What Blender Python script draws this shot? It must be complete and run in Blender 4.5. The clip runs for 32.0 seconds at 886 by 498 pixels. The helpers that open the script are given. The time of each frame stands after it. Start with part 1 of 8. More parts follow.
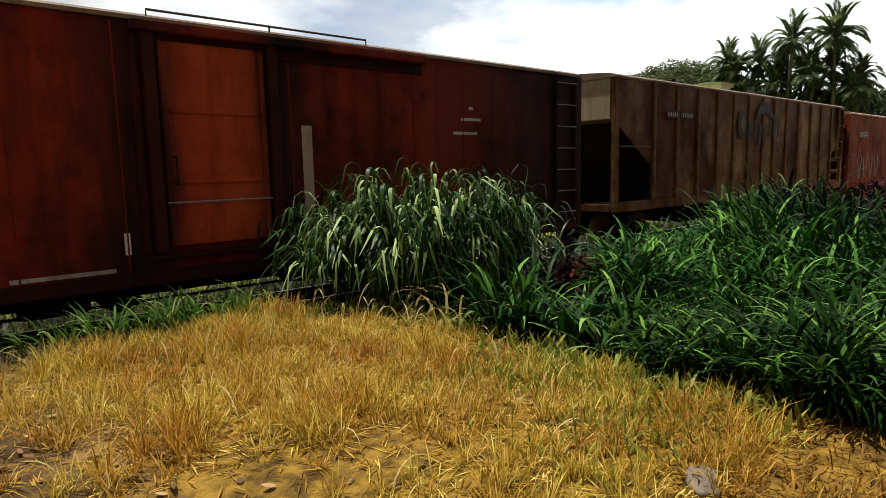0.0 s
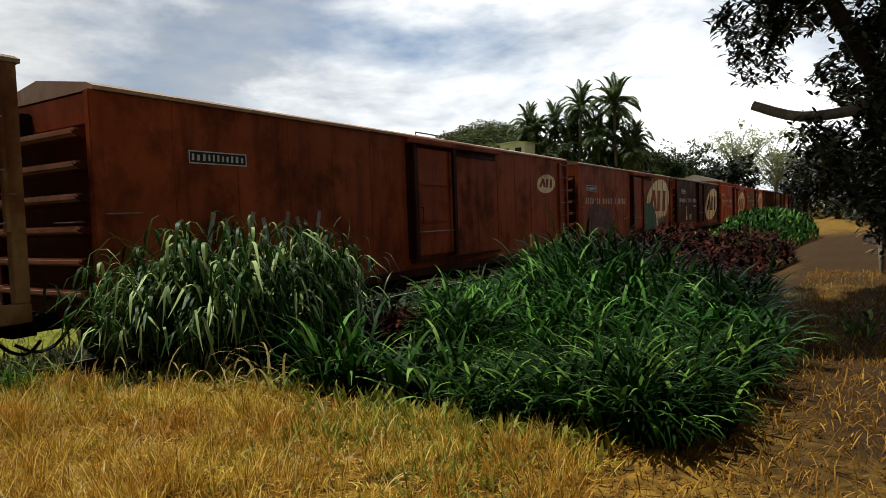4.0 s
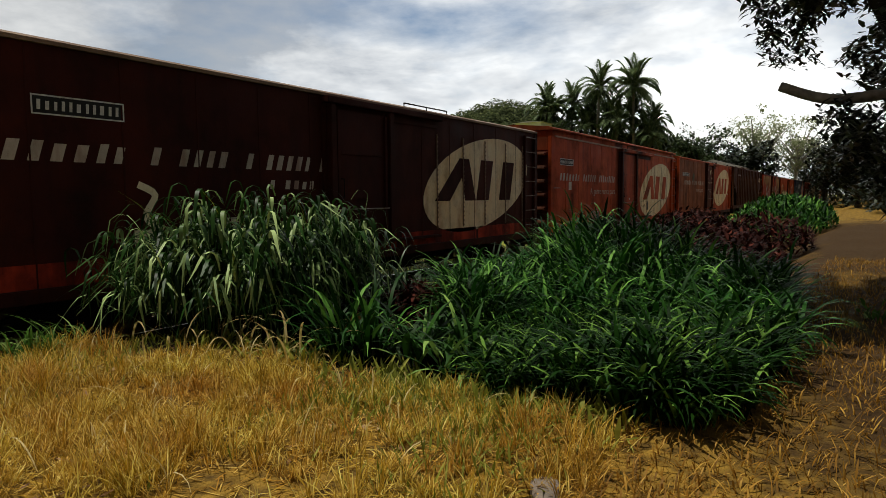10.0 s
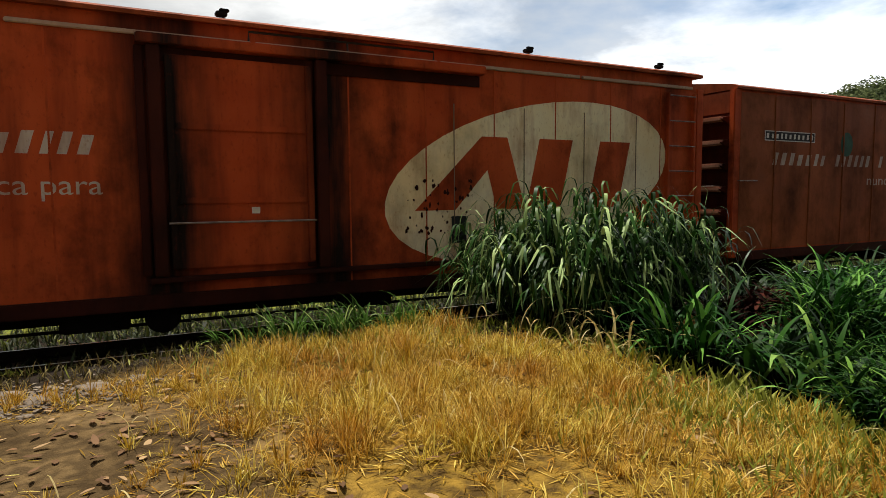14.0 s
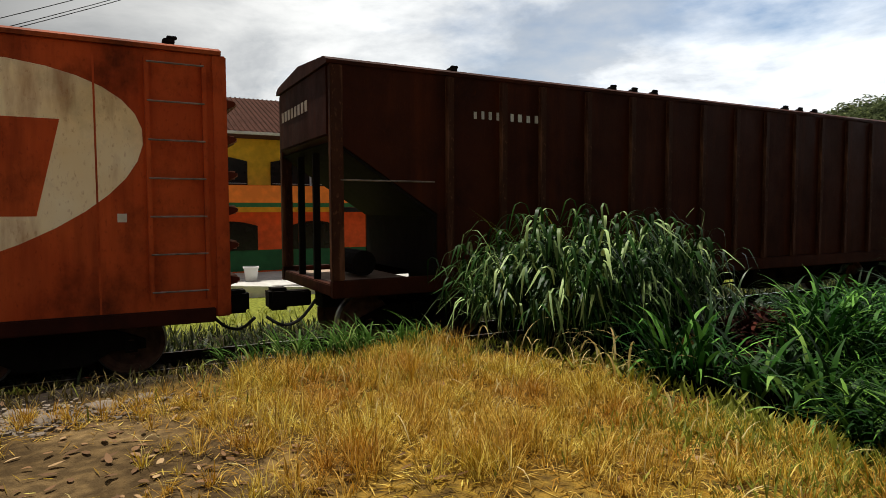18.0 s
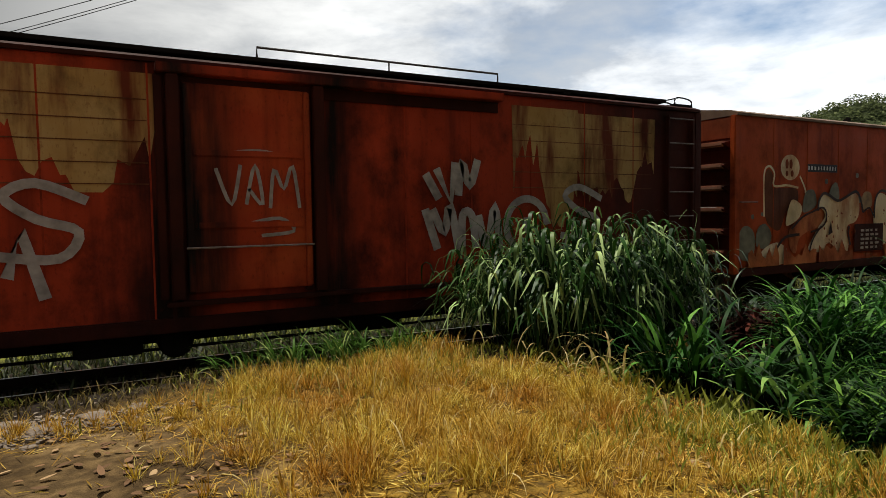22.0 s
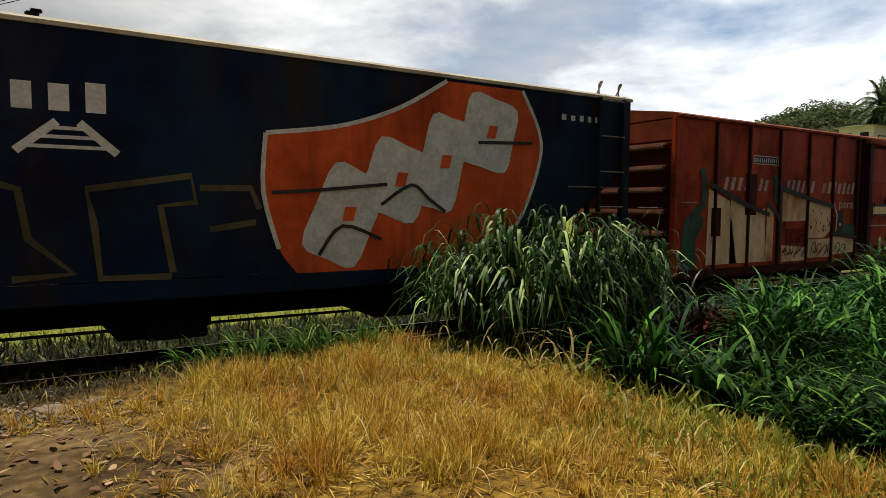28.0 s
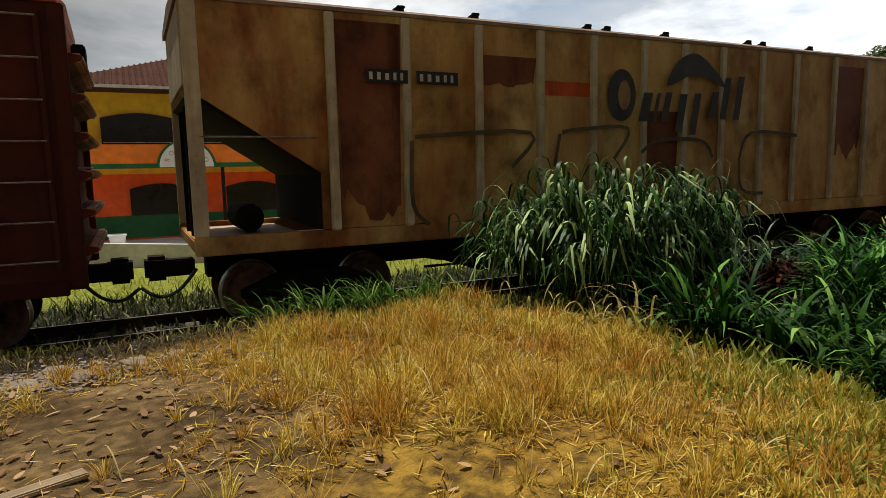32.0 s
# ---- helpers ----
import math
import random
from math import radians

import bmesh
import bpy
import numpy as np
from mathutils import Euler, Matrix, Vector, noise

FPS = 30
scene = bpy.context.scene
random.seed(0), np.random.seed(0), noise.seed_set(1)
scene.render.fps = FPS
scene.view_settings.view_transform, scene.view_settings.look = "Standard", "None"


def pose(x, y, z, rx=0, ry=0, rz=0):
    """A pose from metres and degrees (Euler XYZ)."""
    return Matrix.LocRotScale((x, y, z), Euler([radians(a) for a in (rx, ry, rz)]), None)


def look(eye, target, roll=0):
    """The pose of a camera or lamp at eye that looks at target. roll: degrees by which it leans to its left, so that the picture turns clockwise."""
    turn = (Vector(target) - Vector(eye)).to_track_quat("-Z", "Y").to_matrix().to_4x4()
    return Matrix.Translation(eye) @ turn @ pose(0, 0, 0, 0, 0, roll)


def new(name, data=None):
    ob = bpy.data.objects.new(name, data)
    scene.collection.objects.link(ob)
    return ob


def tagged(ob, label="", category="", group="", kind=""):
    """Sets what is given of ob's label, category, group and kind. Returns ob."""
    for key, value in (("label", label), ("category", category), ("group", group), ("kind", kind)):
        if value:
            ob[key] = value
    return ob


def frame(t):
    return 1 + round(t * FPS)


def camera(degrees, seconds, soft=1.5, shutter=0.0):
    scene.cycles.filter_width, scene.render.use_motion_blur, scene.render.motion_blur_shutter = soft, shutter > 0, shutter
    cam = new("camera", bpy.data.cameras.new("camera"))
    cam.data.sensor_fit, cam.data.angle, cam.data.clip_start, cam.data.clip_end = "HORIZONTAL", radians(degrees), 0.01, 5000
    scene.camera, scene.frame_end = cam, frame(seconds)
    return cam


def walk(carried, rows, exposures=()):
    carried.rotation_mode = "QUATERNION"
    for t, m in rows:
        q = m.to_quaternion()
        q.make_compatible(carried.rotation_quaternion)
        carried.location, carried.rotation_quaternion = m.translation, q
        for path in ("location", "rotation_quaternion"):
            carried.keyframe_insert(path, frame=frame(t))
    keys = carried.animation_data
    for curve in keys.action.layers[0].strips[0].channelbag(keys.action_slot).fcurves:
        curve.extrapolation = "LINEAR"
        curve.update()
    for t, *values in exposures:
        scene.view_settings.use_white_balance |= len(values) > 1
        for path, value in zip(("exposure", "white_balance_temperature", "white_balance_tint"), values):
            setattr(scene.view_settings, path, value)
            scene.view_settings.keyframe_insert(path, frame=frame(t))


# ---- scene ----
cam = camera(69.97, 32.0, soft=0.85)
# seconds, place, yaw, pitch, roll
PATH = [
    (0.0, 0.057, -0.054, 2.120, -41.87, -7.22, -1.36),
    (0.5, 0.064, -0.057, 2.127, -52.03, -7.65, -3.59),
    (1.0, 0.084, -0.048, 2.122, -55.14, -4.95, -1.55),
    (1.5, 0.086, -0.060, 2.127, -59.91, -5.39, -2.13),
    (2.0, 0.093, -0.054, 2.120, -60.71, -4.83, -2.27),
    (2.5, 0.094, -0.050, 2.122, -65.44, -4.38, -1.51),
    (3.0, 0.083, -0.051, 2.125, -62.70, -4.47, -2.24),
    (3.5, 0.093, -0.044, 2.123, -59.19, -3.91, -2.30),
    (5.5, 0.111, 0.037, 2.060, -56.67, -2.14, -1.45),
    (6.0, 0.099, 0.039, 2.064, -56.65, -2.51, -0.43),
    (6.5, 0.102, 0.048, 2.056, -56.30, -2.81, -0.69),
    (7.0, 0.101, 0.056, 2.059, -53.44, -2.54, -0.27),
    (7.5, 0.101, 0.048, 2.058, -51.60, -3.48, -0.41),
    (8.0, 0.122, 0.026, 2.053, -58.31, -4.88, -0.86),
    (8.5, 0.123, 0.022, 2.049, -59.71, -4.42, -0.53),
    (9.0, 0.121, 0.028, 2.041, -62.45, -3.82, 0.32),
    (9.5, 0.125, 0.001, 2.066, -62.96, -4.85, -0.97),
    (10.0, 0.089, 0.040, 2.059, -56.66, -4.77, -0.41),
    (10.5, 0.080, 0.032, 2.068, -50.24, -1.66, 2.22),
    (11.0, 0.080, 0.039, 2.059, -50.01, -2.22, 0.40),
    (11.5, 0.055, 0.052, 2.052, -44.71, -2.01, -0.15),
    (12.0, 0.044, 0.045, 2.055, -37.18, -5.07, -0.84),
    (12.5, 0.030, 0.047, 2.050, -32.18, -5.58, -0.79),
    (13.0, 0.050, 0.074, 2.043, -29.07, -6.54, -1.60),
    (13.5, 0.043, 0.071, 2.054, -29.13, -5.14, 0.37),
    (14.0, 0.038, 0.070, 2.049, -27.65, -4.78, -0.46),
    (14.5, 0.038, 0.069, 2.055, -29.38, -4.88, -0.29),
    (16.5, -0.064, 0.002, 2.117, -30.43, -3.83, -1.18),
    (17.0, -0.076, -0.001, 2.129, -29.87, -4.08, -1.21),
    (17.5, -0.106, 0.000, 2.136, -28.23, -3.96, -0.49),
    (18.0, -0.081, -0.008, 2.118, -27.97, -3.41, -0.17),
    (18.5, -0.082, -0.000, 2.127, -29.14, -4.01, -0.16),
    (19.0, -0.076, 0.005, 2.131, -29.04, -3.63, -0.19),
    (19.5, -0.080, 0.002, 2.117, -29.81, -3.33, -0.42),
    (20.0, -0.068, 0.002, 2.111, -29.69, -3.56, -0.46),
    (20.5, -0.067, 0.002, 2.126, -29.53, -3.74, -0.90),
    (21.0, -0.080, -0.003, 2.132, -28.68, -3.38, -0.78),
    (21.5, -0.072, -0.007, 2.114, -27.77, -3.37, -1.12),
    (22.0, -0.065, -0.005, 2.136, -28.45, -3.11, -0.83),
    (22.5, -0.069, -0.008, 2.138, -29.00, -2.89, -0.63),
    (23.0, -0.052, -0.012, 2.137, -29.53, -2.94, 0.86),
    (23.5, -0.070, -0.013, 2.132, -30.82, -3.24, 1.02),
    (24.0, -0.064, -0.010, 2.138, -31.28, -3.71, 0.11),
    (24.5, -0.062, -0.017, 2.110, -31.68, -3.90, 0.16),
    (25.0, -0.060, -0.016, 2.122, -30.83, -3.46, 0.88),
    (25.5, -0.054, -0.009, 2.140, -31.28, -3.92, 0.39),
    (27.5, -0.041, -0.024, 2.143, -30.91, -3.21, 0.84),
    (28.0, -0.091, -0.014, 2.149, -31.55, -3.64, 0.33),
    (28.5, -0.076, -0.020, 2.136, -31.26, -3.19, 0.89),
    (29.0, -0.084, -0.023, 2.125, -31.25, -2.62, 0.59),
    (29.5, -0.076, -0.026, 2.127, -32.32, -4.32, 0.46),
    (30.0, -0.074, -0.035, 2.127, -34.57, -4.78, -0.56),
    (30.5, -0.034, -0.039, 2.132, -33.38, -4.38, -0.56),
    (31.0, -0.072, -0.026, 2.134, -30.25, -4.66, 0.08),
    (31.5, -0.087, -0.014, 2.127, -27.44, -6.07, 0.12),
    (32.0, -0.077, -0.014, 2.118, -25.96, -7.35, -1.18),
]
EXPO = [(t, e, 6450, 8) for t, e in ((0.0, 0.17), (0.5, 0.1), (1.0, 0.03), (2.0, -0.15), (3.0, -0.2), (5.5, -0.48), (8.0, -0.58), (9.0, -0.55), (10.5, -0.5), (11.5, -0.4), (12.0, -0.25), (12.5, 0.0), (13.0, 0.1), (14.5, 0.15), (17.0, 0.0), (19.0, -0.05), (25.0, -0.1), (28.0, -0.12), (31.0, -0.2), (32.0, -0.05))]


def aim(x, y, z, yaw, pitch, roll):
    return pose(x, y, z, 0, 0, yaw) @ pose(0, 0, 0, 90 + pitch, 0, 0) @ pose(0, 0, 0, 0, 0, roll)


walk(cam, [(t, aim(*r)) for t, *r in PATH], EXPO)

# ---------------------------------------------------------------- light
SUN_ELEV, SUN_AZ = 71.0, -14.0      # azimuth from +y (behind the train) towards +x


def make_world():
    w = bpy.data.worlds.new("sky")
    scene.world = w
    w.use_nodes = True
    nt = w.node_tree
    nt.nodes.clear()
    N = nt.nodes.new
    out, bg, sky = N("ShaderNodeOutputWorld"), N("ShaderNodeBackground"), N("ShaderNodeTexSky")
    sky.sky_type, sky.sun_disc = "NISHITA", False
    sky.sun_elevation, sky.sun_rotation = radians(SUN_ELEV), radians(SUN_AZ)
    tc, mp, n1, n2 = N("ShaderNodeTexCoord"), N("ShaderNodeMapping"), N("ShaderNodeTexNoise"), N("ShaderNodeTexNoise")
    mp.inputs["Scale"].default_value = (1, 1, 2.6)
    n1.inputs["Scale"].default_value, n1.inputs["Detail"].default_value = 2.6, 7
    n1.inputs["Roughness"].default_value = 0.55
    n2.inputs["Scale"].default_value, n2.inputs["Detail"].default_value = 2.3, 8
    n2.inputs["Roughness"].default_value, n2.inputs["Distortion"].default_value = 0.58, 0.35
    r1, r2 = N("ShaderNodeValToRGB"), N("ShaderNodeValToRGB")
    r1.color_ramp.elements[0].position, r1.color_ramp.elements[1].position = 0.26, 0.46
    r2.color_ramp.elements[0].position, r2.color_ramp.elements[1].position = 0.36, 0.62
    r2.color_ramp.elements[0].color = (5.4, 5.75, 6.3, 1)
    r2.color_ramp.elements[1].color = (14.6, 14.5, 14.3, 1)
    # sky brightness scaled by direction: high down the line, dimmed elsewhere to deepen shade
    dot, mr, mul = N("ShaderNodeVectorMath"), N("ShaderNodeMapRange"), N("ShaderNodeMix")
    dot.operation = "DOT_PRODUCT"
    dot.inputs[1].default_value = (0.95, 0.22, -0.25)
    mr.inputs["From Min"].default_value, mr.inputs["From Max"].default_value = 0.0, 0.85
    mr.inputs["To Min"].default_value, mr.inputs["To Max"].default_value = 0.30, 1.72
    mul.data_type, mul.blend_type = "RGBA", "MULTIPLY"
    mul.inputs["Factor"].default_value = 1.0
    mix = N("ShaderNodeMix")
    mix.data_type = "RGBA"
    L = nt.links.new
    L(tc.outputs["Generated"], mp.inputs["Vector"])
    L(mp.outputs["Vector"], n1.inputs["Vector"])
    L(mp.outputs["Vector"], n2.inputs["Vector"])
    L(n1.outputs["Fac"], r1.inputs["Fac"])
    L(n2.outputs["Fac"], r2.inputs["Fac"])
    L(r1.outputs["Color"], mix.inputs["Factor"])
    L(sky.outputs["Color"], mix.inputs["A"])
    L(r2.outputs["Color"], mix.inputs["B"])
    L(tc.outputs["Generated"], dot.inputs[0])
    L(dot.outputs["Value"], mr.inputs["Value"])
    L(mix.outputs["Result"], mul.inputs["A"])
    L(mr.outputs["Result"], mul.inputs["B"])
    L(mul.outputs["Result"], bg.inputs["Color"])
    bg.inputs["Strength"].default_value = 0.078
    L(bg.outputs["Background"], out.inputs["Surface"])


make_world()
sun_data = bpy.data.lights.new("sun", "SUN")
sun_data.energy, sun_data.angle, sun_data.color = 5.0, radians(0.6), (1.0, 0.94, 0.84)
sun = new("sun", sun_data)
e, a = radians(SUN_ELEV), radians(SUN_AZ)
SUN_DIR = Vector((math.sin(a) * math.cos(e), math.cos(a) * math.cos(e), math.sin(e)))
sun.matrix_world = look(SUN_DIR * 60, (0, 0, 0))


# ---------------------------------------------------------------- materials
def plain(name, col, rough=0.7, metal=0.0, var=0.25, scale=6.0, bump=0.0, bscale=60.0, stretch=(1, 1, 1), random_amount=0.0, spec=0.3):
    """A surface with two scales of colour variation and a fine relief."""
    m = bpy.data.materials.new(name)
    m.use_nodes = True
    nt = m.node_tree
    N, L = nt.nodes.new, nt.links.new
    b = nt.nodes["Principled BSDF"]
    b.inputs["Roughness"].default_value, b.inputs["Metallic"].default_value = rough, metal
    b.inputs["Specular IOR Level"].default_value = spec
    tc, mp, n1, n2 = N("ShaderNodeTexCoord"), N("ShaderNodeMapping"), N("ShaderNodeTexNoise"), N("ShaderNodeTexNoise")
    mp.inputs["Scale"].default_value = stretch
    n1.inputs["Scale"].default_value, n1.inputs["Detail"].default_value = scale, 6
    n2.inputs["Scale"].default_value, n2.inputs["Detail"].default_value = scale * 0.17, 3
    L(tc.outputs["Object"], mp.inputs["Vector"])
    for n in (n1, n2):
        L(mp.outputs["Vector"], n.inputs["Vector"])
    add = N("ShaderNodeMath")
    add.operation = "ADD"
    L(n1.outputs["Fac"], add.inputs[0])
    L(n2.outputs["Fac"], add.inputs[1])
    last = add
    if random_amount:
        info, mul = N("ShaderNodeObjectInfo"), N("ShaderNodeMath")
        mul.operation = "MULTIPLY_ADD"
        mul.inputs[1].default_value = random_amount
        L(info.outputs["Random"], mul.inputs[0])
        L(add.outputs[0], mul.inputs[2])
        last = mul
    ramp = N("ShaderNodeValToRGB")
    lo = [max(0, c * (1 - var)) for c in col]
    hi = [min(1, c * (1 + var)) for c in col]
    e0, e1 = ramp.color_ramp.elements
    e0.position, e1.position = 0.75 / 2, 1.3 / 2
    e0.color, e1.color = (*lo, 1), (*hi, 1)
    half = N("ShaderNodeMath")
    half.operation = "MULTIPLY"
    half.inputs[1].default_value = 0.5
    L(last.outputs[0], half.inputs[0])
    L(half.outputs[0], ramp.inputs["Fac"])
    L(ramp.outputs["Color"], b.inputs["Base Color"])
    if bump:
        bp, n3 = N("ShaderNodeBump"), N("ShaderNodeTexNoise")
        n3.inputs["Scale"].default_value, n3.inputs["Detail"].default_value = bscale, 4
        bp.inputs["Strength"].default_value, bp.inputs["Distance"].default_value = bump, 0.02
        L(tc.outputs["Object"], n3.inputs["Vector"])
        L(n3.outputs["Fac"], bp.inputs["Height"])
        L(bp.outputs["Normal"], b.inputs["Normal"])
    return m


def foliage(name, col, tip, var=0.35, rough=0.45, trans=0.25, spec=0.18, half=0.70, patch=None):
    """Leaves: each piece its own tone, a little light passing through; patch: tint and size of larger patches."""
    m = bpy.data.materials.new(name)
    m.use_nodes = True
    nt = m.node_tree
    N, L = nt.nodes.new, nt.links.new
    b, out = nt.nodes["Principled BSDF"], nt.nodes["Material Output"]
    b.inputs["Roughness"].default_value = rough
    b.inputs["Specular IOR Level"].default_value = spec
    geo, ramp = N("ShaderNodeNewGeometry"), N("ShaderNodeValToRGB")
    e0, e1 = ramp.color_ramp.elements
    e0.color, e1.color = (*[c * (1 - var) for c in col], 1), (*tip, 1)
    mid = ramp.color_ramp.elements.new(half)
    mid.color = (*col, 1)
    L(geo.outputs["Random Per Island"], ramp.inputs["Fac"])
    tone = ramp.outputs["Color"]
    if patch:
        tc, no, pr, mu = N("ShaderNodeTexCoord"), N("ShaderNodeTexNoise"), N("ShaderNodeValToRGB"), N("ShaderNodeMix")
        no.inputs["Scale"].default_value, no.inputs["Detail"].default_value = patch[0], 3
        pr.color_ramp.elements[0].position, pr.color_ramp.elements[1].position = 0.36, 0.64
        pr.color_ramp.elements[0].color, pr.color_ramp.elements[1].color = (*patch[1], 1), (*patch[2], 1)
        mu.data_type, mu.blend_type = "RGBA", "MULTIPLY"
        mu.inputs["Factor"].default_value = 1.0
        L(tc.outputs["Object"], no.inputs["Vector"])
        L(no.outputs["Fac"], pr.inputs["Fac"])
        L(tone, mu.inputs["A"])
        L(pr.outputs["Color"], mu.inputs["B"])
        tone = mu.outputs["Result"]
    L(tone, b.inputs["Base Color"])
    tl, mx = N("ShaderNodeBsdfTranslucent"), N("ShaderNodeMixShader")
    mx.inputs["Fac"].default_value = trans
    L(tone, tl.inputs["Color"])
    L(b.outputs["BSDF"], mx.inputs[1])
    L(tl.outputs["BSDF"], mx.inputs[2])
    L(mx.outputs["Shader"], out.inputs["Surface"])
    return m


def wagon_paint(name, col, rust=(0.10, 0.025, 0.012), dirt=0.55, fade=None, streak=0.55, rough=0.62, runs_scale=3.2, runs_at=(0.50, 0.72), end_shade=None, door=None, runs_tall=0.10):
    """Old wagon paint: a faded coat, rust runs that hang down the side, grime in patches."""
    m = bpy.data.materials.new(name)
    m.use_nodes = True
    nt = m.node_tree
    N, L = nt.nodes.new, nt.links.new
    b = nt.nodes["Principled BSDF"]
    b.inputs["Specular IOR Level"].default_value = 0.10
    tc = N("ShaderNodeTexCoord")

    def noise_of(scale, stretch, detail=6, rough_=0.6):
        mp, n = N("ShaderNodeMapping"), N("ShaderNodeTexNoise")
        mp.inputs["Scale"].default_value = stretch
        n.inputs["Scale"].default_value, n.inputs["Detail"].default_value, n.inputs["Roughness"].default_value = scale, detail, rough_
        L(tc.outputs["Object"], mp.inputs["Vector"])
        L(mp.outputs["Vector"], n.inputs["Vector"])
        return n

    def ramp_of(src, a, b_, c0, c1):
        r = N("ShaderNodeValToRGB")
        r.color_ramp.elements[0].position, r.color_ramp.elements[1].position = a, b_
        r.color_ramp.elements[0].color, r.color_ramp.elements[1].color = (*c0, 1), (*c1, 1)
        L(src, r.inputs["Fac"])
        return r

    def mixed(fac, a, b_):
        mx = N("ShaderNodeMix")
        mx.data_type = "RGBA"
        L(fac, mx.inputs["Factor"])
        L(a, mx.inputs["A"])
        L(b_, mx.inputs["B"])
        return mx.outputs["Result"]

    fade = fade or [min(1, c * 1.5 + 0.003) for c in col]
    patch = noise_of(0.7, (1, 1, 1), 4)
    coat = ramp_of(patch.outputs["Fac"], 0.38, 0.66, col, fade).outputs["Color"]
    rustc = N("ShaderNodeRGB")
    rustc.outputs[0].default_value = (*rust, 1)
    runs = noise_of(runs_scale, (1, 1, runs_tall), 5)
    f1 = ramp_of(runs.outputs["Fac"], *runs_at, (0, 0, 0), (streak, streak, streak)).outputs["Color"]
    c1 = mixed(f1, coat, rustc.outputs[0])
    grime = N("ShaderNodeRGB")
    grime.outputs[0].default_value = (0.012, 0.006, 0.004, 1)
    blot = noise_of(1.0, (1, 1, 0.75), 9, 0.68)
    f2 = ramp_of(blot.outputs["Fac"], 0.47, 0.68, (0, 0, 0), (dirt, dirt, dirt)).outputs["Color"]
    c2 = mixed(f2, c1, grime.outputs[0])
    if end_shade:
        # shade put into the coat, deepening towards the rear end
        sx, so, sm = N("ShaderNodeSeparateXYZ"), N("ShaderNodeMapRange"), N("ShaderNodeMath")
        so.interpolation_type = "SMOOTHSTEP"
        so.inputs["From Min"].default_value, so.inputs["From Max"].default_value = end_shade[0], end_shade[1]
        so.inputs["To Max"].default_value = end_shade[2]
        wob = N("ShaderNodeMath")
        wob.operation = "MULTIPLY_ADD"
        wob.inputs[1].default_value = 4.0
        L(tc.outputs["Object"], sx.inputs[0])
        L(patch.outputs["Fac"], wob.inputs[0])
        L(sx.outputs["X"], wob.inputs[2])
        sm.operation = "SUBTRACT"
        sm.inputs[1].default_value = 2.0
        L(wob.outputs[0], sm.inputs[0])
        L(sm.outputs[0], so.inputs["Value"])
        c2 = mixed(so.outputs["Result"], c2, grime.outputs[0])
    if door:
        # dark runs down both sides of the sliding door
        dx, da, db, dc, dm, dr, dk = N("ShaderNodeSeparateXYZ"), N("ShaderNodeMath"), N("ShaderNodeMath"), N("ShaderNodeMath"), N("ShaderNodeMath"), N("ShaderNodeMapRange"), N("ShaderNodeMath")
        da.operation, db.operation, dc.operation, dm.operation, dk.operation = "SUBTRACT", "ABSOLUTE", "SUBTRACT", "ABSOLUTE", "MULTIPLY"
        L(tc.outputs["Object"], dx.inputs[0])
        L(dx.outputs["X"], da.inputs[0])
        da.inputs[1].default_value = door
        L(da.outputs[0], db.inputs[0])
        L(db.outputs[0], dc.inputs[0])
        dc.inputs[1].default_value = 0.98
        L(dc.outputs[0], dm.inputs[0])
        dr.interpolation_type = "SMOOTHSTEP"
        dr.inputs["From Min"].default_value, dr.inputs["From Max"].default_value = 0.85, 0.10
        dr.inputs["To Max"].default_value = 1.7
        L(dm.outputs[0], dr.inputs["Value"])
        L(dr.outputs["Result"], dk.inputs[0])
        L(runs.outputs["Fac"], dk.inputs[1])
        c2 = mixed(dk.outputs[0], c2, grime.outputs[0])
    fine = noise_of(28, (1, 1, 0.5), 4)
    f3 = ramp_of(fine.outputs["Fac"], 0.58, 0.70, (0, 0, 0), (0.35, 0.35, 0.35)).outputs["Color"]
    c3 = mixed(f3, c2, rustc.outputs[0])
    L(c3, b.inputs["Base Color"])
    rr = ramp_of(blot.outputs["Fac"], 0.3, 0.7, (rough - 0.1,) * 3, (min(1, rough + 0.25),) * 3)
    L(rr.outputs["Color"], b.inputs["Roughness"])
    bp = N("ShaderNodeBump")
    bp.inputs["Strength"].default_value, bp.inputs["Distance"].default_value = 0.25, 0.01
    L(fine.outputs["Fac"], bp.inputs["Height"])
    L(bp.outputs["Normal"], b.inputs["Normal"])
    return m


M = {}
M["steel_dark"] = plain("steel_dark", (0.012, 0.0095, 0.008), 0.85, 0, 0.4, 5, 0.3, 40, spec=0.08)
M["rail"] = plain("rail_rust", (0.032, 0.020, 0.014), 0.85, 0, 0.4, 9, 0.3, spec=0.1)
M["wheel"] = plain("wheel_steel", (0.13, 0.062, 0.04), 0.7, 0.2, 0.5, 9, 0.3, spec=0.15)
M["tread"] = plain("worn_tread", (0.45, 0.44, 0.42), 0.3, 1.0, 0.2, 9)
M["sleeper"] = plain("sleeper_wood", (0.09, 0.065, 0.045), 0.9, 0, 0.4, 8, 0.5, 30, (1, 6, 6), 0.3)
M["ballast"] = plain("ballast_stone", (0.020, 0.016, 0.012), 0.9, 0, 0.5, 14, 0.6, 30)
M["white"] = wagon_paint("old_white_paint", (0.84, 0.66, 0.38), (0.34, 0.12, 0.04), 0.38, (0.90, 0.80, 0.58), 0.6, runs_tall=0.25)
M["letter"] = wagon_paint("faded_lettering", (0.50, 0.42, 0.34), (0.20, 0.05, 0.025), 0.5, (0.58, 0.50, 0.42), 0.6)
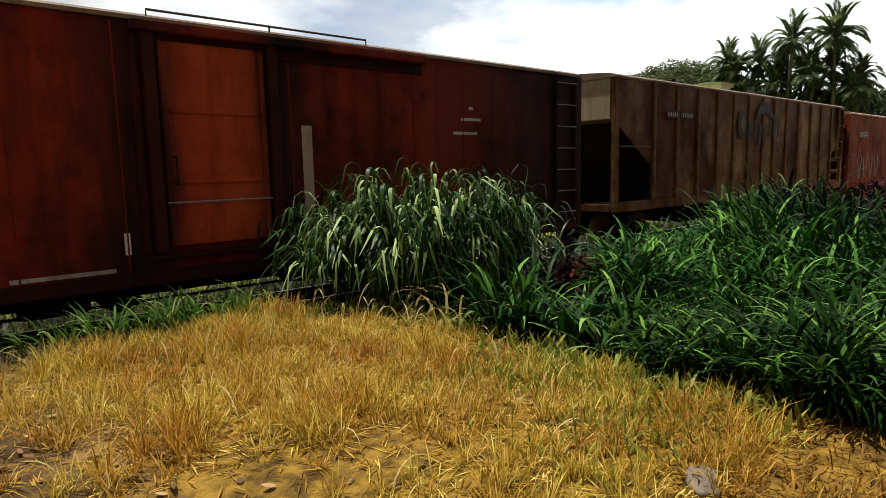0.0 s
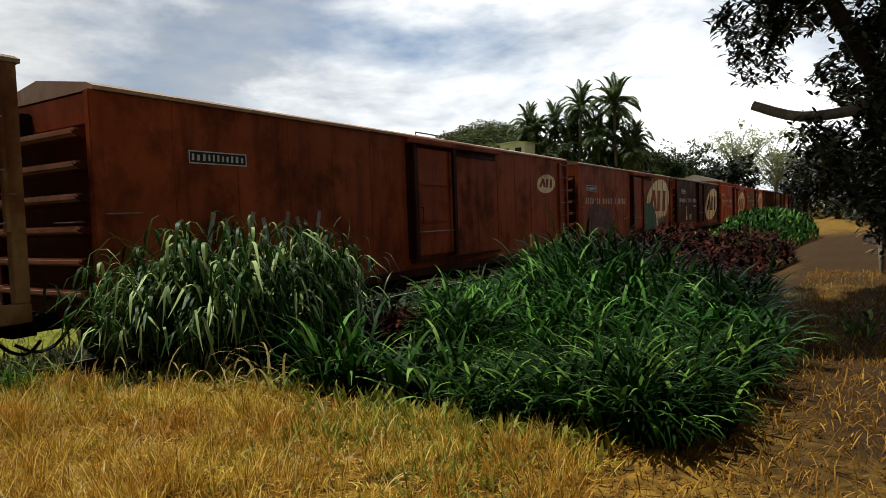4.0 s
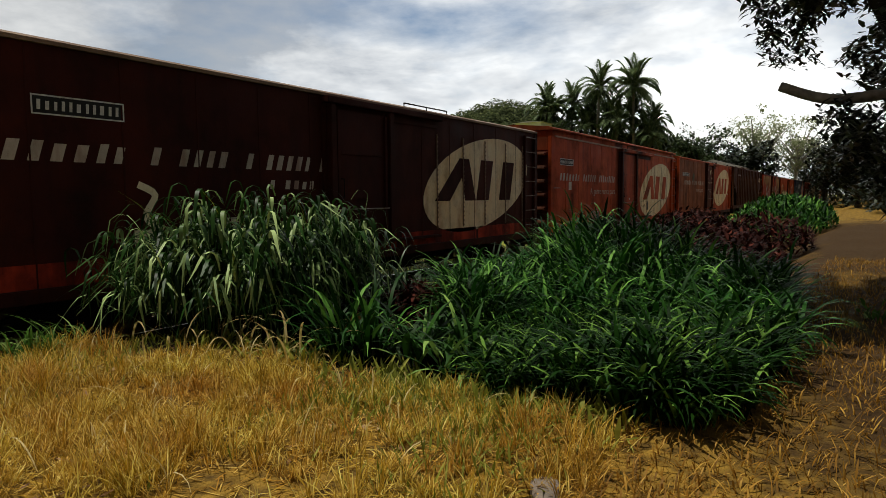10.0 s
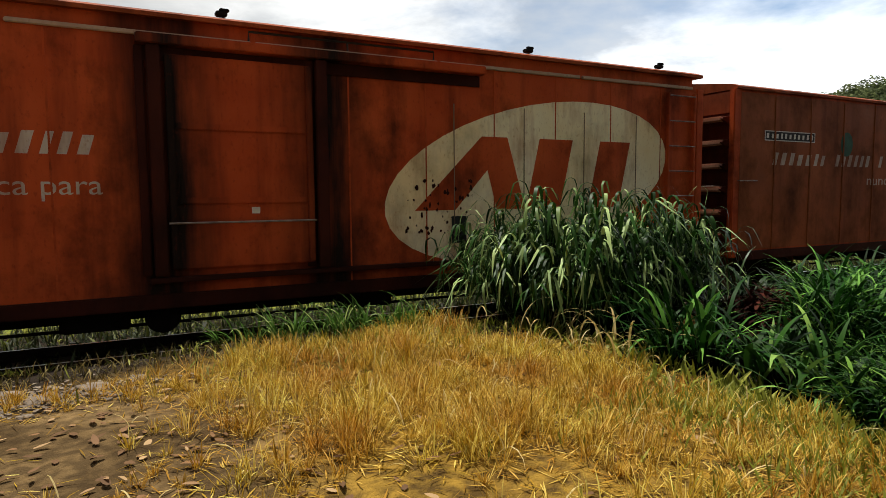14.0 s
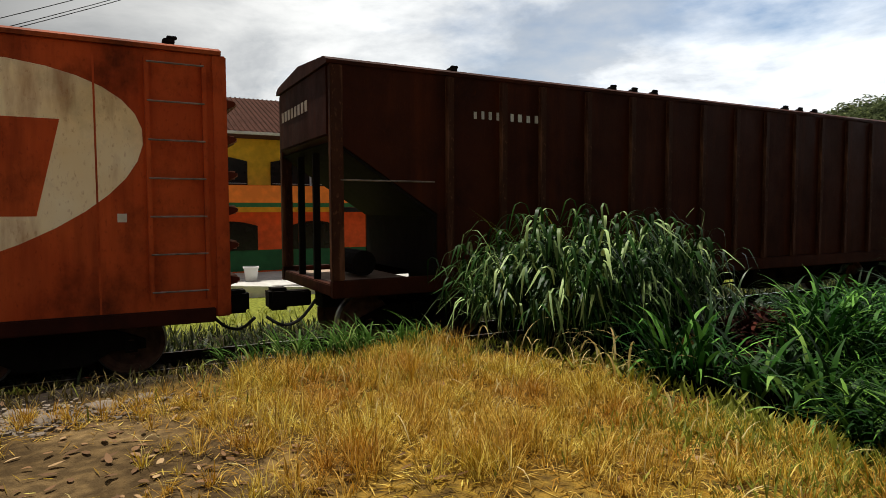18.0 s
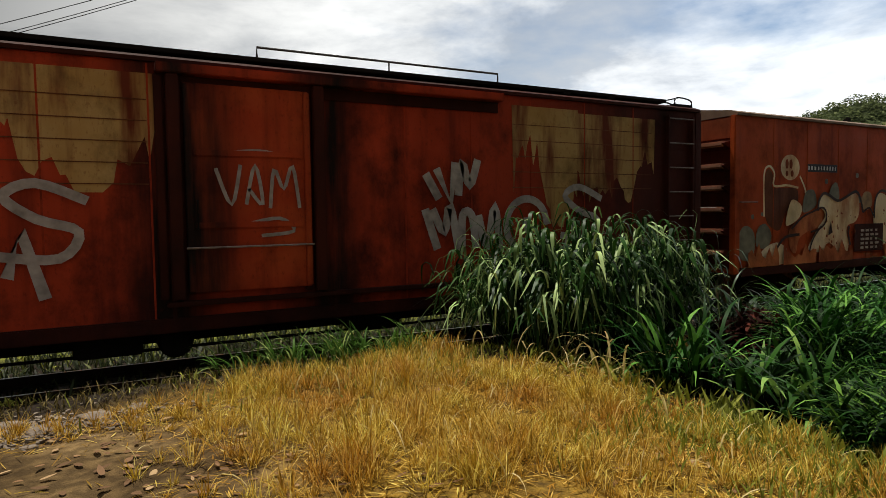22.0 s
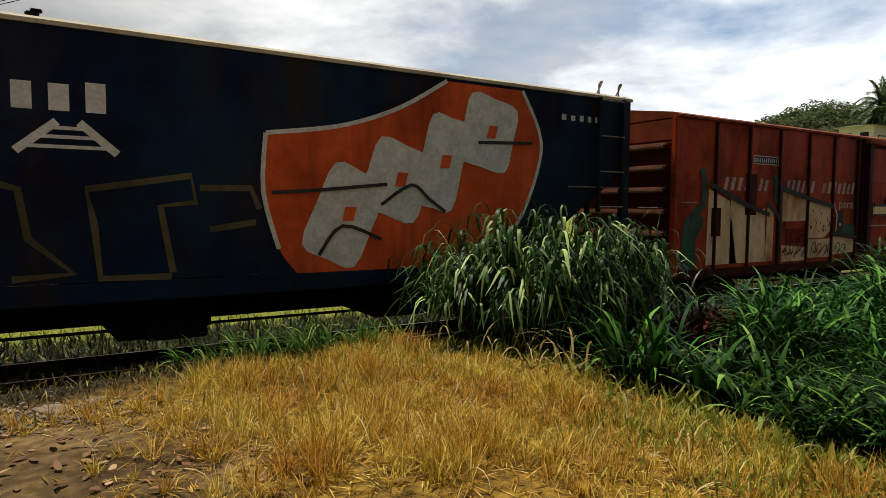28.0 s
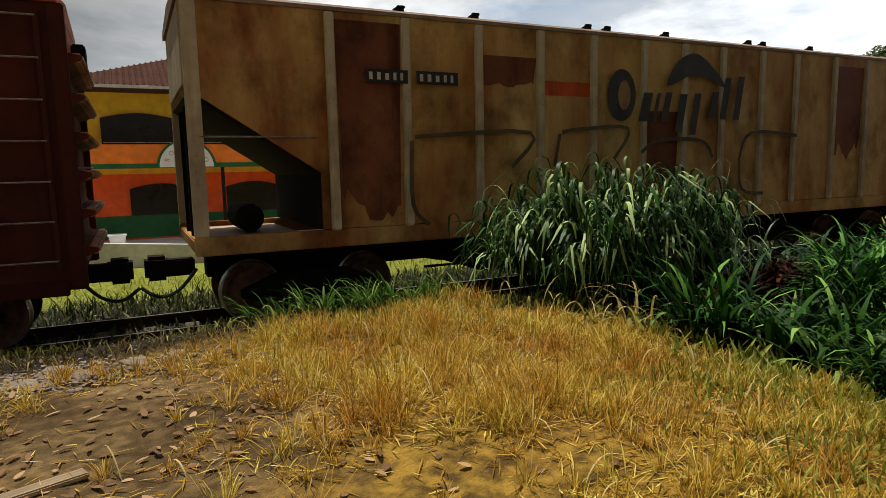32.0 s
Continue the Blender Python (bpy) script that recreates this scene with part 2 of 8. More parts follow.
M["black"] = plain("black_paint", (0.012, 0.011, 0.011), 0.6, 0, 0.3, 6)
M["dry"] = foliage("dry_grass", (0.56, 0.335, 0.034), (0.95, 0.76, 0.25), 0.66, 0.6, 0.36, half=0.58, patch=(1.5, (0.82, 0.64, 0.48), (1.0, 1.10, 0.90)))
# the pale tip tone puts sun highlights into some of the leaves
M["grass"] = foliage("guinea_grass", (0.024, 0.072, 0.010), (0.46, 0.60, 0.24), 0.78, 0.45, 0.11, 0.12, half=0.66)
M["grass2"] = foliage("young_grass", (0.022, 0.088, 0.011), (0.18, 0.39, 0.066), 0.82, 0.5, 0.13, 0.06, half=0.74)
M["plant"] = foliage("fresh_leaf", (0.030, 0.090, 0.012), (0.26, 0.42, 0.09), 0.8, 0.48, 0.14, 0.08, half=0.74)
# darker copy of the grass with the shade round the clump in its colour
M["grass_shade"] = foliage("shaded_grass", (0.014, 0.038, 0.008), (0.10, 0.16, 0.05), 0.7, 0.42, 0.08)
M["grass_mid"] = foliage("rank_grass", (0.014, 0.050, 0.006), (0.16, 0.30, 0.05), 0.82, 0.5, 0.10, 0.03, half=0.76)
# greyish tip tone with the sky's light on the leaves put in
M["old_leaf"] = foliage("glossy_leaf", (0.016, 0.025, 0.010), (0.24, 0.27, 0.17), 0.6, 0.3, 0.10, 0.4, half=0.62)
# near-black, the shade deep inside the grass put into a colour
M["shade_core"] = foliage("shade_core_blade", (0.007, 0.007, 0.004), (0.016, 0.015, 0.007), 0.5, 0.9, 0.0, 0.05)
M["dry_brown"] = foliage("brown_grass", (0.34, 0.165, 0.018), (0.66, 0.40, 0.075), 0.6, 0.6, 0.3)
M["withered"] = foliage("withered_weed", (0.10, 0.075, 0.020), (0.34, 0.25, 0.08), 0.6, 0.6, 0.2)
M["bank_weed"] = foliage("bank_weed", (0.034, 0.046, 0.012), (0.14, 0.155, 0.035), 0.6, 0.6, 0.15)
M["weed"] = foliage("low_weed", (0.20, 0.22, 0.022), (0.40, 0.40, 0.075), 0.4, 0.5, 0.25)
M["red_leaf"] = foliage("wilted_leaf", (0.026, 0.006, 0.004), (0.100, 0.024, 0.014), 0.65, 0.7, 0.08, 0.05)
M["leaf"] = foliage("tree_leaf", (0.013, 0.021, 0.008), (0.036, 0.052, 0.019), 0.5, 0.5, 0.08)
M["far_leaf"] = foliage("far_leaf", (0.042, 0.07, 0.024), (0.11, 0.15, 0.055), 0.5, 0.6, 0.2)
M["pale_leaf"] = foliage("pale_leaf", (0.34, 0.38, 0.20), (0.60, 0.62, 0.42), 0.4, 0.6, 0.5)
M["palm"] = foliage("palm_frond", (0.16, 0.225, 0.10), (0.38, 0.44, 0.25), 0.5, 0.45, 0.5)
M["bark"] = plain("bark", (0.055, 0.046, 0.036), 0.95, 0, 0.5, 7, 0.7, 25, (1, 1, 0.3))
# lighter copy of the bark, the sun on the stub put into it
M["pale_limb"] = plain("sunlit_limb", (0.26, 0.22, 0.17), 0.9, 0, 0.45, 8, 0.6, 25)
M["palm_bark"] = plain("palm_bark", (0.20, 0.18, 0.15), 0.9, 0, 0.3, 7, 0.4, 20, (1, 1, 3))


# ---------------------------------------------------------------- mesh helpers
def mesh_of(name, bm, mat, smooth=False):
    me = bpy.data.meshes.new(name)
    bm.normal_update()
    bm.to_mesh(me)
    bm.free()
    me.materials.append(mat)
    if smooth:
        me.polygons.foreach_set("use_smooth", [True] * len(me.polygons))
    return me


SPLIT = ("slogan", "paint_flakes", "graffiti", "board_border", "poster_frame", "track_sign", "shield_border", "plank_lines")


def pieces_of(bm):
    """The loose pieces of a bmesh, each as a bmesh of its own."""
    seen, out = set(), []
    for v in bm.verts:
        if v in seen:
            continue
        todo, group = [v], []
        seen.add(v)
        while todo:
            a = todo.pop()
            group.append(a)
            for ed in a.link_edges:
                b = ed.other_vert(a)
                if b not in seen:
                    seen.add(b)
                    todo.append(b)
        one, twin = bmesh.new(), {}
        for a in group:
            twin[a] = one.verts.new(a.co)
        for fc in {f for a in group for f in a.link_faces}:
            one.faces.new([twin[a] for a in fc.verts])
        out.append(one)
    bm.free()
    return out


def part(name, bm, mat, parent=None, label="", smooth=False, at=None):
    if name in SPLIT:
        first = None
        for one in pieces_of(bm):
            ob = new(name.rstrip("s"), mesh_of(name, one, mat))
            ob.parent = parent
            tagged(ob, label)
            first = first or ob
        return first
    ob = new(name, mesh_of(name, bm, mat, smooth))
    if parent:
        ob.parent = parent
    if at is not None:
        ob.matrix_basis = at
    return tagged(ob, label)


def thing(name, label, category, group="", at=None, kind=""):
    ob = tagged(new(name), label, category, group, kind)
    if at is not None:
        ob.matrix_basis = at
    return ob


def box(bm, x0, x1, y0, y1, z0, z1, bevel=0.0):
    v = [bm.verts.new((x, y, z)) for x in (x0, x1) for y in (y0, y1) for z in (z0, z1)]
    fs = [bm.faces.new([v[i] for i in q]) for q in ((0, 1, 3, 2), (4, 6, 7, 5), (0, 4, 5, 1), (2, 3, 7, 6), (0, 2, 6, 4), (1, 5, 7, 3))]
    if bevel:
        bmesh.ops.bevel(bm, geom=list({ed for fc in fs for ed in fc.edges}), offset=bevel, segments=2, affect="EDGES")
    return bm


def boxed(*args, bevel=0.0):
    return box(bmesh.new(), *args, bevel=bevel)


def prism(bm, pts, axis, a, b):
    """A flat outline pulled from a to b along an axis; pts are the other two coordinates."""
    def put(p, w):
        q = list(p)
        q.insert("xyz".index(axis), w)
        return bm.verts.new(q)
    lo, hi = [put(p, a) for p in pts], [put(p, b) for p in pts]
    bm.faces.new(lo[::-1])
    bm.faces.new(hi)
    for i in range(len(pts)):
        j = (i + 1) % len(pts)
        bm.faces.new((lo[i], lo[j], hi[j], hi[i]))
    bmesh.ops.recalc_face_normals(bm, faces=bm.faces[:])
    return bm


def tube(bm, pts, radii, sides=8):
    rings = []
    for i, p in enumerate(pts):
        p = Vector(p)
        d = Vector(pts[min(i + 1, len(pts) - 1)]) - Vector(pts[max(i - 1, 0)])
        q = d.to_track_quat("Z", "Y")
        r = radii[i] if isinstance(radii, (list, tuple)) else radii
        rings.append([bm.verts.new(p + q @ Vector((math.cos(k * math.tau / sides) * r, math.sin(k * math.tau / sides) * r, 0))) for k in range(sides)])
    for r0, r1 in zip(rings, rings[1:]):
        for k in range(sides):
            bm.faces.new((r0[k], r0[(k + 1) % sides], r1[(k + 1) % sides], r1[k]))
    bm.faces.new(rings[0][::-1])
    bm.faces.new(rings[-1])
    return bm


def lathe(bm, profile, axis="y", sides=24, centre=(0, 0, 0)):
    """profile: (radius, along) pairs."""
    rings = []
    for r, w in profile:
        ring = []
        for k in range(sides):
            c, s = math.cos(k * math.tau / sides) * r, math.sin(k * math.tau / sides) * r
            p = (c, w, s) if axis == "y" else (c, s, w)
            ring.append(bm.verts.new(Vector(p) + Vector(centre)))
        rings.append(ring)
    for r0, r1 in zip(rings, rings[1:]):
        for k in range(sides):
            bm.faces.new((r0[k], r0[(k + 1) % sides], r1[(k + 1) % sides], r1[k]))
    bm.faces.new(rings[0][::-1])
    bm.faces.new(rings[-1])
    return bm


def array_mesh(name, verts, quads, mat, smooth=True):
    me = bpy.data.meshes.new(name)
    me.vertices.add(len(verts))
    me.vertices.foreach_set("co", np.asarray(verts, np.float32).ravel())
    quads = np.asarray(quads, np.int32)
    n = len(quads)
    me.loops.add(n * 4)
    me.loops.foreach_set("vertex_index", quads.ravel())
    me.polygons.add(n)
    me.polygons.foreach_set("loop_start", np.arange(0, n * 4, 4, dtype=np.int32))
    me.polygons.foreach_set("use_smooth", np.full(n, smooth))
    me.update(calc_edges=True)
    me.materials.append(mat)
    return me


def blades(base, azim, length, width, rise, droop, segs=5, curl=None, fold=False):
    """Arching leaves as ribbons. base (n,3); azim: the way it leans; rise: start angle from level (radians); droop: how far that angle falls along the leaf."""
    n = len(base)
    t = np.linspace(0, 1, segs + 1)
    bow = np.clip((t - 0.10) / 0.42, 0, 1) if fold else t ** 1.4
    ang = rise[:, None] - droop[:, None] * bow[None, :]
    step = (length / segs)[:, None]
    h = np.concatenate([np.zeros((n, 1)), np.cumsum(np.cos(ang[:, :-1]) * step, 1)], 1)
    z = np.concatenate([np.zeros((n, 1)), np.cumsum(np.sin(ang[:, :-1]) * step, 1)], 1)
    ca, sa = np.cos(azim)[:, None], np.sin(azim)[:, None]
    bend = (curl[:, None] * t[None, :] ** 2 * length[:, None]) if curl is not None else 0
    cx, cy = base[:, :1] + ca * h - sa * bend, base[:, 1:2] + sa * h + ca * bend
    cz = base[:, 2:] + z
    w = width[:, None] * (np.minimum(1, 0.45 + t * 2.2) * np.clip((1.02 - t) * 2.6, 0.04, 1))[None, :] * 0.5
    left = np.stack([cx - sa * w, cy + ca * w, cz], -1)
    right = np.stack([cx + sa * w, cy - ca * w, cz], -1)
    v = np.stack([left, right], 2).reshape(n, (segs + 1) * 2, 3)
    k = np.arange(segs)
    q = np.stack([2 * k, 2 * k + 1, 2 * k + 3, 2 * k + 2], -1)
    quads = (np.arange(n)[:, None, None] * (segs + 1) * 2 + q[None]).reshape(-1, 4)
    return v.reshape(-1, 3), quads


def joined(*pieces):
    vs, qs, k = [], [], 0
    for v, q in pieces:
        vs.append(v)
        qs.append(q + k)
        k += len(v)
    return np.concatenate(vs), np.concatenate(qs)


RNG = np.random.default_rng(7)


# ---------------------------------------------------------------- the ground
def smooth01(v):
    v = np.clip(v, 0, 1)
    return v * v * (3 - 2 * v)


def ground_z(x, y):
    x, y = np.asarray(x, float), np.asarray(y, float)
    z = np.full(np.broadcast(x, y).shape, 0.5) + 0 * x
    # a bank that falls towards the track bed
    edge = 6.4 - 0.35 * np.clip((x - 3) / 3, -1.5, 1)
    z = z - 0.72 * smooth01((y - edge) / 2.3)
    # the hollow in which the tall grass stands
    d = np.clip((x - 4.0) / 2.2, 0, 1) * smooth01((y - 0.4) / 2.0) * (1 - smooth01((y - 6.6) / 1.5))
    z = z - 0.42 * smooth01(d)
    # the bare patch falls off a little
    z = z - 0.12 * smooth01((1.2 - x) / 2.5) * smooth01((y - 3) / 2.5) * (1 - smooth01((y - 6.8) / 1.5))
    # behind the track
    z = z - 0.12 * smooth01((y - 12) / 4) - 0.24 * smooth01((y - 13) / 6) * (1 - smooth01((y - 26) / 6)) * (1 - smooth01((x - 24) / 10))
    z = z + 0.05 * np.sin(x * 1.3 + 0.6 * y) * np.cos(y * 1.1) * (1 - smooth01((np.hypot(x, y) - 25) / 10)) * (1 - smooth01((y - 7.6) / 1.0))
    return z


def build_ground():
    xs = np.concatenate([np.linspace(-900, -30, 14), np.arange(-28, -6, 2.0), np.arange(-6, 16, 0.16), np.arange(16, 40, 1.0), np.linspace(42, 1500, 22)])
    ys = np.concatenate([np.linspace(-600, -20, 12), np.arange(-18, -4, 1.5), np.arange(-4, 12, 0.16), np.arange(12, 40, 1.5), np.linspace(44, 1500, 18)])
    X, Y = np.meshgrid(xs, ys, indexing="ij")
    Z = ground_z(X, Y)
    near = (np.abs(X - 5) < 11) & (Y > -4) & (Y < 8)
    Z = Z + np.where(near, (RNG.random(X.shape) - 0.5) * 0.03, 0)
    v = np.stack([X, Y, Z], -1).reshape(-1, 3)
    ny = len(ys)
    i, j = np.meshgrid(np.arange(len(xs) - 1), np.arange(ny - 1), indexing="ij")
    a = (i * ny + j).ravel()
    q = np.stack([a, a + ny, a + ny + 1, a + 1], -1)
    m = bpy.data.materials.new("bare_earth")
    m.use_nodes = True
    nt = m.node_tree
    N, L = nt.nodes.new, nt.links.new
    b = nt.nodes["Principled BSDF"]
    b.inputs["Roughness"].default_value = 0.95
    b.inputs["Specular IOR Level"].default_value = 0.1
    tc, n1, n2, n3 = N("ShaderNodeTexCoord"), N("ShaderNodeTexNoise"), N("ShaderNodeTexNoise"), N("ShaderNodeTexNoise")
    n1.inputs["Scale"].default_value, n1.inputs["Detail"].default_value = 0.9, 6
    n2.inputs["Scale"].default_value, n2.inputs["Detail"].default_value = 9, 8
    n3.inputs["Scale"].default_value, n3.inputs["Detail"].default_value = 60, 5
    for n in (n1, n2, n3):
        L(tc.outputs["Object"], n.inputs["Vector"])
    r1, r2 = N("ShaderNodeValToRGB"), N("ShaderNodeValToRGB")
    r1.color_ramp.elements[0].position, r1.color_ramp.elements[1].position = 0.4, 0.62
    r1.color_ramp.elements[0].color, r1.color_ramp.elements[1].color = (0.095, 0.060, 0.026, 1), (0.21, 0.138, 0.062, 1)
    r2.color_ramp.elements[0].position, r2.color_ramp.elements[1].position = 0.42, 0.66
    r2.color_ramp.elements[0].color, r2.color_ramp.elements[1].color = (0.62, 0.6, 0.58, 1), (1.25, 1.22, 1.15, 1)
    mx = N("ShaderNodeMix")
    mx.data_type, mx.blend_type = "RGBA", "MULTIPLY"
    mx.inputs["Factor"].default_value = 1
    L(n1.outputs["Fac"], r1.inputs["Fac"])
    L(n2.outputs["Fac"], r2.inputs["Fac"])
    L(r1.outputs["Color"], mx.inputs["A"])
    L(r2.outputs["Color"], mx.inputs["B"])
    # straw litter on the bank except where worn bare, shade painted into the hollow
    def zone(centre, size, lo, hi):
        s, d, ln, r = N("ShaderNodeVectorMath"), N("ShaderNodeVectorMath"), N("ShaderNodeVectorMath"), N("ShaderNodeMapRange")
        s.operation, d.operation, ln.operation = "SUBTRACT", "DIVIDE", "LENGTH"
        s.inputs[1].default_value, d.inputs[1].default_value = centre, size
        L(tc.outputs["Object"], s.inputs[0])
        L(s.outputs[0], d.inputs[0])
        L(d.outputs[0], ln.inputs[0])
        w = N("ShaderNodeMath")
        w.operation = "ADD"
        L(ln.outputs["Value"], w.inputs[0])
        L(n1.outputs["Fac"], w.inputs[1])
        r.inputs["From Min"].default_value, r.inputs["From Max"].default_value = lo + 0.5, hi + 0.5
        L(w.outputs[0], r.inputs["Value"])
        return r.outputs["Result"]

    def laid(fac, under, over):
        m_ = N("ShaderNodeMix")
        m_.data_type = "RGBA"
        L(fac, m_.inputs["Factor"])
        L(under, m_.inputs["A"])
        L(over, m_.inputs["B"])
        return m_.outputs["Result"]

    straw = N("ShaderNodeValToRGB")
    straw.color_ramp.elements[0].position, straw.color_ramp.elements[1].position = 0.36, 0.64
    straw.color_ramp.elements[0].color, straw.color_ramp.elements[1].color = (0.09, 0.052, 0.014, 1), (0.33, 0.195, 0.032, 1)
    L(n2.outputs["Fac"], straw.inputs["Fac"])
    shade_soil = N("ShaderNodeRGB")
    shade_soil.outputs[0].default_value = (0.022, 0.016, 0.010, 1)
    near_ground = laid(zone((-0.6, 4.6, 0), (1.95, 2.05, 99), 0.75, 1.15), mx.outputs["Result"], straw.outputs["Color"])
    near_ground = laid(zone((8.5, 4.3, 0), (4.2, 3.1, 99), 1.05, 0.92), near_ground, shade_soil.outputs[0])
    near_ground = laid(zone((5.7, 6.2, 0), (2.1, 1.35, 99), 1.05, 0.9), near_ground, shade_soil.outputs[0])
    # trodden brown soil, darkened further for the tree shade over the path
    trodden = N("ShaderNodeValToRGB")
    trodden.color_ramp.elements[0].color, trodden.color_ramp.elements[1].color = (0.026, 0.015, 0.007, 1), (0.085, 0.048, 0.018, 1)
    L(n2.outputs["Fac"], trodden.inputs["Fac"])
    near_ground = laid(zone((26, -4.0, 0), (19.5, 7.6, 99), 1.2, 0.8), near_ground, trodden.outputs["Color"])
    near_ground = laid(zone((8.2, -2.5, 0), (5.2, 3.9, 99), 1.25, 0.75), near_ground, trodden.outputs["Color"])
    # lawn behind the track and rank growth further off
    sep, gr = N("ShaderNodeSeparateXYZ"), N("ShaderNodeMapRange")
    L(tc.outputs["Object"], sep.inputs[0])
    gr.inputs["From Min"].default_value, gr.inputs["From Max"].default_value = 12.0, 12.6
    L(sep.outputs["Y"], gr.inputs["Value"])
    lawn = N("ShaderNodeValToRGB")
    lawn.color_ramp.elements[0].position, lawn.color_ramp.elements[1].position = 0.35, 0.65
    lawn.color_ramp.elements[0].color, lawn.color_ramp.elements[1].color = (0.12, 0.14, 0.018, 1), (0.27, 0.28, 0.045, 1)
    L(n2.outputs["Fac"], lawn.inputs["Fac"])
    mx2 = N("ShaderNodeMix")
    mx2.data_type = "RGBA"
    L(gr.outputs["Result"], mx2.inputs["Factor"])
    L(near_ground, mx2.inputs["A"])
    L(lawn.outputs["Color"], mx2.inputs["B"])
    # oily black soil along the track bed, the train's shadow put into it too
    e0, e1, bed, oil_shade = N("ShaderNodeMapRange"), N("ShaderNodeMapRange"), N("ShaderNodeMath"), N("ShaderNodeMix")
    e0.inputs["From Min"].default_value, e0.inputs["From Max"].default_value = 6.1, 6.75
    slant = N("ShaderNodeMath")
    slant.operation = "MULTIPLY_ADD"
    slant.inputs[1].default_value = -0.20
    L(sep.outputs["X"], slant.inputs[0])
    L(sep.outputs["Y"], slant.inputs[2])
    e1.inputs["From Min"].default_value, e1.inputs["From Max"].default_value = 13.3, 12.5
    L(slant.outputs[0], e0.inputs["Value"])
    L(sep.outputs["Y"], e1.inputs["Value"])
    bed.operation = "MULTIPLY"
    L(e0.outputs["Result"], bed.inputs[0])
    L(e1.outputs["Result"], bed.inputs[1])
    oil_shade.data_type = "RGBA"
    oil_shade.inputs["B"].default_value = (0.028, 0.020, 0.014, 1)
    L(bed.outputs[0], oil_shade.inputs["Factor"])
    L(mx2.outputs["Result"], oil_shade.inputs["A"])
    L(oil_shade.outputs["Result"], b.inputs["Base Color"])
    bp = N("ShaderNodeBump")
    bp.inputs["Strength"].default_value, bp.inputs["Distance"].default_value = 0.8, 0.03
    L(n3.outputs["Fac"], bp.inputs["Height"])
    L(bp.outputs["Normal"], b.inputs["Normal"])
    ob = new("ground", array_mesh("ground", v, q, m))
    tagged(ob, "dry brown earth falling to the track, green lawn beyond it", "ground", kind="structure")


build_ground()

# ---------------------------------------------------------------- the track
TRACK_Y, GAUGE = 9.75, 1.0
SIDE_Y = 1.40                      # half width of a wagon body


def build_track():
    for i, s in enumerate((-1, 1)):
        y = TRACK_Y + s * (GAUGE / 2 + 0.035)
        prof = [(-0.065, -0.15), (0.065, -0.15), (0.065, -0.138), (0.01, -0.12), (0.01, -0.04), (0.035, -0.03), (0.035, 0), (-0.035, 0), (-0.035, -0.03), (-0.01, -0.04), (-0.01, -0.12), (-0.065, -0.138)]
        bm = prism(bmesh.new(), [(y + p, q) for p, q in prof], "x", -400, 900)
        edge = prism(bmesh.new(), [(y - 0.030, 0.0005), (y + 0.012, 0.0005), (y + 0.012, 0.003), (y - 0.030, 0.003)], "x", -60, 120)
        rail = part("rail", bm, M["rail"])
        part("running_edge", edge, M["tread"], rail, "bright worn running edge")
        tagged(rail, "worn steel rail with a bright running edge", "rail", "rails of the track", "structure")


build_track()


def build_bed():
    # sleepers that the camera can tell apart, and broken stone between them
    sl = tagged(new("sleepers"), "dark old wooden sleepers under the rails", "sleepers", kind="structure")
    me = mesh_of("sleeper", boxed(-0.11, 0.11, -1.0, 1.0, -0.30, -0.15, bevel=0.012), M["sleeper"])
    for k in range(70):
        ob = new("sleeper", me)
        ob.parent = sl
        ob.matrix_basis = pose(-12 + k * 0.6 + random.uniform(-0.03, 0.03), TRACK_Y + random.uniform(-0.04, 0.04), random.uniform(-0.01, 0.005), 0, 0, random.uniform(-1.5, 1.5))
    n = 9000
    x, y = RNG.uniform(-10, 26, n), TRACK_Y + np.clip(RNG.normal(0, 0.7, n), -1.9, 1.6)
    z = ground_z(x, y) + 0.02 - 0.02 * np.abs(y - TRACK_Y)
    size = RNG.uniform(0.02, 0.06, n)
    cube = np.array([[-1, -1, -1], [1, -1, -1], [1, 1, -1], [-1, 1, -1], [-1, -1, 1], [1, -1, 1], [1, 1, 1], [-1, 1, 1]], float)
    cube = cube[None] * RNG.uniform(0.5, 1.1, (n, 8, 3)) * size[:, None, None]
    v = (cube + np.stack([x, y, z], -1)[:, None]).reshape(-1, 3)
    faces = np.array([[0, 3, 2, 1], [4, 5, 6, 7], [0, 1, 5, 4], [1, 2, 6, 5], [2, 3, 7, 6], [3, 0, 4, 7]])
    q = (np.arange(n)[:, None, None] * 8 + faces[None]).reshape(-1, 4)
    tagged(new("ballast", array_mesh("ballast", v, q, M["ballast"], False)), "grey-brown broken stone between the sleepers", "ballast", kind="stuff")


build_bed()

# ---------------------------------------------------------------- the train
def travelled(t):
    """Metres that the train has gone at t seconds."""
    return 6.428 * t - 0.02863 * t ** 2 + 0.001833 * t ** 3 - 2.554e-5 * t ** 4


NEAR = -SIDE_Y                      # the side that faces the path
MOVING, TURNING = [], []
WHEEL_R = 0.42


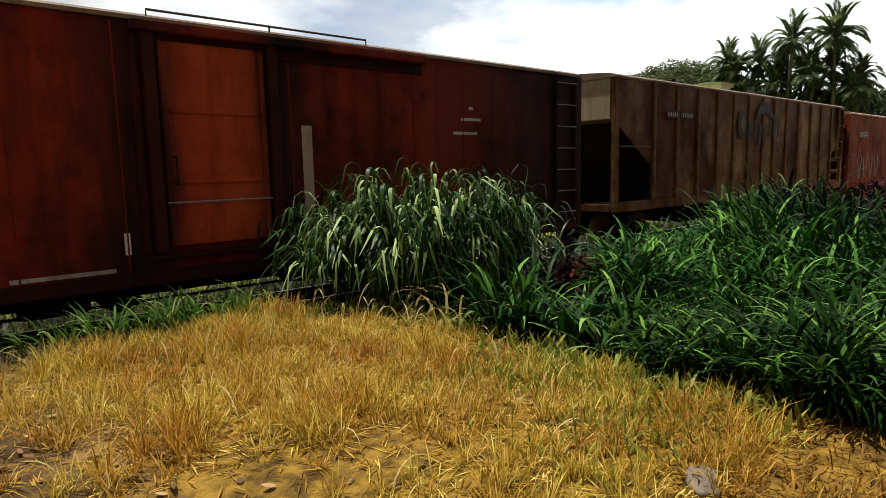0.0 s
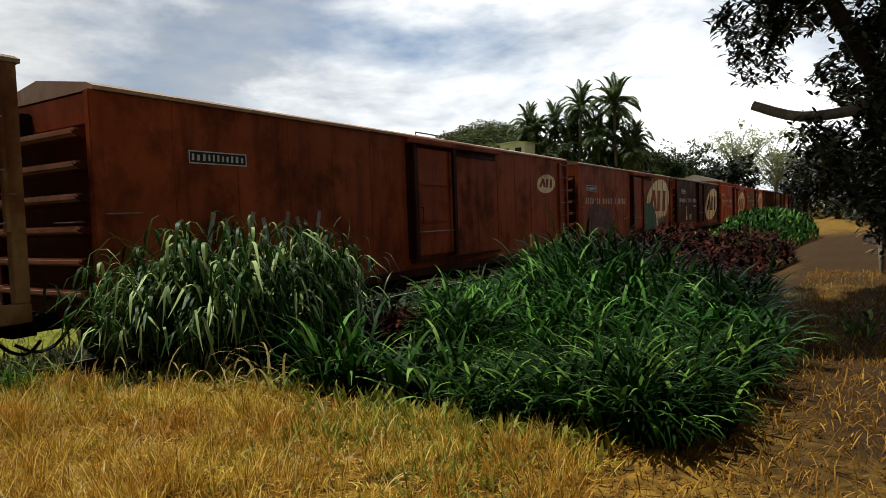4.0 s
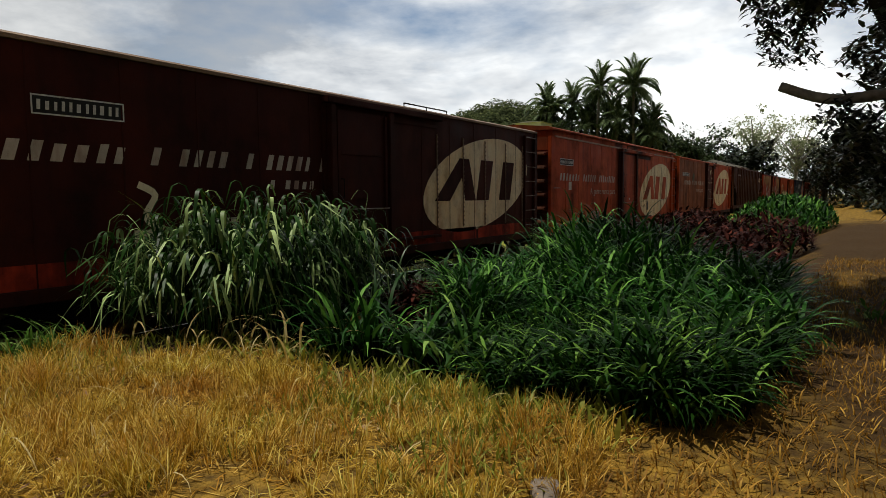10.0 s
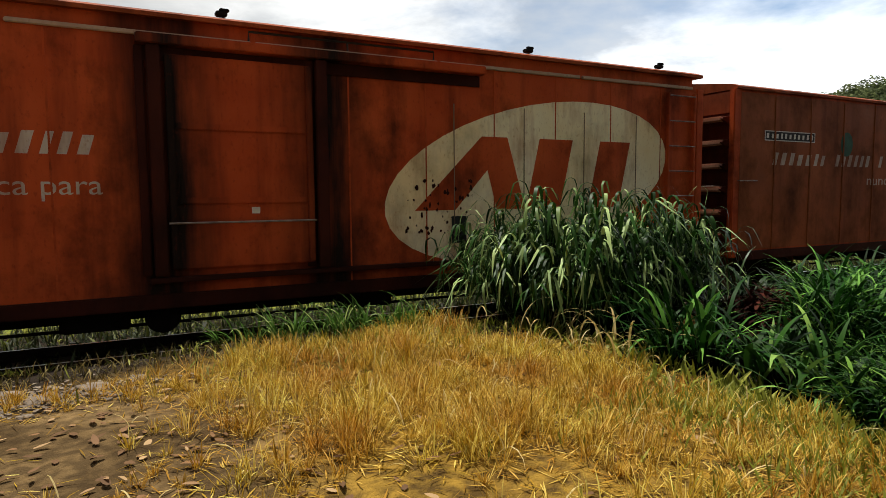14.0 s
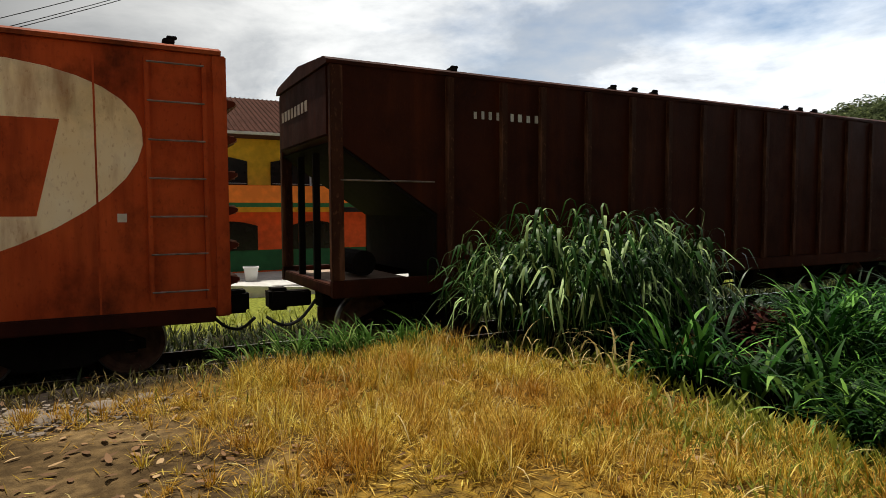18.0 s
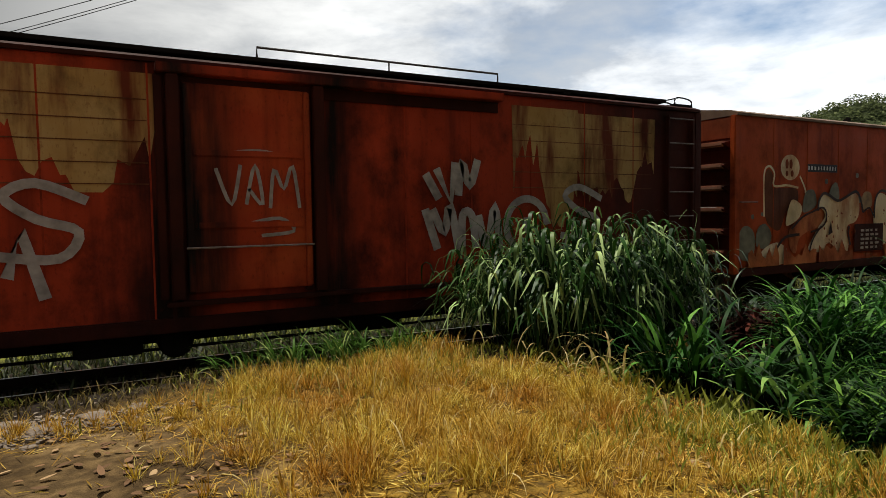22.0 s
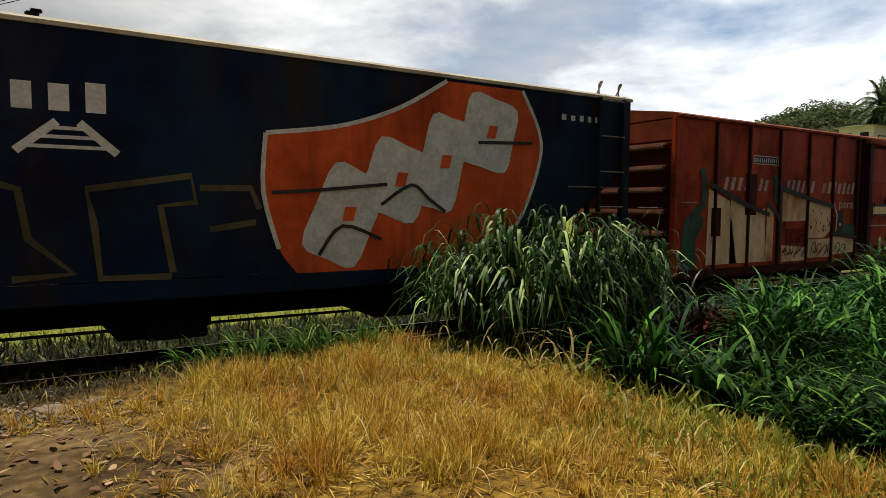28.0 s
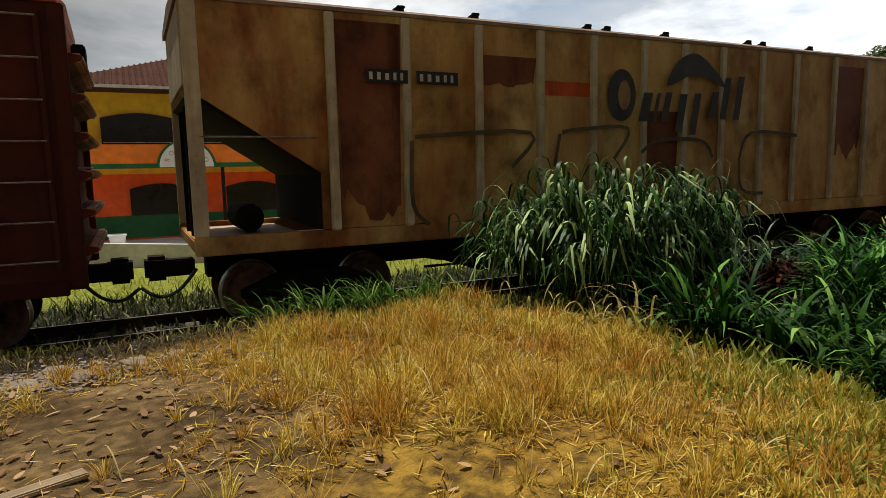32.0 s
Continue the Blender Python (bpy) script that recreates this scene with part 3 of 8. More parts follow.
def spline(pts, closed=True, steps=5):
    """A smooth line through a few points."""
    n, out = len(pts), []
    for i in range(n if closed else n - 1):
        p = [Vector(pts[(i + k) % n] if closed else pts[min(max(i + k, 0), n - 1)]) for k in (-1, 0, 1, 2)]
        for j in range(steps):
            t = j / steps
            q = 0.5 * ((2 * p[1]) + (p[2] - p[0]) * t + (2 * p[0] - 5 * p[1] + 4 * p[2] - p[3]) * t * t + (3 * p[1] - p[0] - 3 * p[2] + p[3]) * t ** 3)
            out.append((q.x, q.y))
    if not closed:
        out.append(tuple(pts[-1]))
    return out


def flat(bm, pts, layer=1):
    """A coat of paint with this outline (x, z) on the near side of a wagon."""
    y = NEAR - 0.004 * layer
    return prism(bm, pts, "y", y, y + 0.003)


STEP = [0]


def stroke(bm, pts, width, layer=2, smooth=True):
    STEP[0] += 1
    layer = layer + 0.22 * (STEP[0] % 9)
    line = spline(pts, False, 4) if smooth and len(pts) > 2 else pts
    lo, hi = [], []
    for i, p in enumerate(line):
        a, b = Vector(line[max(i - 1, 0)]), Vector(line[min(i + 1, len(line) - 1)])
        d = (b - a).normalized()
        nrm = Vector((-d.y, d.x)) * width / 2
        lo.append(Vector(p) - nrm)
        hi.append(Vector(p) + nrm)
    y = NEAR - 0.004 * layer
    va = [bm.verts.new((p.x, y, p.y)) for p in lo]
    vb = [bm.verts.new((p.x, y, p.y)) for p in hi]
    vc = [bm.verts.new((p.x, y + 0.003, p.y)) for p in lo]
    vd = [bm.verts.new((p.x, y + 0.003, p.y)) for p in hi]
    for i in range(len(line) - 1):
        bm.faces.new((va[i], va[i + 1], vb[i + 1], vb[i]))
        bm.faces.new((va[i], vc[i], vc[i + 1], va[i + 1]))
        bm.faces.new((vb[i], vb[i + 1], vd[i + 1], vd[i]))
    return bm


def rect(x0, x1, z0, z1, slant=0.0):
    return [(x0, z0), (x1, z0), (x1 + slant, z1), (x0 + slant, z1)]


def oval(cx, cz, rx, rz, tilt=0.0, n=40):
    c, s = math.cos(radians(tilt)), math.sin(radians(tilt))
    return [(cx + rx * math.cos(k * math.tau / n) * c - rz * math.sin(k * math.tau / n) * s, cz + rx * math.cos(k * math.tau / n) * s + rz * math.sin(k * math.tau / n) * c) for k in range(n)]


def word(w, x0, x1, z0, z1, letters, mat, layer=1, slant=0.22, name="lettering", gap=0.22, seed=1, wear=0.0, fill=0.62):
    """A line of writing as plain bars, one to a character."""
    rnd = random.Random(seed)
    wide = [rnd.uniform(0.75, 1.15) for _ in range(letters)]
    k = (x1 - x0) / (sum(wide) + gap * (letters - 1))
    x = x0
    holder = None
    for a in wide:
        if rnd.random() >= wear:
            h = z1 - rnd.choice((0, 0, 0.12)) * (z1 - z0)
            bm = flat(bmesh.new(), rect(x, x + a * k * fill, z0, h, slant * (h - z0)), layer)
            made = part("character" if holder else name, bm, mat, holder or w, "" if holder else "worn line of pale lettering")
            holder = holder or made
        x += (a + gap) * k


def number_plate_bars(w, x0, x1, z0, z1, letters=11, framed=True):
    part("number_board", flat(bmesh.new(), rect(x0, x1, z0, z1), 1), M["black"], w, "black painted board")
    if framed:
        bm = bmesh.new()
        b = 0.018
        for q in (rect(x0, x1, z0, z0 + b), rect(x0, x1, z1 - b, z1), rect(x0, x0 + b, z0 + b, z1 - b), rect(x1 - b, x1, z0 + b, z1 - b)):
            flat(bm, q, 2)
        part("board_border", bm, M["white_mark"], w)
    d = (z1 - z0) * 0.25
    word(w, x0 + d, x1 - d, z0 + d, z1 - d, letters, M["white_mark"], 3, 0.05, "board_marks", 0.45, int(x1 * 100))


def data_table(w, x0, x1, z0, z1, mat):
    bm = bmesh.new()
    rows = 5
    for i in range(rows + 1):
        z = z0 + (z1 - z0) * i / rows
        flat(bm, rect(x0, x1, z - 0.007, z + 0.007), 2)
    for i in range(rows):
        z = z0 + (z1 - z0) * (i + 0.5) / rows
        x = x0 + 0.05
        while x < x1 - 0.12:
            a = random.uniform(0.04, 0.12)
            flat(bm, rect(x, x + a, z - 0.022, z + 0.022), 2)
            x += a + 0.05
    for x in (x0, x0 + (x1 - x0) * 0.28, x0 + (x1 - x0) * 0.66, x1):
        flat(bm, rect(x - 0.007, x + 0.007, z0, z1), 3)
    tagged(part("data_table", bm, mat, w, "small table of white stencilled lines"), kind="stuff")


def emblem(w, cx, cz, rx, rz, ink, mat, tilt=9.0, worn=False):
    """The pale oval with its slanted bars."""
    part("oval_emblem", flat(bmesh.new(), oval(cx, cz, rx, rz, tilt), 1), mat, w, "large pale oval emblem, paint flaking")
    u, v = rx / 2.7, rz / 1.18
    X = lambda a: cx + (a - 12.5) * u
    Z = lambda a: cz + (a - 2.36) * v
    bars = [[(10.3, 1.9), (11.4, 3.0), (11.85, 3.0), (12.18, 1.9), (11.66, 1.9), (11.5, 2.5), (10.95, 1.9)],
            [(12.2, 1.9), (12.85, 1.9), (13.1, 3.0), (12.45, 3.0)],
            [(13.42, 1.9), (14.07, 1.9), (14.32, 3.0), (13.67, 3.0)]]
    for b in bars:
        part("emblem_bar", flat(bmesh.new(), [(X(p), Z(q)) for p, q in b], 2), ink, w)


def seams(w, xs, z0, z1, mat, width=0.022, proud=0.006, name="seam", label=""):
    me = mesh_of(name, boxed(-width / 2, width / 2, NEAR - proud, NEAR + 0.01, z0, z1, bevel=min(width, proud) * 0.25), mat)
    for x in xs:
        ob = new(name, me)
        ob.parent = w
        ob.matrix_basis = pose(x, 0, 0)
        tagged(ob, label)


def ladder(w, x0, x1, z0, z1, mat, y=None, rungs=7, rail=0.02):
    y = NEAR - 0.06 if y is None else y
    for x in (x0, x1):
        part("ladder_rail", boxed(x - 0.028, x + 0.028, y - 0.01, y + 0.07, z0 - 0.1, z1 + 0.05, bevel=0.006), mat, w)
    for k in range(rungs):
        z = z0 + (z1 - z0) * k / (rungs - 1)
        part("rung", tube(bmesh.new(), [(x0, y - 0.008, z), (x1, y - 0.008, z)], 0.012, 6), M["rung"], w, "worn pale ladder rung")


BOGIES = {}


def bogie(w, x):
    """A two-axle truck: side frames with springs, bolster and turning wheelsets."""
    if not BOGIES:
        bm = bmesh.new()
        for s in (-1, 1):
            y0, y1 = (s * 0.72 - 0.07, s * 0.72 + 0.07)
            prism(bm, [(-1.02, 0.36), (-0.62, 0.36), (-0.36, 0.20), (0.36, 0.20), (0.62, 0.36), (1.02, 0.36), (1.02, 0.47), (0.5, 0.68), (-0.5, 0.68), (-1.02, 0.47)], "y", y0, y1)
            for a in (-0.85, 0.85):
                box(bm, a - 0.11, a + 0.11, s * 0.72 - 0.11, s * 0.72 + 0.11, 0.32, 0.52, bevel=0.04)
        box(bm, -0.17, 0.17, -0.9, 0.9, 0.46, 0.70, bevel=0.03)
        for s in (-1, 1):
            for a in (-0.14, 0.0, 0.14):
                lathe(bm, [(0.055, 0.22), (0.055, 0.46)], "z", 8, (a, s * 0.74, 0))
        BOGIES["frame"] = mesh_of("bogie_frame", bm, M["steel_dark"])
        bm = bmesh.new()
        for s in (-1, 1):
            lathe(bm, [(0.10, s * 0.62), (0.11, s * 0.58), (0.30, s * 0.55), (0.36, s * 0.585), (WHEEL_R - 0.004, s * 0.585), (WHEEL_R, s * 0.57), (WHEEL_R + 0.004, s * 0.475), (WHEEL_R + 0.028, s * 0.465), (WHEEL_R + 0.028, s * 0.44), (0.35, s * 0.44), (0.30, s * 0.49), (0.10, s * 0.46)][::s], "y", 28)
        lathe(bm, [(0.07, -0.82), (0.07, 0.82)], "y", 12)
        for k in range(5):
            a = k * math.tau / 5
            for s in (-1, 1):
                lathe(bm, [(0.028, s * 0.54), (0.028, s * 0.60)][::s], "y", 6, (0.2 * math.cos(a), 0, 0.2 * math.sin(a)))
        BOGIES["wheel"] = mesh_of("wheelset", bm, M["wheel"])
        BOGIES["wheel"].materials.append(M["tread"])
        for fc in BOGIES["wheel"].polygons:
            if math.hypot(fc.center.x, fc.center.z) > WHEEL_R - 0.02:
                fc.material_index = 1
    fr = new("bogie", BOGIES["frame"])
    fr.parent = w
    fr.matrix_basis = pose(x, 0, 0)
    for a in (-0.85, 0.85):
        wh = new("wheelset", BOGIES["wheel"])
        wh.parent = fr
        wh.matrix_basis = pose(a, 0, WHEEL_R)
        TURNING.append((wh, a))


def underframe(w, L, foot):
    bm = boxed(0.25, L - 0.25, -0.20, 0.20, 0.62, 0.95)
    for x in np.arange(1.0, L - 0.8, 1.45):
        box(bm, x - 0.05, x + 0.05, -1.25, 1.25, foot - 0.10, foot + 0.12)
    part("underframe", bm, M["steel_dark"], w)
    low = 0.58 if foot > 0.95 else 0.44
    pts = [(2.9, 0.80), (3.9, low), (L - 3.9, low), (L - 2.9, 0.80)]
    part("centre_sill", prism(bmesh.new(), pts, "y", -0.34, 0.34), M["steel_dark"], w)
    for x in (L * 0.36, L * 0.58):
        part("equipment_box", boxed(x, x + 0.75, -0.95, -0.45, 0.42, foot + 0.02, bevel=0.02), M["steel_dark"], w)
    bm = bmesh.new()
    lathe(bm, [(0.19, -0.45), (0.22, -0.38), (0.22, 0.38), (0.19, 0.45)], "y", 16, (L * 0.43, -0.55, 0.55))
    part("brake_cylinder", bm, M["steel_dark"], w)
    bm = tube(bmesh.new(), [(3.4, -0.8, low), (L - 3.4, -0.8, low)], 0.022, 6)
    part("brake_rod", bm, M["steel_dark"], w)
    for a in (0.36, 0.62):
        part("brake_hanger", boxed(L * a - 0.03, L * a + 0.03, -0.83, -0.77, low - 0.03, foot, bevel=0.006), M["steel_dark"], w)
    for sgn, x in ((-1, 0.1), (1, L - 0.1)):
        bm = boxed(min(x, x + sgn * 0.62), max(x, x + sgn * 0.62), -0.11, 0.11, 0.66, 0.90, bevel=0.02)
        box(bm, x + sgn * 0.5 - 0.16, x + sgn * 0.5 + 0.16, -0.17, 0.17, 0.62, 0.96, bevel=0.05)
        part("coupler", bm, M["steel_dark"], w)
        bm = tube(bmesh.new(), spline3([(x, -0.35, 0.78), (x + sgn * 0.25, -0.36, 0.5), (x + sgn * 0.5, -0.3, 0.42), (x + sgn * 0.72, -0.2, 0.55)]), 0.025, 6)
        part("brake_hose", bm, M["black"], w)


def spline3(pts, steps=4):
    out, n = [], len(pts)
    for i in range(n - 1):
        p = [Vector(pts[min(max(i + k, 0), n - 1)]) for k in (-1, 0, 1, 2)]
        for j in range(steps):
            t = j / steps
            out.append(0.5 * ((2 * p[1]) + (p[2] - p[0]) * t + (2 * p[0] - 5 * p[1] + 4 * p[2] - p[3]) * t * t + (3 * p[1] - p[0] - 3 * p[2] + p[3]) * t ** 3))
    out.append(Vector(pts[-1]))
    return out


def end_wall(w, x, sgn, foot, top, mat, waves=6, side=None):
    """A pressed end with deep horizontal corrugations."""
    prof = []
    z0, z1 = foot + 0.1, top - 0.45
    step = (z1 - z0) / waves
    for k in range(waves):
        z = z0 + k * step
        prof += [(0.0, z), (0.0, z + step * 0.52), (0.06, z + step * 0.56), (0.20, z + step * 0.70), (0.22, z + step * 0.77), (0.205, z + step * 0.82), (0.02, z + step * 0.90)]
    prof += [(0.0, z1), (0.0, top - 0.02)]
    pts = [(x + sgn * (0.005 + a), z) for a, z in prof] + [(x - sgn * 0.02, top - 0.02), (x - sgn * 0.02, z0)]
    part("end_wall", prism(bmesh.new(), pts, "y", -1.27, 1.27), mat, w, "corrugated steel end, ribs painted bright on top as if sunlit")
    for k in range(waves):
        z = z0 + (k + 0.83) * step
        a, b = sorted((x + sgn * 0.10, x + sgn * 0.235))
        # dusty pale strip with the sun on the rib top in its colour
        part("rib_ledge", boxed(a, b, -1.25, 1.25, z - 0.085, z + 0.022, bevel=0.03), M["rib_sunlit"], w, "dusty ledge of an end rib, sunlight put into its colour")
    a, b = sorted((x + sgn * 0.004, x + sgn * 0.035))
    part("end_head", boxed(a, b, -1.27, 1.27, top - 0.44, top - 0.03, bevel=0.008), M["end_head"], w, "flat head sheet over the end ribs")
    a, b = sorted((x + sgn * 0.036, x + sgn * 0.20))
    part("brake_box", boxed(a, b, 0.15, 0.55, top - 0.52, top - 0.16, bevel=0.02), M["steel_dark"], w)
    for s in (-1, 1):
        part("corner_post", boxed(x - 0.09, x + 0.09, s * 1.36 - 0.06, s * 1.36 + 0.06, foot, top, bevel=0.015), side if side and s < 0 else mat, w)
    bm = tube(bmesh.new(), [(x + sgn * 0.06, -1.1, 2.2), (x + sgn * 0.20, -1.1, 2.2), (x + sgn * 0.20, -0.6, 2.2), (x + sgn * 0.06, -0.6, 2.2)], 0.012, 6)
    part("grab_iron", bm, M["rung"], w)


def roof_box(w, L, top, ridge, mat, over=0.04):
    pts = [(-SIDE_Y - over, top), (-SIDE_Y - over, top + 0.05), (-SIDE_Y + 0.12, top + 0.11), (0, top + ridge), (SIDE_Y - 0.12, top + 0.11), (SIDE_Y + over, top + 0.05), (SIDE_Y + over, top)]
    part("roof", prism(bmesh.new(), pts, "x", -0.03, L + 0.03), mat, w, "low-pitched steel roof, sun-bleached edge")


def side_door(w, x0, x1, z0, z1, mat, frame_mat, rail_to):
    """A sliding door on its rails, with posts, guide and handle bar."""
    d = thing_part("door", boxed(x0, x1, NEAR - 0.075, NEAR - 0.006, z0 + 0.06, z1 - 0.08, bevel=0.012), mat, w, "sliding steel door with a worn lower edge")
    for x in (x0 + 0.04, x1 - 0.04):
        part("door_stile", boxed(x - 0.04, x + 0.04, NEAR - 0.115, NEAR - 0.076, z0 + 0.08, z1 - 0.1, bevel=0.008), mat, d)
    for k in (0.33, 0.66):
        z = z0 + (z1 - z0) * k
        part("door_rib", boxed(x0 + 0.1, x1 - 0.1, NEAR - 0.100, NEAR - 0.076, z - 0.04, z + 0.04, bevel=0.01), mat, d)
    part("door_handle", tube(bmesh.new(), [(x0 + 0.12, NEAR - 0.08, z0 + 0.85), (x0 + 0.12, NEAR - 0.15, z0 + 0.85), (x0 + 0.12, NEAR - 0.15, z0 + 1.2), (x0 + 0.12, NEAR - 0.08, z0 + 1.2)], 0.012, 6), M["steel_dark"], d)
    for x in (x0 - 0.12, x1 + 0.12):
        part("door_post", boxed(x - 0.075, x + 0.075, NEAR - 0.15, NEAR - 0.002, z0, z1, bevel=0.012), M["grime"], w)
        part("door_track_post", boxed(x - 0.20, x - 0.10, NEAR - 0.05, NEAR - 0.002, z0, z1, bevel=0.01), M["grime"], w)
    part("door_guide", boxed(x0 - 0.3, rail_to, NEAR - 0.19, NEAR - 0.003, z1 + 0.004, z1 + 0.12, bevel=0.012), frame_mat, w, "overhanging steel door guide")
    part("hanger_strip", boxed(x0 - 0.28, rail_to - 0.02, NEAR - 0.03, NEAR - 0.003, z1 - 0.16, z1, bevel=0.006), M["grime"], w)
    # pale tube that paints the lit top of the door's bar
    part("kick_bar", tube(bmesh.new(), [(x0 - 0.02, NEAR - 0.13, z0 + 0.62), (x1 + 0.02, NEAR - 0.13, z0 + 0.62)], 0.014, 6), M["rung"], d, "pale bar across the door, its lit top put into the colour")
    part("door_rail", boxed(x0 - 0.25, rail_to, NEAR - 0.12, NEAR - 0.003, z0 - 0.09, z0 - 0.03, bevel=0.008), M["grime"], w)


def thing_part(name, bm, mat, parent, label=""):
    return part(name, bm, mat, parent, label)


def roof_rail(w, x0, x1, z, y=NEAR + 0.05, h=0.12):
    bm = tube(bmesh.new(), [(x0, y, z - h), (x0, y, z), (x1, y, z), (x1, y, z - h)], 0.016, 6)
    part("roof_rail", bm, M["rung_dark"], w, "thin steel rail on the roof edge")
    part("rail_stay", tube(bmesh.new(), [((x0 + x1) / 2, y, z - h), ((x0 + x1) / 2, y, z + 0.01)], 0.013, 6), M["rung_dark"], w)


def roof_knobs(w, xs, z):
    for x in xs:
        bm = boxed(x - 0.07, x + 0.07, -1.28, -1.16, z, z + 0.06, bevel=0.015)
        box(bm, x - 0.02, x + 0.10, -1.25, -1.19, z + 0.06, z + 0.10, bevel=0.01)
        part("roof_clamp", bm, M["steel_dark"], w)


def boxcar(f0, r0, top, foot, mat, label, door=None, door_mat=None, ribs=None, rib_mat=None, ladder_at=True, roof_mat=None, fascia=False, ridge=0.30, seam_step=1.16, end_mat=None, rail=None, knobs=(), detail=True):
    L = r0 - f0
    w = thing("boxcar", label, "wagon", "wagons of the train")
    bm = boxed(0.03, L - 0.03, -SIDE_Y, SIDE_Y, foot, top, bevel=0.012)
    part("body", bm, mat, w)
    part("side_sill", boxed(0.1, L - 0.1, NEAR - 0.05, NEAR + 0.03, foot - 0.06, foot + 0.12, bevel=0.012), M["grime"], w, "grimy lower sill")
    roof_box(w, L, top + (0.20 if fascia else 0), ridge, roof_mat or M["roof"])
    if fascia:
        part("fascia", boxed(0.15, L - 0.15, NEAR + 0.05, SIDE_Y - 0.05, top + 0.004, top + 0.20), mat, w)
        me = mesh_of("eave_strip", boxed(-1.28, 1.28, NEAR - 0.035, NEAR + 0.02, top - 0.025, top + 0.028, bevel=0.01), M["pale_edge"])
        for k in range(6):
            ob = new("eave_strip", me)
            ob.parent = w
            ob.matrix_basis = pose(0.2 + 1.31 + k * (L - 0.4 - 2.6) / 5, 0, 0)
    e = end_mat or M["end_coat"]
    end_wall(w, 0.0, -1, foot, top, e, side=mat)
    end_wall(w, L, 1, foot, top, e, side=mat)
    if ribs:
        seams(w, ribs, foot + 0.1, top - 0.03, rib_mat or mat, 0.075, 0.05, "rib")
    elif detail:
        seams(w, [x for x in np.arange(seam_step, L - 0.6, seam_step) if not (door and door[0] - 0.35 < x < door[1] + 0.35)], foot + 0.12, top - 0.02, mat)
    if door:
        side_door(w, door[0], door[1], foot + 0.35, top - 0.14, door_mat or mat, mat, door[2])
    if ladder_at:
        ladder(w, L - 0.82, L - 0.18, foot + 0.35, top - 0.16, mat)
    part("grab_iron", tube(bmesh.new(), [(0.06, NEAR - 0.002, 2.30), (0.06, NEAR - 0.07, 2.30), (0.56, NEAR - 0.07, 2.30), (0.56, NEAR - 0.002, 2.30)], 0.012, 6), M["rung"], w)
    if rail:
        roof_rail(w, rail[0], rail[1], top + 0.16)
    roof_knobs(w, knobs, top + (0.34 if fascia else 0.12))
    underframe(w, L, foot)
    bogie(w, 1.9)
    bogie(w, L - 1.9)
    MOVING.append((w, f0))
    return w


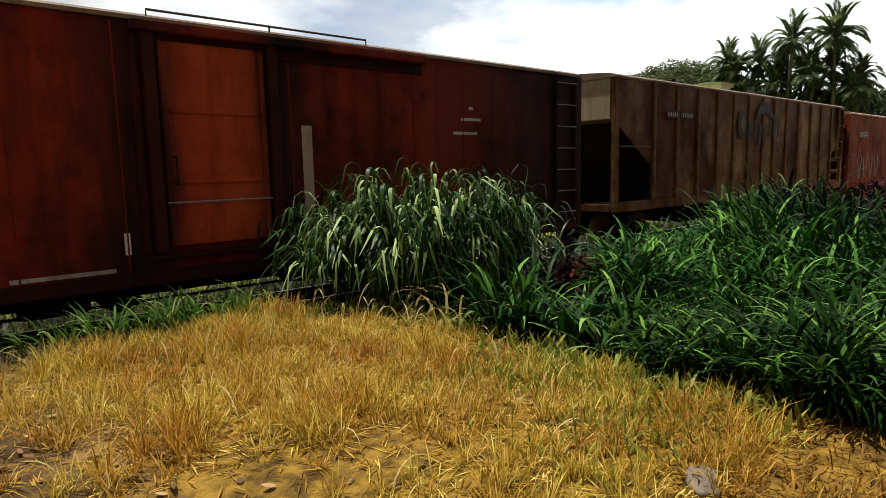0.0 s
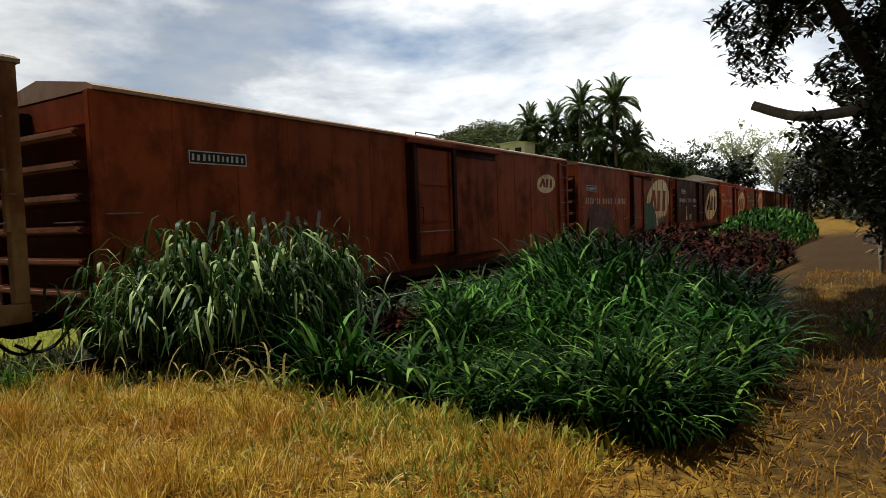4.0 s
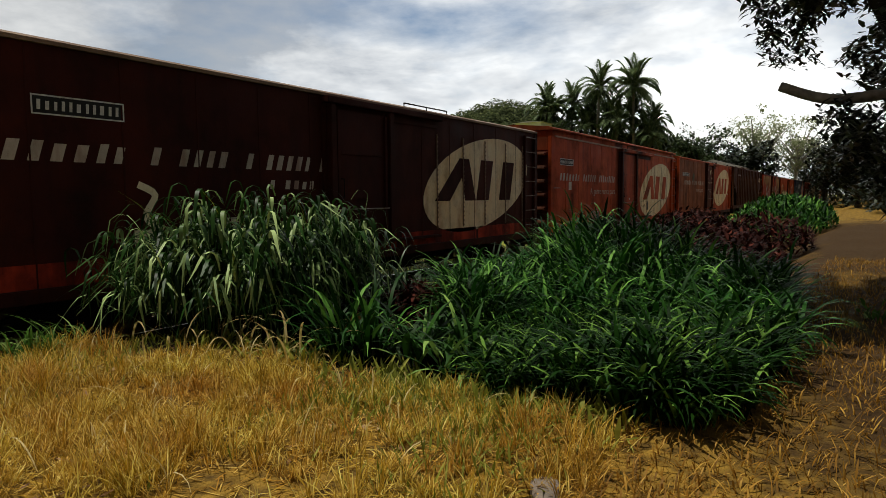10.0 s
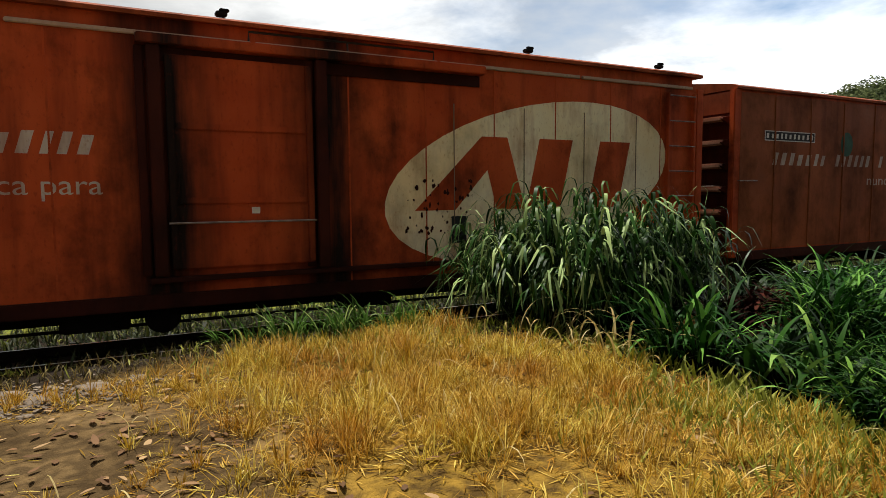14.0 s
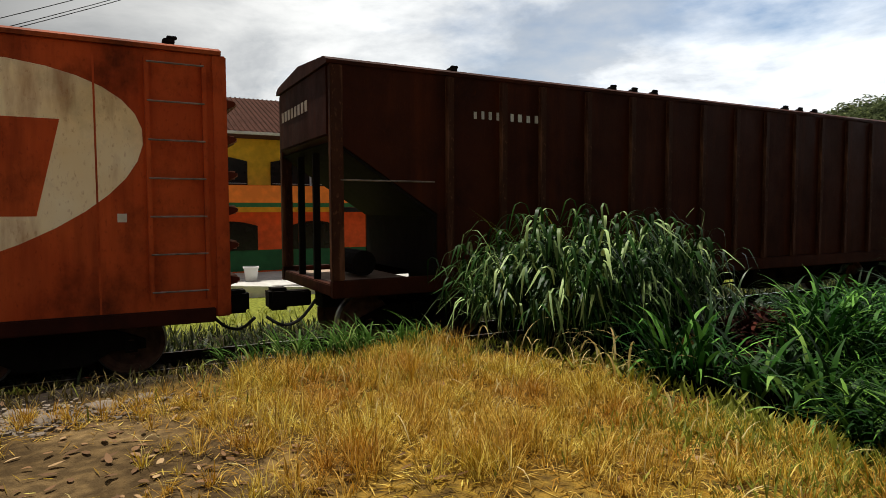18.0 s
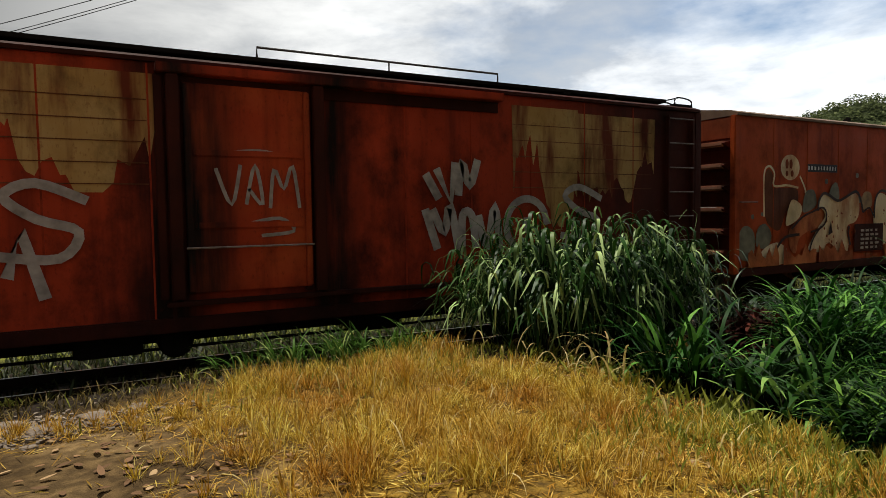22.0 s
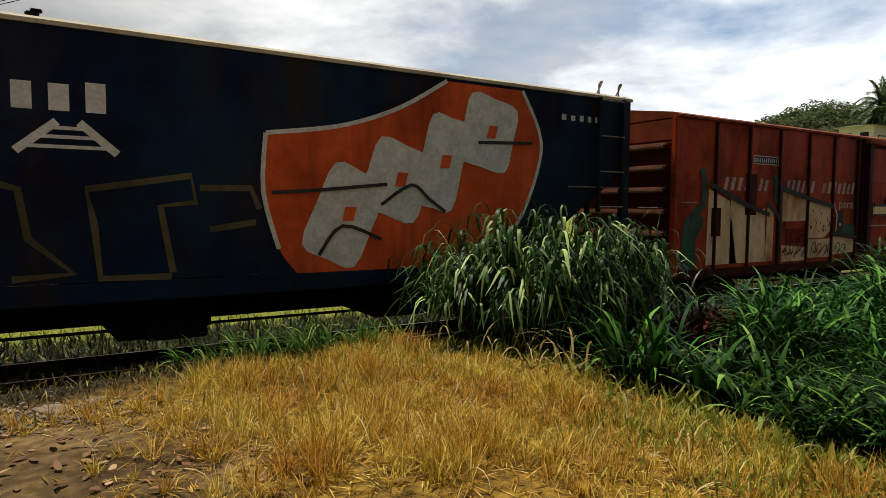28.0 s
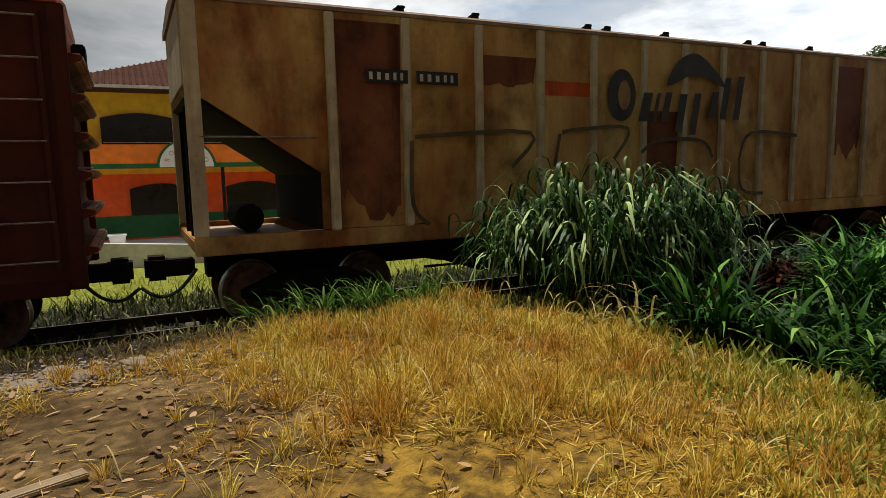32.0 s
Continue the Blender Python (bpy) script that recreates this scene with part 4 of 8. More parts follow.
def hopper(f0, r0, top, foot, mat, label, posts, roof_mat=None, knobs=(), post_mat=None, slope=(0.08, 3.10, 1.65), end_mat=None, knee=2.08, chutes=None):
    """A covered hopper: posts on its sides, ends that slope in under the top, open platforms."""
    L = r0 - f0
    w = thing("hopper_wagon", label, "wagon", "wagons of the train")
    xs, zs, xb = slope
    # side profile: full at the top, cut back below along the slope sheets
    pts = [(xb, foot + 0.12), (L - xb, foot + 0.12), (L - xb, knee), (L - xs, zs), (L - 0.03, zs + 0.06), (L - 0.03, top), (0.03, top), (0.03, zs + 0.06), (xs, zs), (xb, knee)]
    bm = prism(bmesh.new(), pts, "y", -SIDE_Y, SIDE_Y)
    part("body", bm, mat, w)
    roof_box(w, L, top, 0.22, roof_mat or M["roof"], 0.02)
    # end_mat is a paler coat with the daylight on the end put in
    part("end_panel", boxed(0.004, 0.034, -1.28, 1.28, zs + 0.08, top - 0.005, bevel=0.008), end_mat or mat, w, "upper end sheet in flat daylight")
    # black plates over the slopes hold the shade under the hopper ends
    for sg, o in ((1, 0.0), (-1, L)):
        q = [(o + sg * xs, zs - 0.01), (o + sg * xb, knee - 0.01), (o + sg * (xb - 0.004), foot + 0.125), (o + sg * (xb - 0.05), foot + 0.125), (o + sg * (xb - 0.05), knee - 0.03), (o + sg * (xs - 0.04), zs - 0.03)]
        part("slope_sheet", prism(bmesh.new(), q, "y", -SIDE_Y + 0.02, SIDE_Y - 0.02), M["steel_dark"], w, "sloping hopper end sheet, its black standing in for shade")
    part("side_sill", boxed(0.02, L - 0.02, NEAR - 0.03, NEAR + 0.10, foot - 0.13, foot + 0.11, bevel=0.012), mat, w)
    part("side_sill", boxed(0.02, L - 0.02, SIDE_Y - 0.10, SIDE_Y + 0.03, foot - 0.13, foot + 0.11, bevel=0.012), mat, w)
    for x in (0.11, L - 0.11):
        for s in (-1, 1):
            part("corner_post", boxed(x - 0.09, x + 0.09, s * 1.36 - 0.06, s * 1.36 + 0.06, foot + 0.112, top - 0.01, bevel=0.012), post_mat or mat, w)
        part("end_strut", boxed(x - 0.05, x + 0.05, -0.45, -0.37, foot, zs - 0.1, bevel=0.01), M["steel_dark"], w)
        part("end_strut", boxed(x - 0.05, x + 0.05, 0.37, 0.45, foot, zs - 0.1, bevel=0.01), M["steel_dark"], w)
        part("end_beam", boxed(x - 0.08, x + 0.08, -1.28, 1.28, foot - 0.12, foot + 0.05, bevel=0.015), mat, w)
    for x0, x1 in ((0.2, 1.5), (L - 1.5, L - 0.2)):
        part("platform", boxed(x0, x1, -1.25, 1.25, foot - 0.02, foot + 0.03), M["pale_edge"], w, "pale dusty end platform")
        part("platform_rail", tube(bmesh.new(), [(x0 - 0.05, NEAR - 0.01, 2.55), (x1 + 0.1, NEAR - 0.01, 2.55)], 0.014, 6), M["rung"], w)
        part("air_tank", lathe(bmesh.new(), [(0.05, -0.5), (0.2, -0.45), (0.2, 0.45), (0.05, 0.5)], "y", 14, ((x0 + x1) / 2, 0, foot + 0.26)), M["steel_dark"], w)
    seams(w, posts, foot + 0.10, top - 0.02, post_mat or mat, 0.13, 0.06, "side_post")
    for c in chutes or (L * 0.30, L * 0.5, L * 0.70):
        bm = prism(bmesh.new(), [(c - 1.1, foot + 0.11), (c + 1.1, foot + 0.11), (c + 0.45, 0.42), (c - 0.45, 0.42)], "y", -0.75, 0.75)
        part("discharge_chute", bm, M["steel_dark"], w)
    ladder(w, L - 0.84, L - 0.24, 2.2, top - 0.04, post_mat or mat, NEAR - 0.075, 4, 0.014)
    roof_knobs(w, knobs, top + 0.10)
    underframe(w, L, foot - 0.1)
    bogie(w, 1.65)
    bogie(w, L - 1.65)
    MOVING.append((w, f0))
    return w


M["white_mark"] = plain("white_marking", (0.62, 0.60, 0.56), 0.7, 0, 0.2, 20)
M["roof"] = wagon_paint("dusty_roof", (0.20, 0.13, 0.09), (0.12, 0.05, 0.03), 0.4, (0.30, 0.22, 0.15), 0.3)
M["pale_edge"] = wagon_paint("bleached_edge", (0.42, 0.27, 0.19), (0.2, 0.07, 0.04), 0.3, (0.50, 0.38, 0.28), 0.3)
M["rib_sunlit"] = wagon_paint("sunlit_rib_paint", (0.34, 0.145, 0.085), (0.12, 0.03, 0.015), 0.5, (0.46, 0.26, 0.18), 0.4)
M["rung"] = plain("worn_rung", (0.21, 0.165, 0.14), 0.6, 0.2, 0.5, 12)
M["rung_dark"] = plain("dark_rail", (0.05, 0.045, 0.04), 0.6, 0.4, 0.3, 12)
P_ = wagon_paint
M["red_a"] = P_("oxide_red_coat", (0.30, 0.032, 0.009), (0.06, 0.009, 0.005), 0.85, end_shade=(10.5, 15.5, 0.88), door=7.9)
M["red_f"] = P_("dark_red_coat", (0.15, 0.013, 0.004), (0.035, 0.005, 0.003), 0.92, (0.25, 0.026, 0.007), 0.7, end_shade=(11.5, 15.5, 0.92), door=8.15)
M["red_b"] = P_("brown_red_coat", (0.25, 0.052, 0.014), (0.08, 0.015, 0.007), 0.8)
M["red_g"] = P_("rust_orange_coat", (0.38, 0.058, 0.011), (0.11, 0.015, 0.005), 0.7, (0.50, 0.090, 0.018))
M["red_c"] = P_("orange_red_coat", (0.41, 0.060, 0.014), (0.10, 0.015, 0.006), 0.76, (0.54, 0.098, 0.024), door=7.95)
M["red_d"] = P_("maroon_coat", (0.036, 0.006, 0.003), (0.018, 0.004, 0.002), 0.7, (0.064, 0.010, 0.004))
M["red_e"] = P_("signal_red_coat", (0.38, 0.044, 0.012), (0.07, 0.010, 0.004), 0.8, (0.48, 0.085, 0.022), end_shade=(13.2, 16.0, 0.9), door=8.15)
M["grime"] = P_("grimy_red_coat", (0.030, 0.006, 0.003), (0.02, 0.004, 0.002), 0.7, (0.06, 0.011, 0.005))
M["red_sill"] = P_("bright_red_coat", (0.34, 0.032, 0.010), (0.06, 0.008, 0.005), 0.95, None, 0.9, runs_scale=1.2, runs_at=(0.42, 0.58))
# end coat darkened for shade between the ribs, head coat lighter as if lit
M["end_coat"] = P_("dark_end_coat", (0.085, 0.014, 0.006), (0.04, 0.008, 0.004), 0.8, (0.13, 0.024, 0.009))
M["end_head"] = P_("end_head_coat", (0.22, 0.048, 0.016), (0.08, 0.016, 0.007), 0.7)
M["door_orange"] = P_("orange_door_coat", (0.52, 0.10, 0.024), (0.16, 0.025, 0.008), 0.6, (0.66, 0.18, 0.05))
M["brown"] = P_("orange_brown_coat", (0.23, 0.066, 0.021), (0.09, 0.020, 0.008), 0.65)
M["dark_hop"] = P_("dark_brown_coat", (0.036, 0.0078, 0.002), (0.085, 0.017, 0.003), 0.6, (0.054, 0.012, 0.003), 0.7)
M["dark_post"] = P_("scuffed_post", (0.040, 0.013, 0.006), (0.26, 0.115, 0.060), 0.3, (0.075, 0.028, 0.014), 0.9, runs_scale=5.0)
M["cream"] = P_("stained_cream_coat", (0.44, 0.25, 0.075), (0.20, 0.050, 0.010), 0.7, (0.58, 0.38, 0.14), 0.9, runs_scale=0.75, runs_at=(0.44, 0.66), runs_tall=0.30)
M["cream_b"] = P_("rusted_cream_coat", (0.16, 0.062, 0.020), (0.085, 0.019, 0.006), 0.8, (0.44, 0.28, 0.12), 0.9, runs_scale=0.6, runs_at=(0.44, 0.62), runs_tall=0.30)
M["rust_panel"] = P_("rust_brown_coat", (0.12, 0.036, 0.014), (0.05, 0.012, 0.006), 0.8, (0.19, 0.07, 0.028), 0.9)
M["cream_post"] = P_("cream_post", (0.40, 0.32, 0.20), (0.16, 0.06, 0.025), 0.5)
M["navy"] = P_("navy_coat", (0.003, 0.007, 0.026), (0.030, 0.018, 0.008), 0.6, (0.004, 0.026, 0.055), 0.85, runs_scale=1.0, runs_at=(0.50, 0.68), runs_tall=0.22)
# daylight on the navy wagon's end, put into a lighter coat
M["teal_end"] = P_("daylit_teal_coat", (0.055, 0.085, 0.085), (0.04, 0.035, 0.025), 0.4, (0.08, 0.12, 0.12))
M["navy_roof"] = P_("bleached_roof", (0.42, 0.36, 0.26), (0.25, 0.18, 0.1), 0.3)
M["shield"] = P_("orange_shield", (0.56, 0.085, 0.018), (0.20, 0.03, 0.01), 0.5)
M["olive_ink"] = plain("faded_olive_ink", (0.070, 0.050, 0.020), 0.7, 0, 0.6, 4)
M["ghost_ink"] = plain("faded_dark_ink", (0.035, 0.028, 0.022), 0.7, 0, 0.5, 5)
M["yellow"] = P_("ochre_coat", (0.36, 0.20, 0.060), (0.12, 0.018, 0.007), 0.8, (0.48, 0.31, 0.12), 0.97, runs_scale=2.2, runs_at=(0.45, 0.60), runs_tall=0.12)
M["tag_grey"] = plain("grey_spray", (0.34, 0.29, 0.26), 0.7, 0, 0.4, 8)
M["tag_cream"] = P_("cream_spray", (0.82, 0.64, 0.34), (0.42, 0.12, 0.03), 0.38, (0.90, 0.80, 0.56), 0.75, runs_scale=1.8, runs_at=(0.50, 0.68), runs_tall=0.4)
M["tag_orange"] = P_("orange_spray", (0.46, 0.11, 0.030), (0.20, 0.030, 0.012), 0.7, (0.60, 0.22, 0.075), 0.8, runs_tall=0.4)
M["tag_teal"] = plain("grey_spray_haze", (0.17, 0.165, 0.11), 0.7, 0, 0.5, 5)
M["tag_faint"] = plain("faint_teal_spray", (0.12, 0.085, 0.05), 0.7, 0, 0.6, 3)
M["tag_green"] = plain("green_spray", (0.02, 0.085, 0.05), 0.7, 0, 0.4, 6)
M["tag_pink"] = plain("pink_spray", (0.115, 0.034, 0.030), 0.7, 0, 0.5, 4)
M["tag_olive"] = P_("olive_spray", (0.085, 0.072, 0.034), (0.03, 0.022, 0.012), 0.7, (0.14, 0.12, 0.065), 0.8, runs_scale=1.6, runs_tall=0.4)
M["tag_tan"] = plain("tan_spray", (0.30, 0.19, 0.08), 0.7, 0, 0.5, 5)
M["outline"] = plain("dark_outline_spray", (0.030, 0.011, 0.007), 0.7, 0, 0.5, 4)
M["paper"] = plain("paper_label", (0.62, 0.58, 0.50), 0.8, 0, 0.15, 10)


def lettered_side(w, wear=0.1, z=2.55, x=0.65, mat=None):
    """The three words along the front half, and the line under them."""
    mat = mat or M["letter"]
    for i, (a, b, n) in enumerate(((x, x + 1.75, 7), (x + 2.1, x + 3.42, 6), (x + 3.75, x + 5.6, 9))):
        word(w, a, b, z, z + 0.25, n, mat, 1, 0.3, seed=i + 3, wear=wear)


def drips(x0, x1, z0, z1, seed, n=14, depth=0.7):
    """A patch of old coat whose lower edge has run down."""
    rnd = random.Random(seed)
    pts = [(x1, z1), (x0, z1)]
    n = int(n * 1.8)
    level = rnd.uniform(0.1, 0.5)
    for k in range(n):
        x = x0 + (x1 - x0) * (k + rnd.uniform(0.1, 0.9)) / n
        level = min(1, max(0, level + rnd.uniform(-0.3, 0.3)))
        pts.append((x, z0 + depth * (z1 - z0) * level * rnd.uniform(0.6, 1.0)))
    return pts


def train():
    # a red boxcar with a centre door
    w = boxcar(-4.6, 11.63, 4.0, 0.80, M["red_f"], "oxide-red boxcar with a sliding door on the track", (7.45, 8.85, 11.8), M["red_e"], rail=(7.4, 10.7))
    for a, b, z in ((5.7, 6.8, 0.97), (12.5, 13.1, 2.75), (12.7, 13.2, 3.0), (12.9, 13.0, 3.2)):
        part("paint_mark", flat(bmesh.new(), rect(a, b, z - 0.025, z + 0.025), 1), M["letter"], w)
    part("paper_label", flat(bmesh.new(), rect(6.92, 6.99, 1.15, 1.42), 1), M["paper"], w)
    part("side_flare", flat(bmesh.new(), rect(9.45, 9.62, 1.0, 2.8), 1), M["pale_edge"], w)

    # cream hopper with a dark wordmark
    posts = [1.75, 2.9, 4.05, 5.2, 6.25, 7.3, 8.35, 9.25, 10.3, 11.4, 12.6, 13.65, 14.8]
    w = hopper(13.0, 29.31, 4.12, 1.12, M["cream_b"], "rust-stained cream covered hopper with a dark wordmark", posts, end_mat=M["cream_post"], post_mat=M["cream_b"], knobs=(3.0, 6.5, 9.5, 12.0))
    hopper_marks(w)

    # plain brown-red boxcar with a small oval
    w = boxcar(30.22, 47.3, 3.95, 0.80, M["red_b"], "brown-red boxcar with a small pale oval emblem", (7.4, 8.9, 11.5), M["red_b"], rail=(7.6, 10.4), roof_mat=M["pale_edge"])
    emblem(w, 15.2, 3.1, 0.78, 0.31, M["red_b"], M["white"], 4)
    number_plate_bars(w, 1.4, 2.5, 3.05, 3.25)
    bm = bmesh.new()
    for k in range(4):
        stroke(bm, [(1.2 + k * 0.8, 2.2), (1.5 + k * 0.8, 1.3), (1.8 + k * 0.8, 2.3)], 0.09, 1)
    part("graffiti", bm, M["tag_grey"], w, "pale sprayed zigzag")

    # boxcar with pink letters sprayed on and a green patch
    w = boxcar(48.49, 64.27, 3.92, 0.80, M["red_b"], "brown-red boxcar with pink graffiti and a large oval emblem", (7.2, 8.7, 11.0), M["red_b"], rail=(9.0, 11.0), knobs=(3.0, 5.2, 5.6, 6.3))
    number_plate_bars(w, 0.9, 2.08, 2.93, 3.15)
    lettered_side(w, 0.15, 2.42, 0.75)
    for i, (cx, cz, rx, rz) in enumerate(((1.35, 1.55, 0.42, 0.62), (1.95, 1.75, 0.24, 0.78), (2.45, 1.65, 0.36, 0.66), (3.05, 1.6, 0.36, 0.62), (3.75, 1.55, 0.38, 0.58))):
        part("graffiti", flat(bmesh.new(), oval(cx, cz, rx + 0.09, rz + 0.09), 1), M["black"], w)
        part("graffiti", flat(bmesh.new(), oval(cx, cz, rx, rz), 2), M["tag_pink"], w, "pink sprayed bubble shape")
    for cx in (1.35, 3.05, 3.75):
        part("graffiti", flat(bmesh.new(), oval(cx + 0.05, 1.6, 0.09, 0.26), 3), M["black"], w)
    emblem(w, 12.3, 2.5, 2.6, 1.2, M["red_b"], M["white"], 10)
    part("graffiti", flat(bmesh.new(), spline([(8.9, 2.1), (10.0, 2.45), (11.2, 2.3), (11.8, 1.6), (11.6, 1.0), (9.6, 0.95), (8.9, 1.2)]), 4), M["tag_green"], w, "green sprayed patch")
    bm = bmesh.new()
    for x in (12.1, 12.6, 13.1, 13.6):
        stroke(bm, [(x, 1.75), (x + 0.18, 1.2), (x + 0.32, 1.7), (x + 0.45, 1.25)], 0.08, 5)
    part("graffiti", bm, M["black"], w)
    seams(w, [9.9, 11.05, 12.2, 13.35, 14.4], 1.2, 3.7, M["pale_edge"], 0.03, 0.03, "rivet_strip")

    # dark maroon boxcar with a red sill
    w = boxcar(65.59, 80.88, 3.92, 0.85, M["red_d"], "dark maroon boxcar with a bright red sill and oval emblem", (6.4, 7.9, 9.9), M["red_d"], rail=(8.7, 10.4), roof_mat=M["roof"])
    number_plate_bars(w, 1.2, 2.35, 3.08, 3.32)
    lettered_side(w, 0.25, 2.52, 0.6)
    word(w, 4.3, 5.9, 2.2, 2.35, 9, M["letter"], 1, 0.2, seed=21, wear=0.4)
    for i, (a, b) in enumerate(((0.3, 8.3), (8.5, 11.7), (11.8, 14.9))):
        part("red_sill", flat(bmesh.new(), rect(a, b, 0.97, 1.27), 1), M["red_sill"], w, "bright red painted sill")
    emblem(w, 12.0, 2.38, 2.72, 1.12, M["red_d"], M["white"], 11)
    for x in (9.88, 11.05, 12.15, 13.3, 14.35):
        part("rivet_strip", rivets(x, 1.3, 3.5), M["roof"], w)
    bm = bmesh.new()
    stroke(bm, [(2.5, 2.25), (2.75, 2.1), (2.6, 1.8), (2.85, 1.6)], 0.1, 1)
    flat(bm, rect(2.42, 2.86, 1.40, 1.62), 1)
    part("graffiti", bm, M["tag_cream"], w)
    data_table(w, 3.5, 4.2, 1.42, 1.74, M["letter"])

    # the orange-red boxcar with a bleached eave
    w = boxcar(82.1, 98.16, 3.96, 0.78, M["red_c"], "orange-red boxcar with pale lettering and an oval emblem", (7.0, 8.75, 11.35), M["red_c"], fascia=True, ridge=0.24, rail=(8.0, 10.6), knobs=(3.0, 5.35, 7.7, 12.35, 15.2), roof_mat=M["red_b"])
    number_plate_bars(w, 0.66, 1.82, 3.06, 3.28)
    lettered_side(w, 0.0, 2.55, 0.65)
    text_line(w, "A gente nunca para", 3.5, 6.3, 2.10, M["letter"])
    part("paper_label", flat(bmesh.new(), rect(1.42, 1.66, 2.24, 2.52), 2), M["paper"], w, "square of pale paper pasted on the side")
    part("paper_label", flat(bmesh.new(), rect(3.94, 4.03, 1.73, 1.80), 1), M["paper"], w)
    data_table(w, 3.56, 4.3, 1.04, 1.44, M["letter"])
    emblem(w, 12.5, 2.30, 2.76, 1.18, M["red_c"], M["white"], 11)
    flakes(w, 10.1, 11.2, 1.5, 2.3, M["grime"], 60, 5)
    seams(w, [10.9, 12.15, 13.35, 14.5], 1.25, 3.4, M["roof"], 0.015, 0.014, "sheet_joint")
    part("worn_patch", flat(bmesh.new(), rect(10.85, 11.1, 1.35, 1.75), 3), M["black"], w)
    part("paper_label", boxed(7.95, 8.05, NEAR - 0.08, NEAR - 0.0755, 1.85, 1.93), M["paper"], w)

    # boxcar with an orange-brown front half
    w = boxcar(99.19, 115.64, 4.05, 0.80, M["red_c"], "boxcar with an orange-brown front half and an orange rear", (7.2, 8.8, 10.2), M["end_coat"], rail=(8.0, 11.0), knobs=(11.5, 15.9), roof_mat=M["red_b"])
    part("repainted_panel", flat(bmesh.new(), rect(0.12, 6.95, 0.95, 4.0), 0.9), M["brown"], w, "orange-brown repainted front half")
    seams(w, [1.16, 2.32, 3.48, 4.64, 5.8], 0.97, 3.97, M["brown"], 0.042, 0.016)
    number_plate_bars(w, 0.84, 2.46, 3.1, 3.3)
    lettered_side(w, 0.2, 2.62, 1.1)
    text_line(w, "nunca para", 4.4, 6.4, 2.22, M["letter"])
    part("graffiti", flat(bmesh.new(), oval(3.6, 3.1, 0.22, 0.26), 2), M["tag_green"], w)
    emblem(w, 12.88, 2.53, 2.75, 1.17, M["red_c"], M["white"], 12)
    bm = bmesh.new()
    stroke(bm, [(9.6, 1.5), (9.55, 1.75), (9.68, 2.1), (9.93, 2.05), (10.02, 1.7), (9.88, 1.45), (9.62, 1.46)], 0.09, 1)
    stroke(bm, [(10.1, 2.27), (10.14, 1.55)], 0.09, 1)
    part("graffiti", bm, M["tag_cream"], w, "pale smeared spray ring")
    flakes(w, 10.9, 12.2, 1.5, 2.5, M["red_c"], 40, 6)
    bm = bmesh.new()
    for pts in ([(7.32, 3.7), (7.3, 3.2), (7.34, 2.82)], [(7.34, 2.8), (7.9, 2.78), (8.6, 2.82)], [(8.62, 3.55), (8.6, 3.2)], [(7.28, 2.1), (7.27, 1.8)]):
        stroke(bm, pts, 0.022, 29)
    flat(bm, [(7.86, 3.62), (8.0, 3.45), (8.1, 3.3), (8.2, 3.5), (8.34, 3.62), (8.2, 3.55), (8.05, 3.52)], 29)
    flat(bm, spline([(8.42, 3.1), (8.5, 3.2), (8.56, 3.12), (8.5, 3.04)], True, 2), 29)
    part("graffiti", bm, M["white"], w, "pale scrape of old paint on the door")
    word(w, 7.45, 8.5, 2.32, 2.40, 11, M["letter"], 29, 0.0, "stencil", 0.4, 41, 0.35)
    word(w, 7.85, 8.35, 2.18, 2.25, 6, M["letter"], 29, 0.0, "stencil", 0.4, 42, 0.3)
    part("paper_label", flat(bmesh.new(), rect(15.28, 15.38, 2.0, 2.1), 1), M["paper"], w)

    # dark hopper
    posts = [1.85, 2.8, 3.55, 4.5, 5.5, 6.4, 7.3, 8.25, 9.15, 10.1, 11.0, 11.95, 12.9, 13.9]
    w = hopper(117.05, 133.47, 4.12, 1.05, M["dark_hop"], "dark brown covered hopper with scuffed side posts", posts, post_mat=M["dark_post"], roof_mat=M["dark_hop"], knobs=(2.0, 5.2, 5.7, 6.2, 10.0, 10.5, 11.0, 15.2))
    word(w, 2.28, 3.52, 3.52, 3.64, 9, M["white_mark"], 1, 0.0, "number_marks", 0.5, 4)
    emblem(w, 14.97, 3.37, 0.52, 0.2, M["dark_hop"], M["white"], 6)
    data_table(w, 6.35, 7.02, 1.18, 1.42, M["tag_orange"])
    end_number(w, M["letter"])

    # boxcar with ochre patches and tags
    w = boxcar(134.87, 151.1, 4.0, 0.80, M["red_a"], "red boxcar with ochre patches that ran and grey spray tags", (7.1, 8.65, 11.7), M["red_e"], knobs=(13.2, 14.2), roof_mat=M["grime"], seam_step=1.12)
    for i, (a, b, z0, z1, d) in enumerate(((0.35, 3.0, 2.75, 3.88, 0.7), (2.9, 4.9, 2.2, 3.9, 0.8), (4.8, 6.85, 2.45, 3.86, 0.75), (11.95, 13.3, 1.9, 3.85, 0.8), (13.2, 15.1, 2.3, 3.8, 0.8))):
        part("old_coat", flat(bmesh.new(), drips(a, b, z0, z1, 30 + i, 16, d), 1 + i % 2), M["yellow"], w, "ochre undercoat that has run down")
    me_lines = bmesh.new()
    for z in (2.55, 2.8, 3.05, 3.3, 3.55):
        flat(me_lines, rect(1.8, 6.7, z - 0.006, z + 0.006), 3)
        flat(me_lines, rect(11.95, 15.0, z - 0.006, z + 0.006), 3)
    part("plank_lines", me_lines, M["rust_panel"], w)
    tag(w, 2.65, 0.0, M["tag_grey"])
    tag(w, 10.4, 0.02, M["tag_grey"])
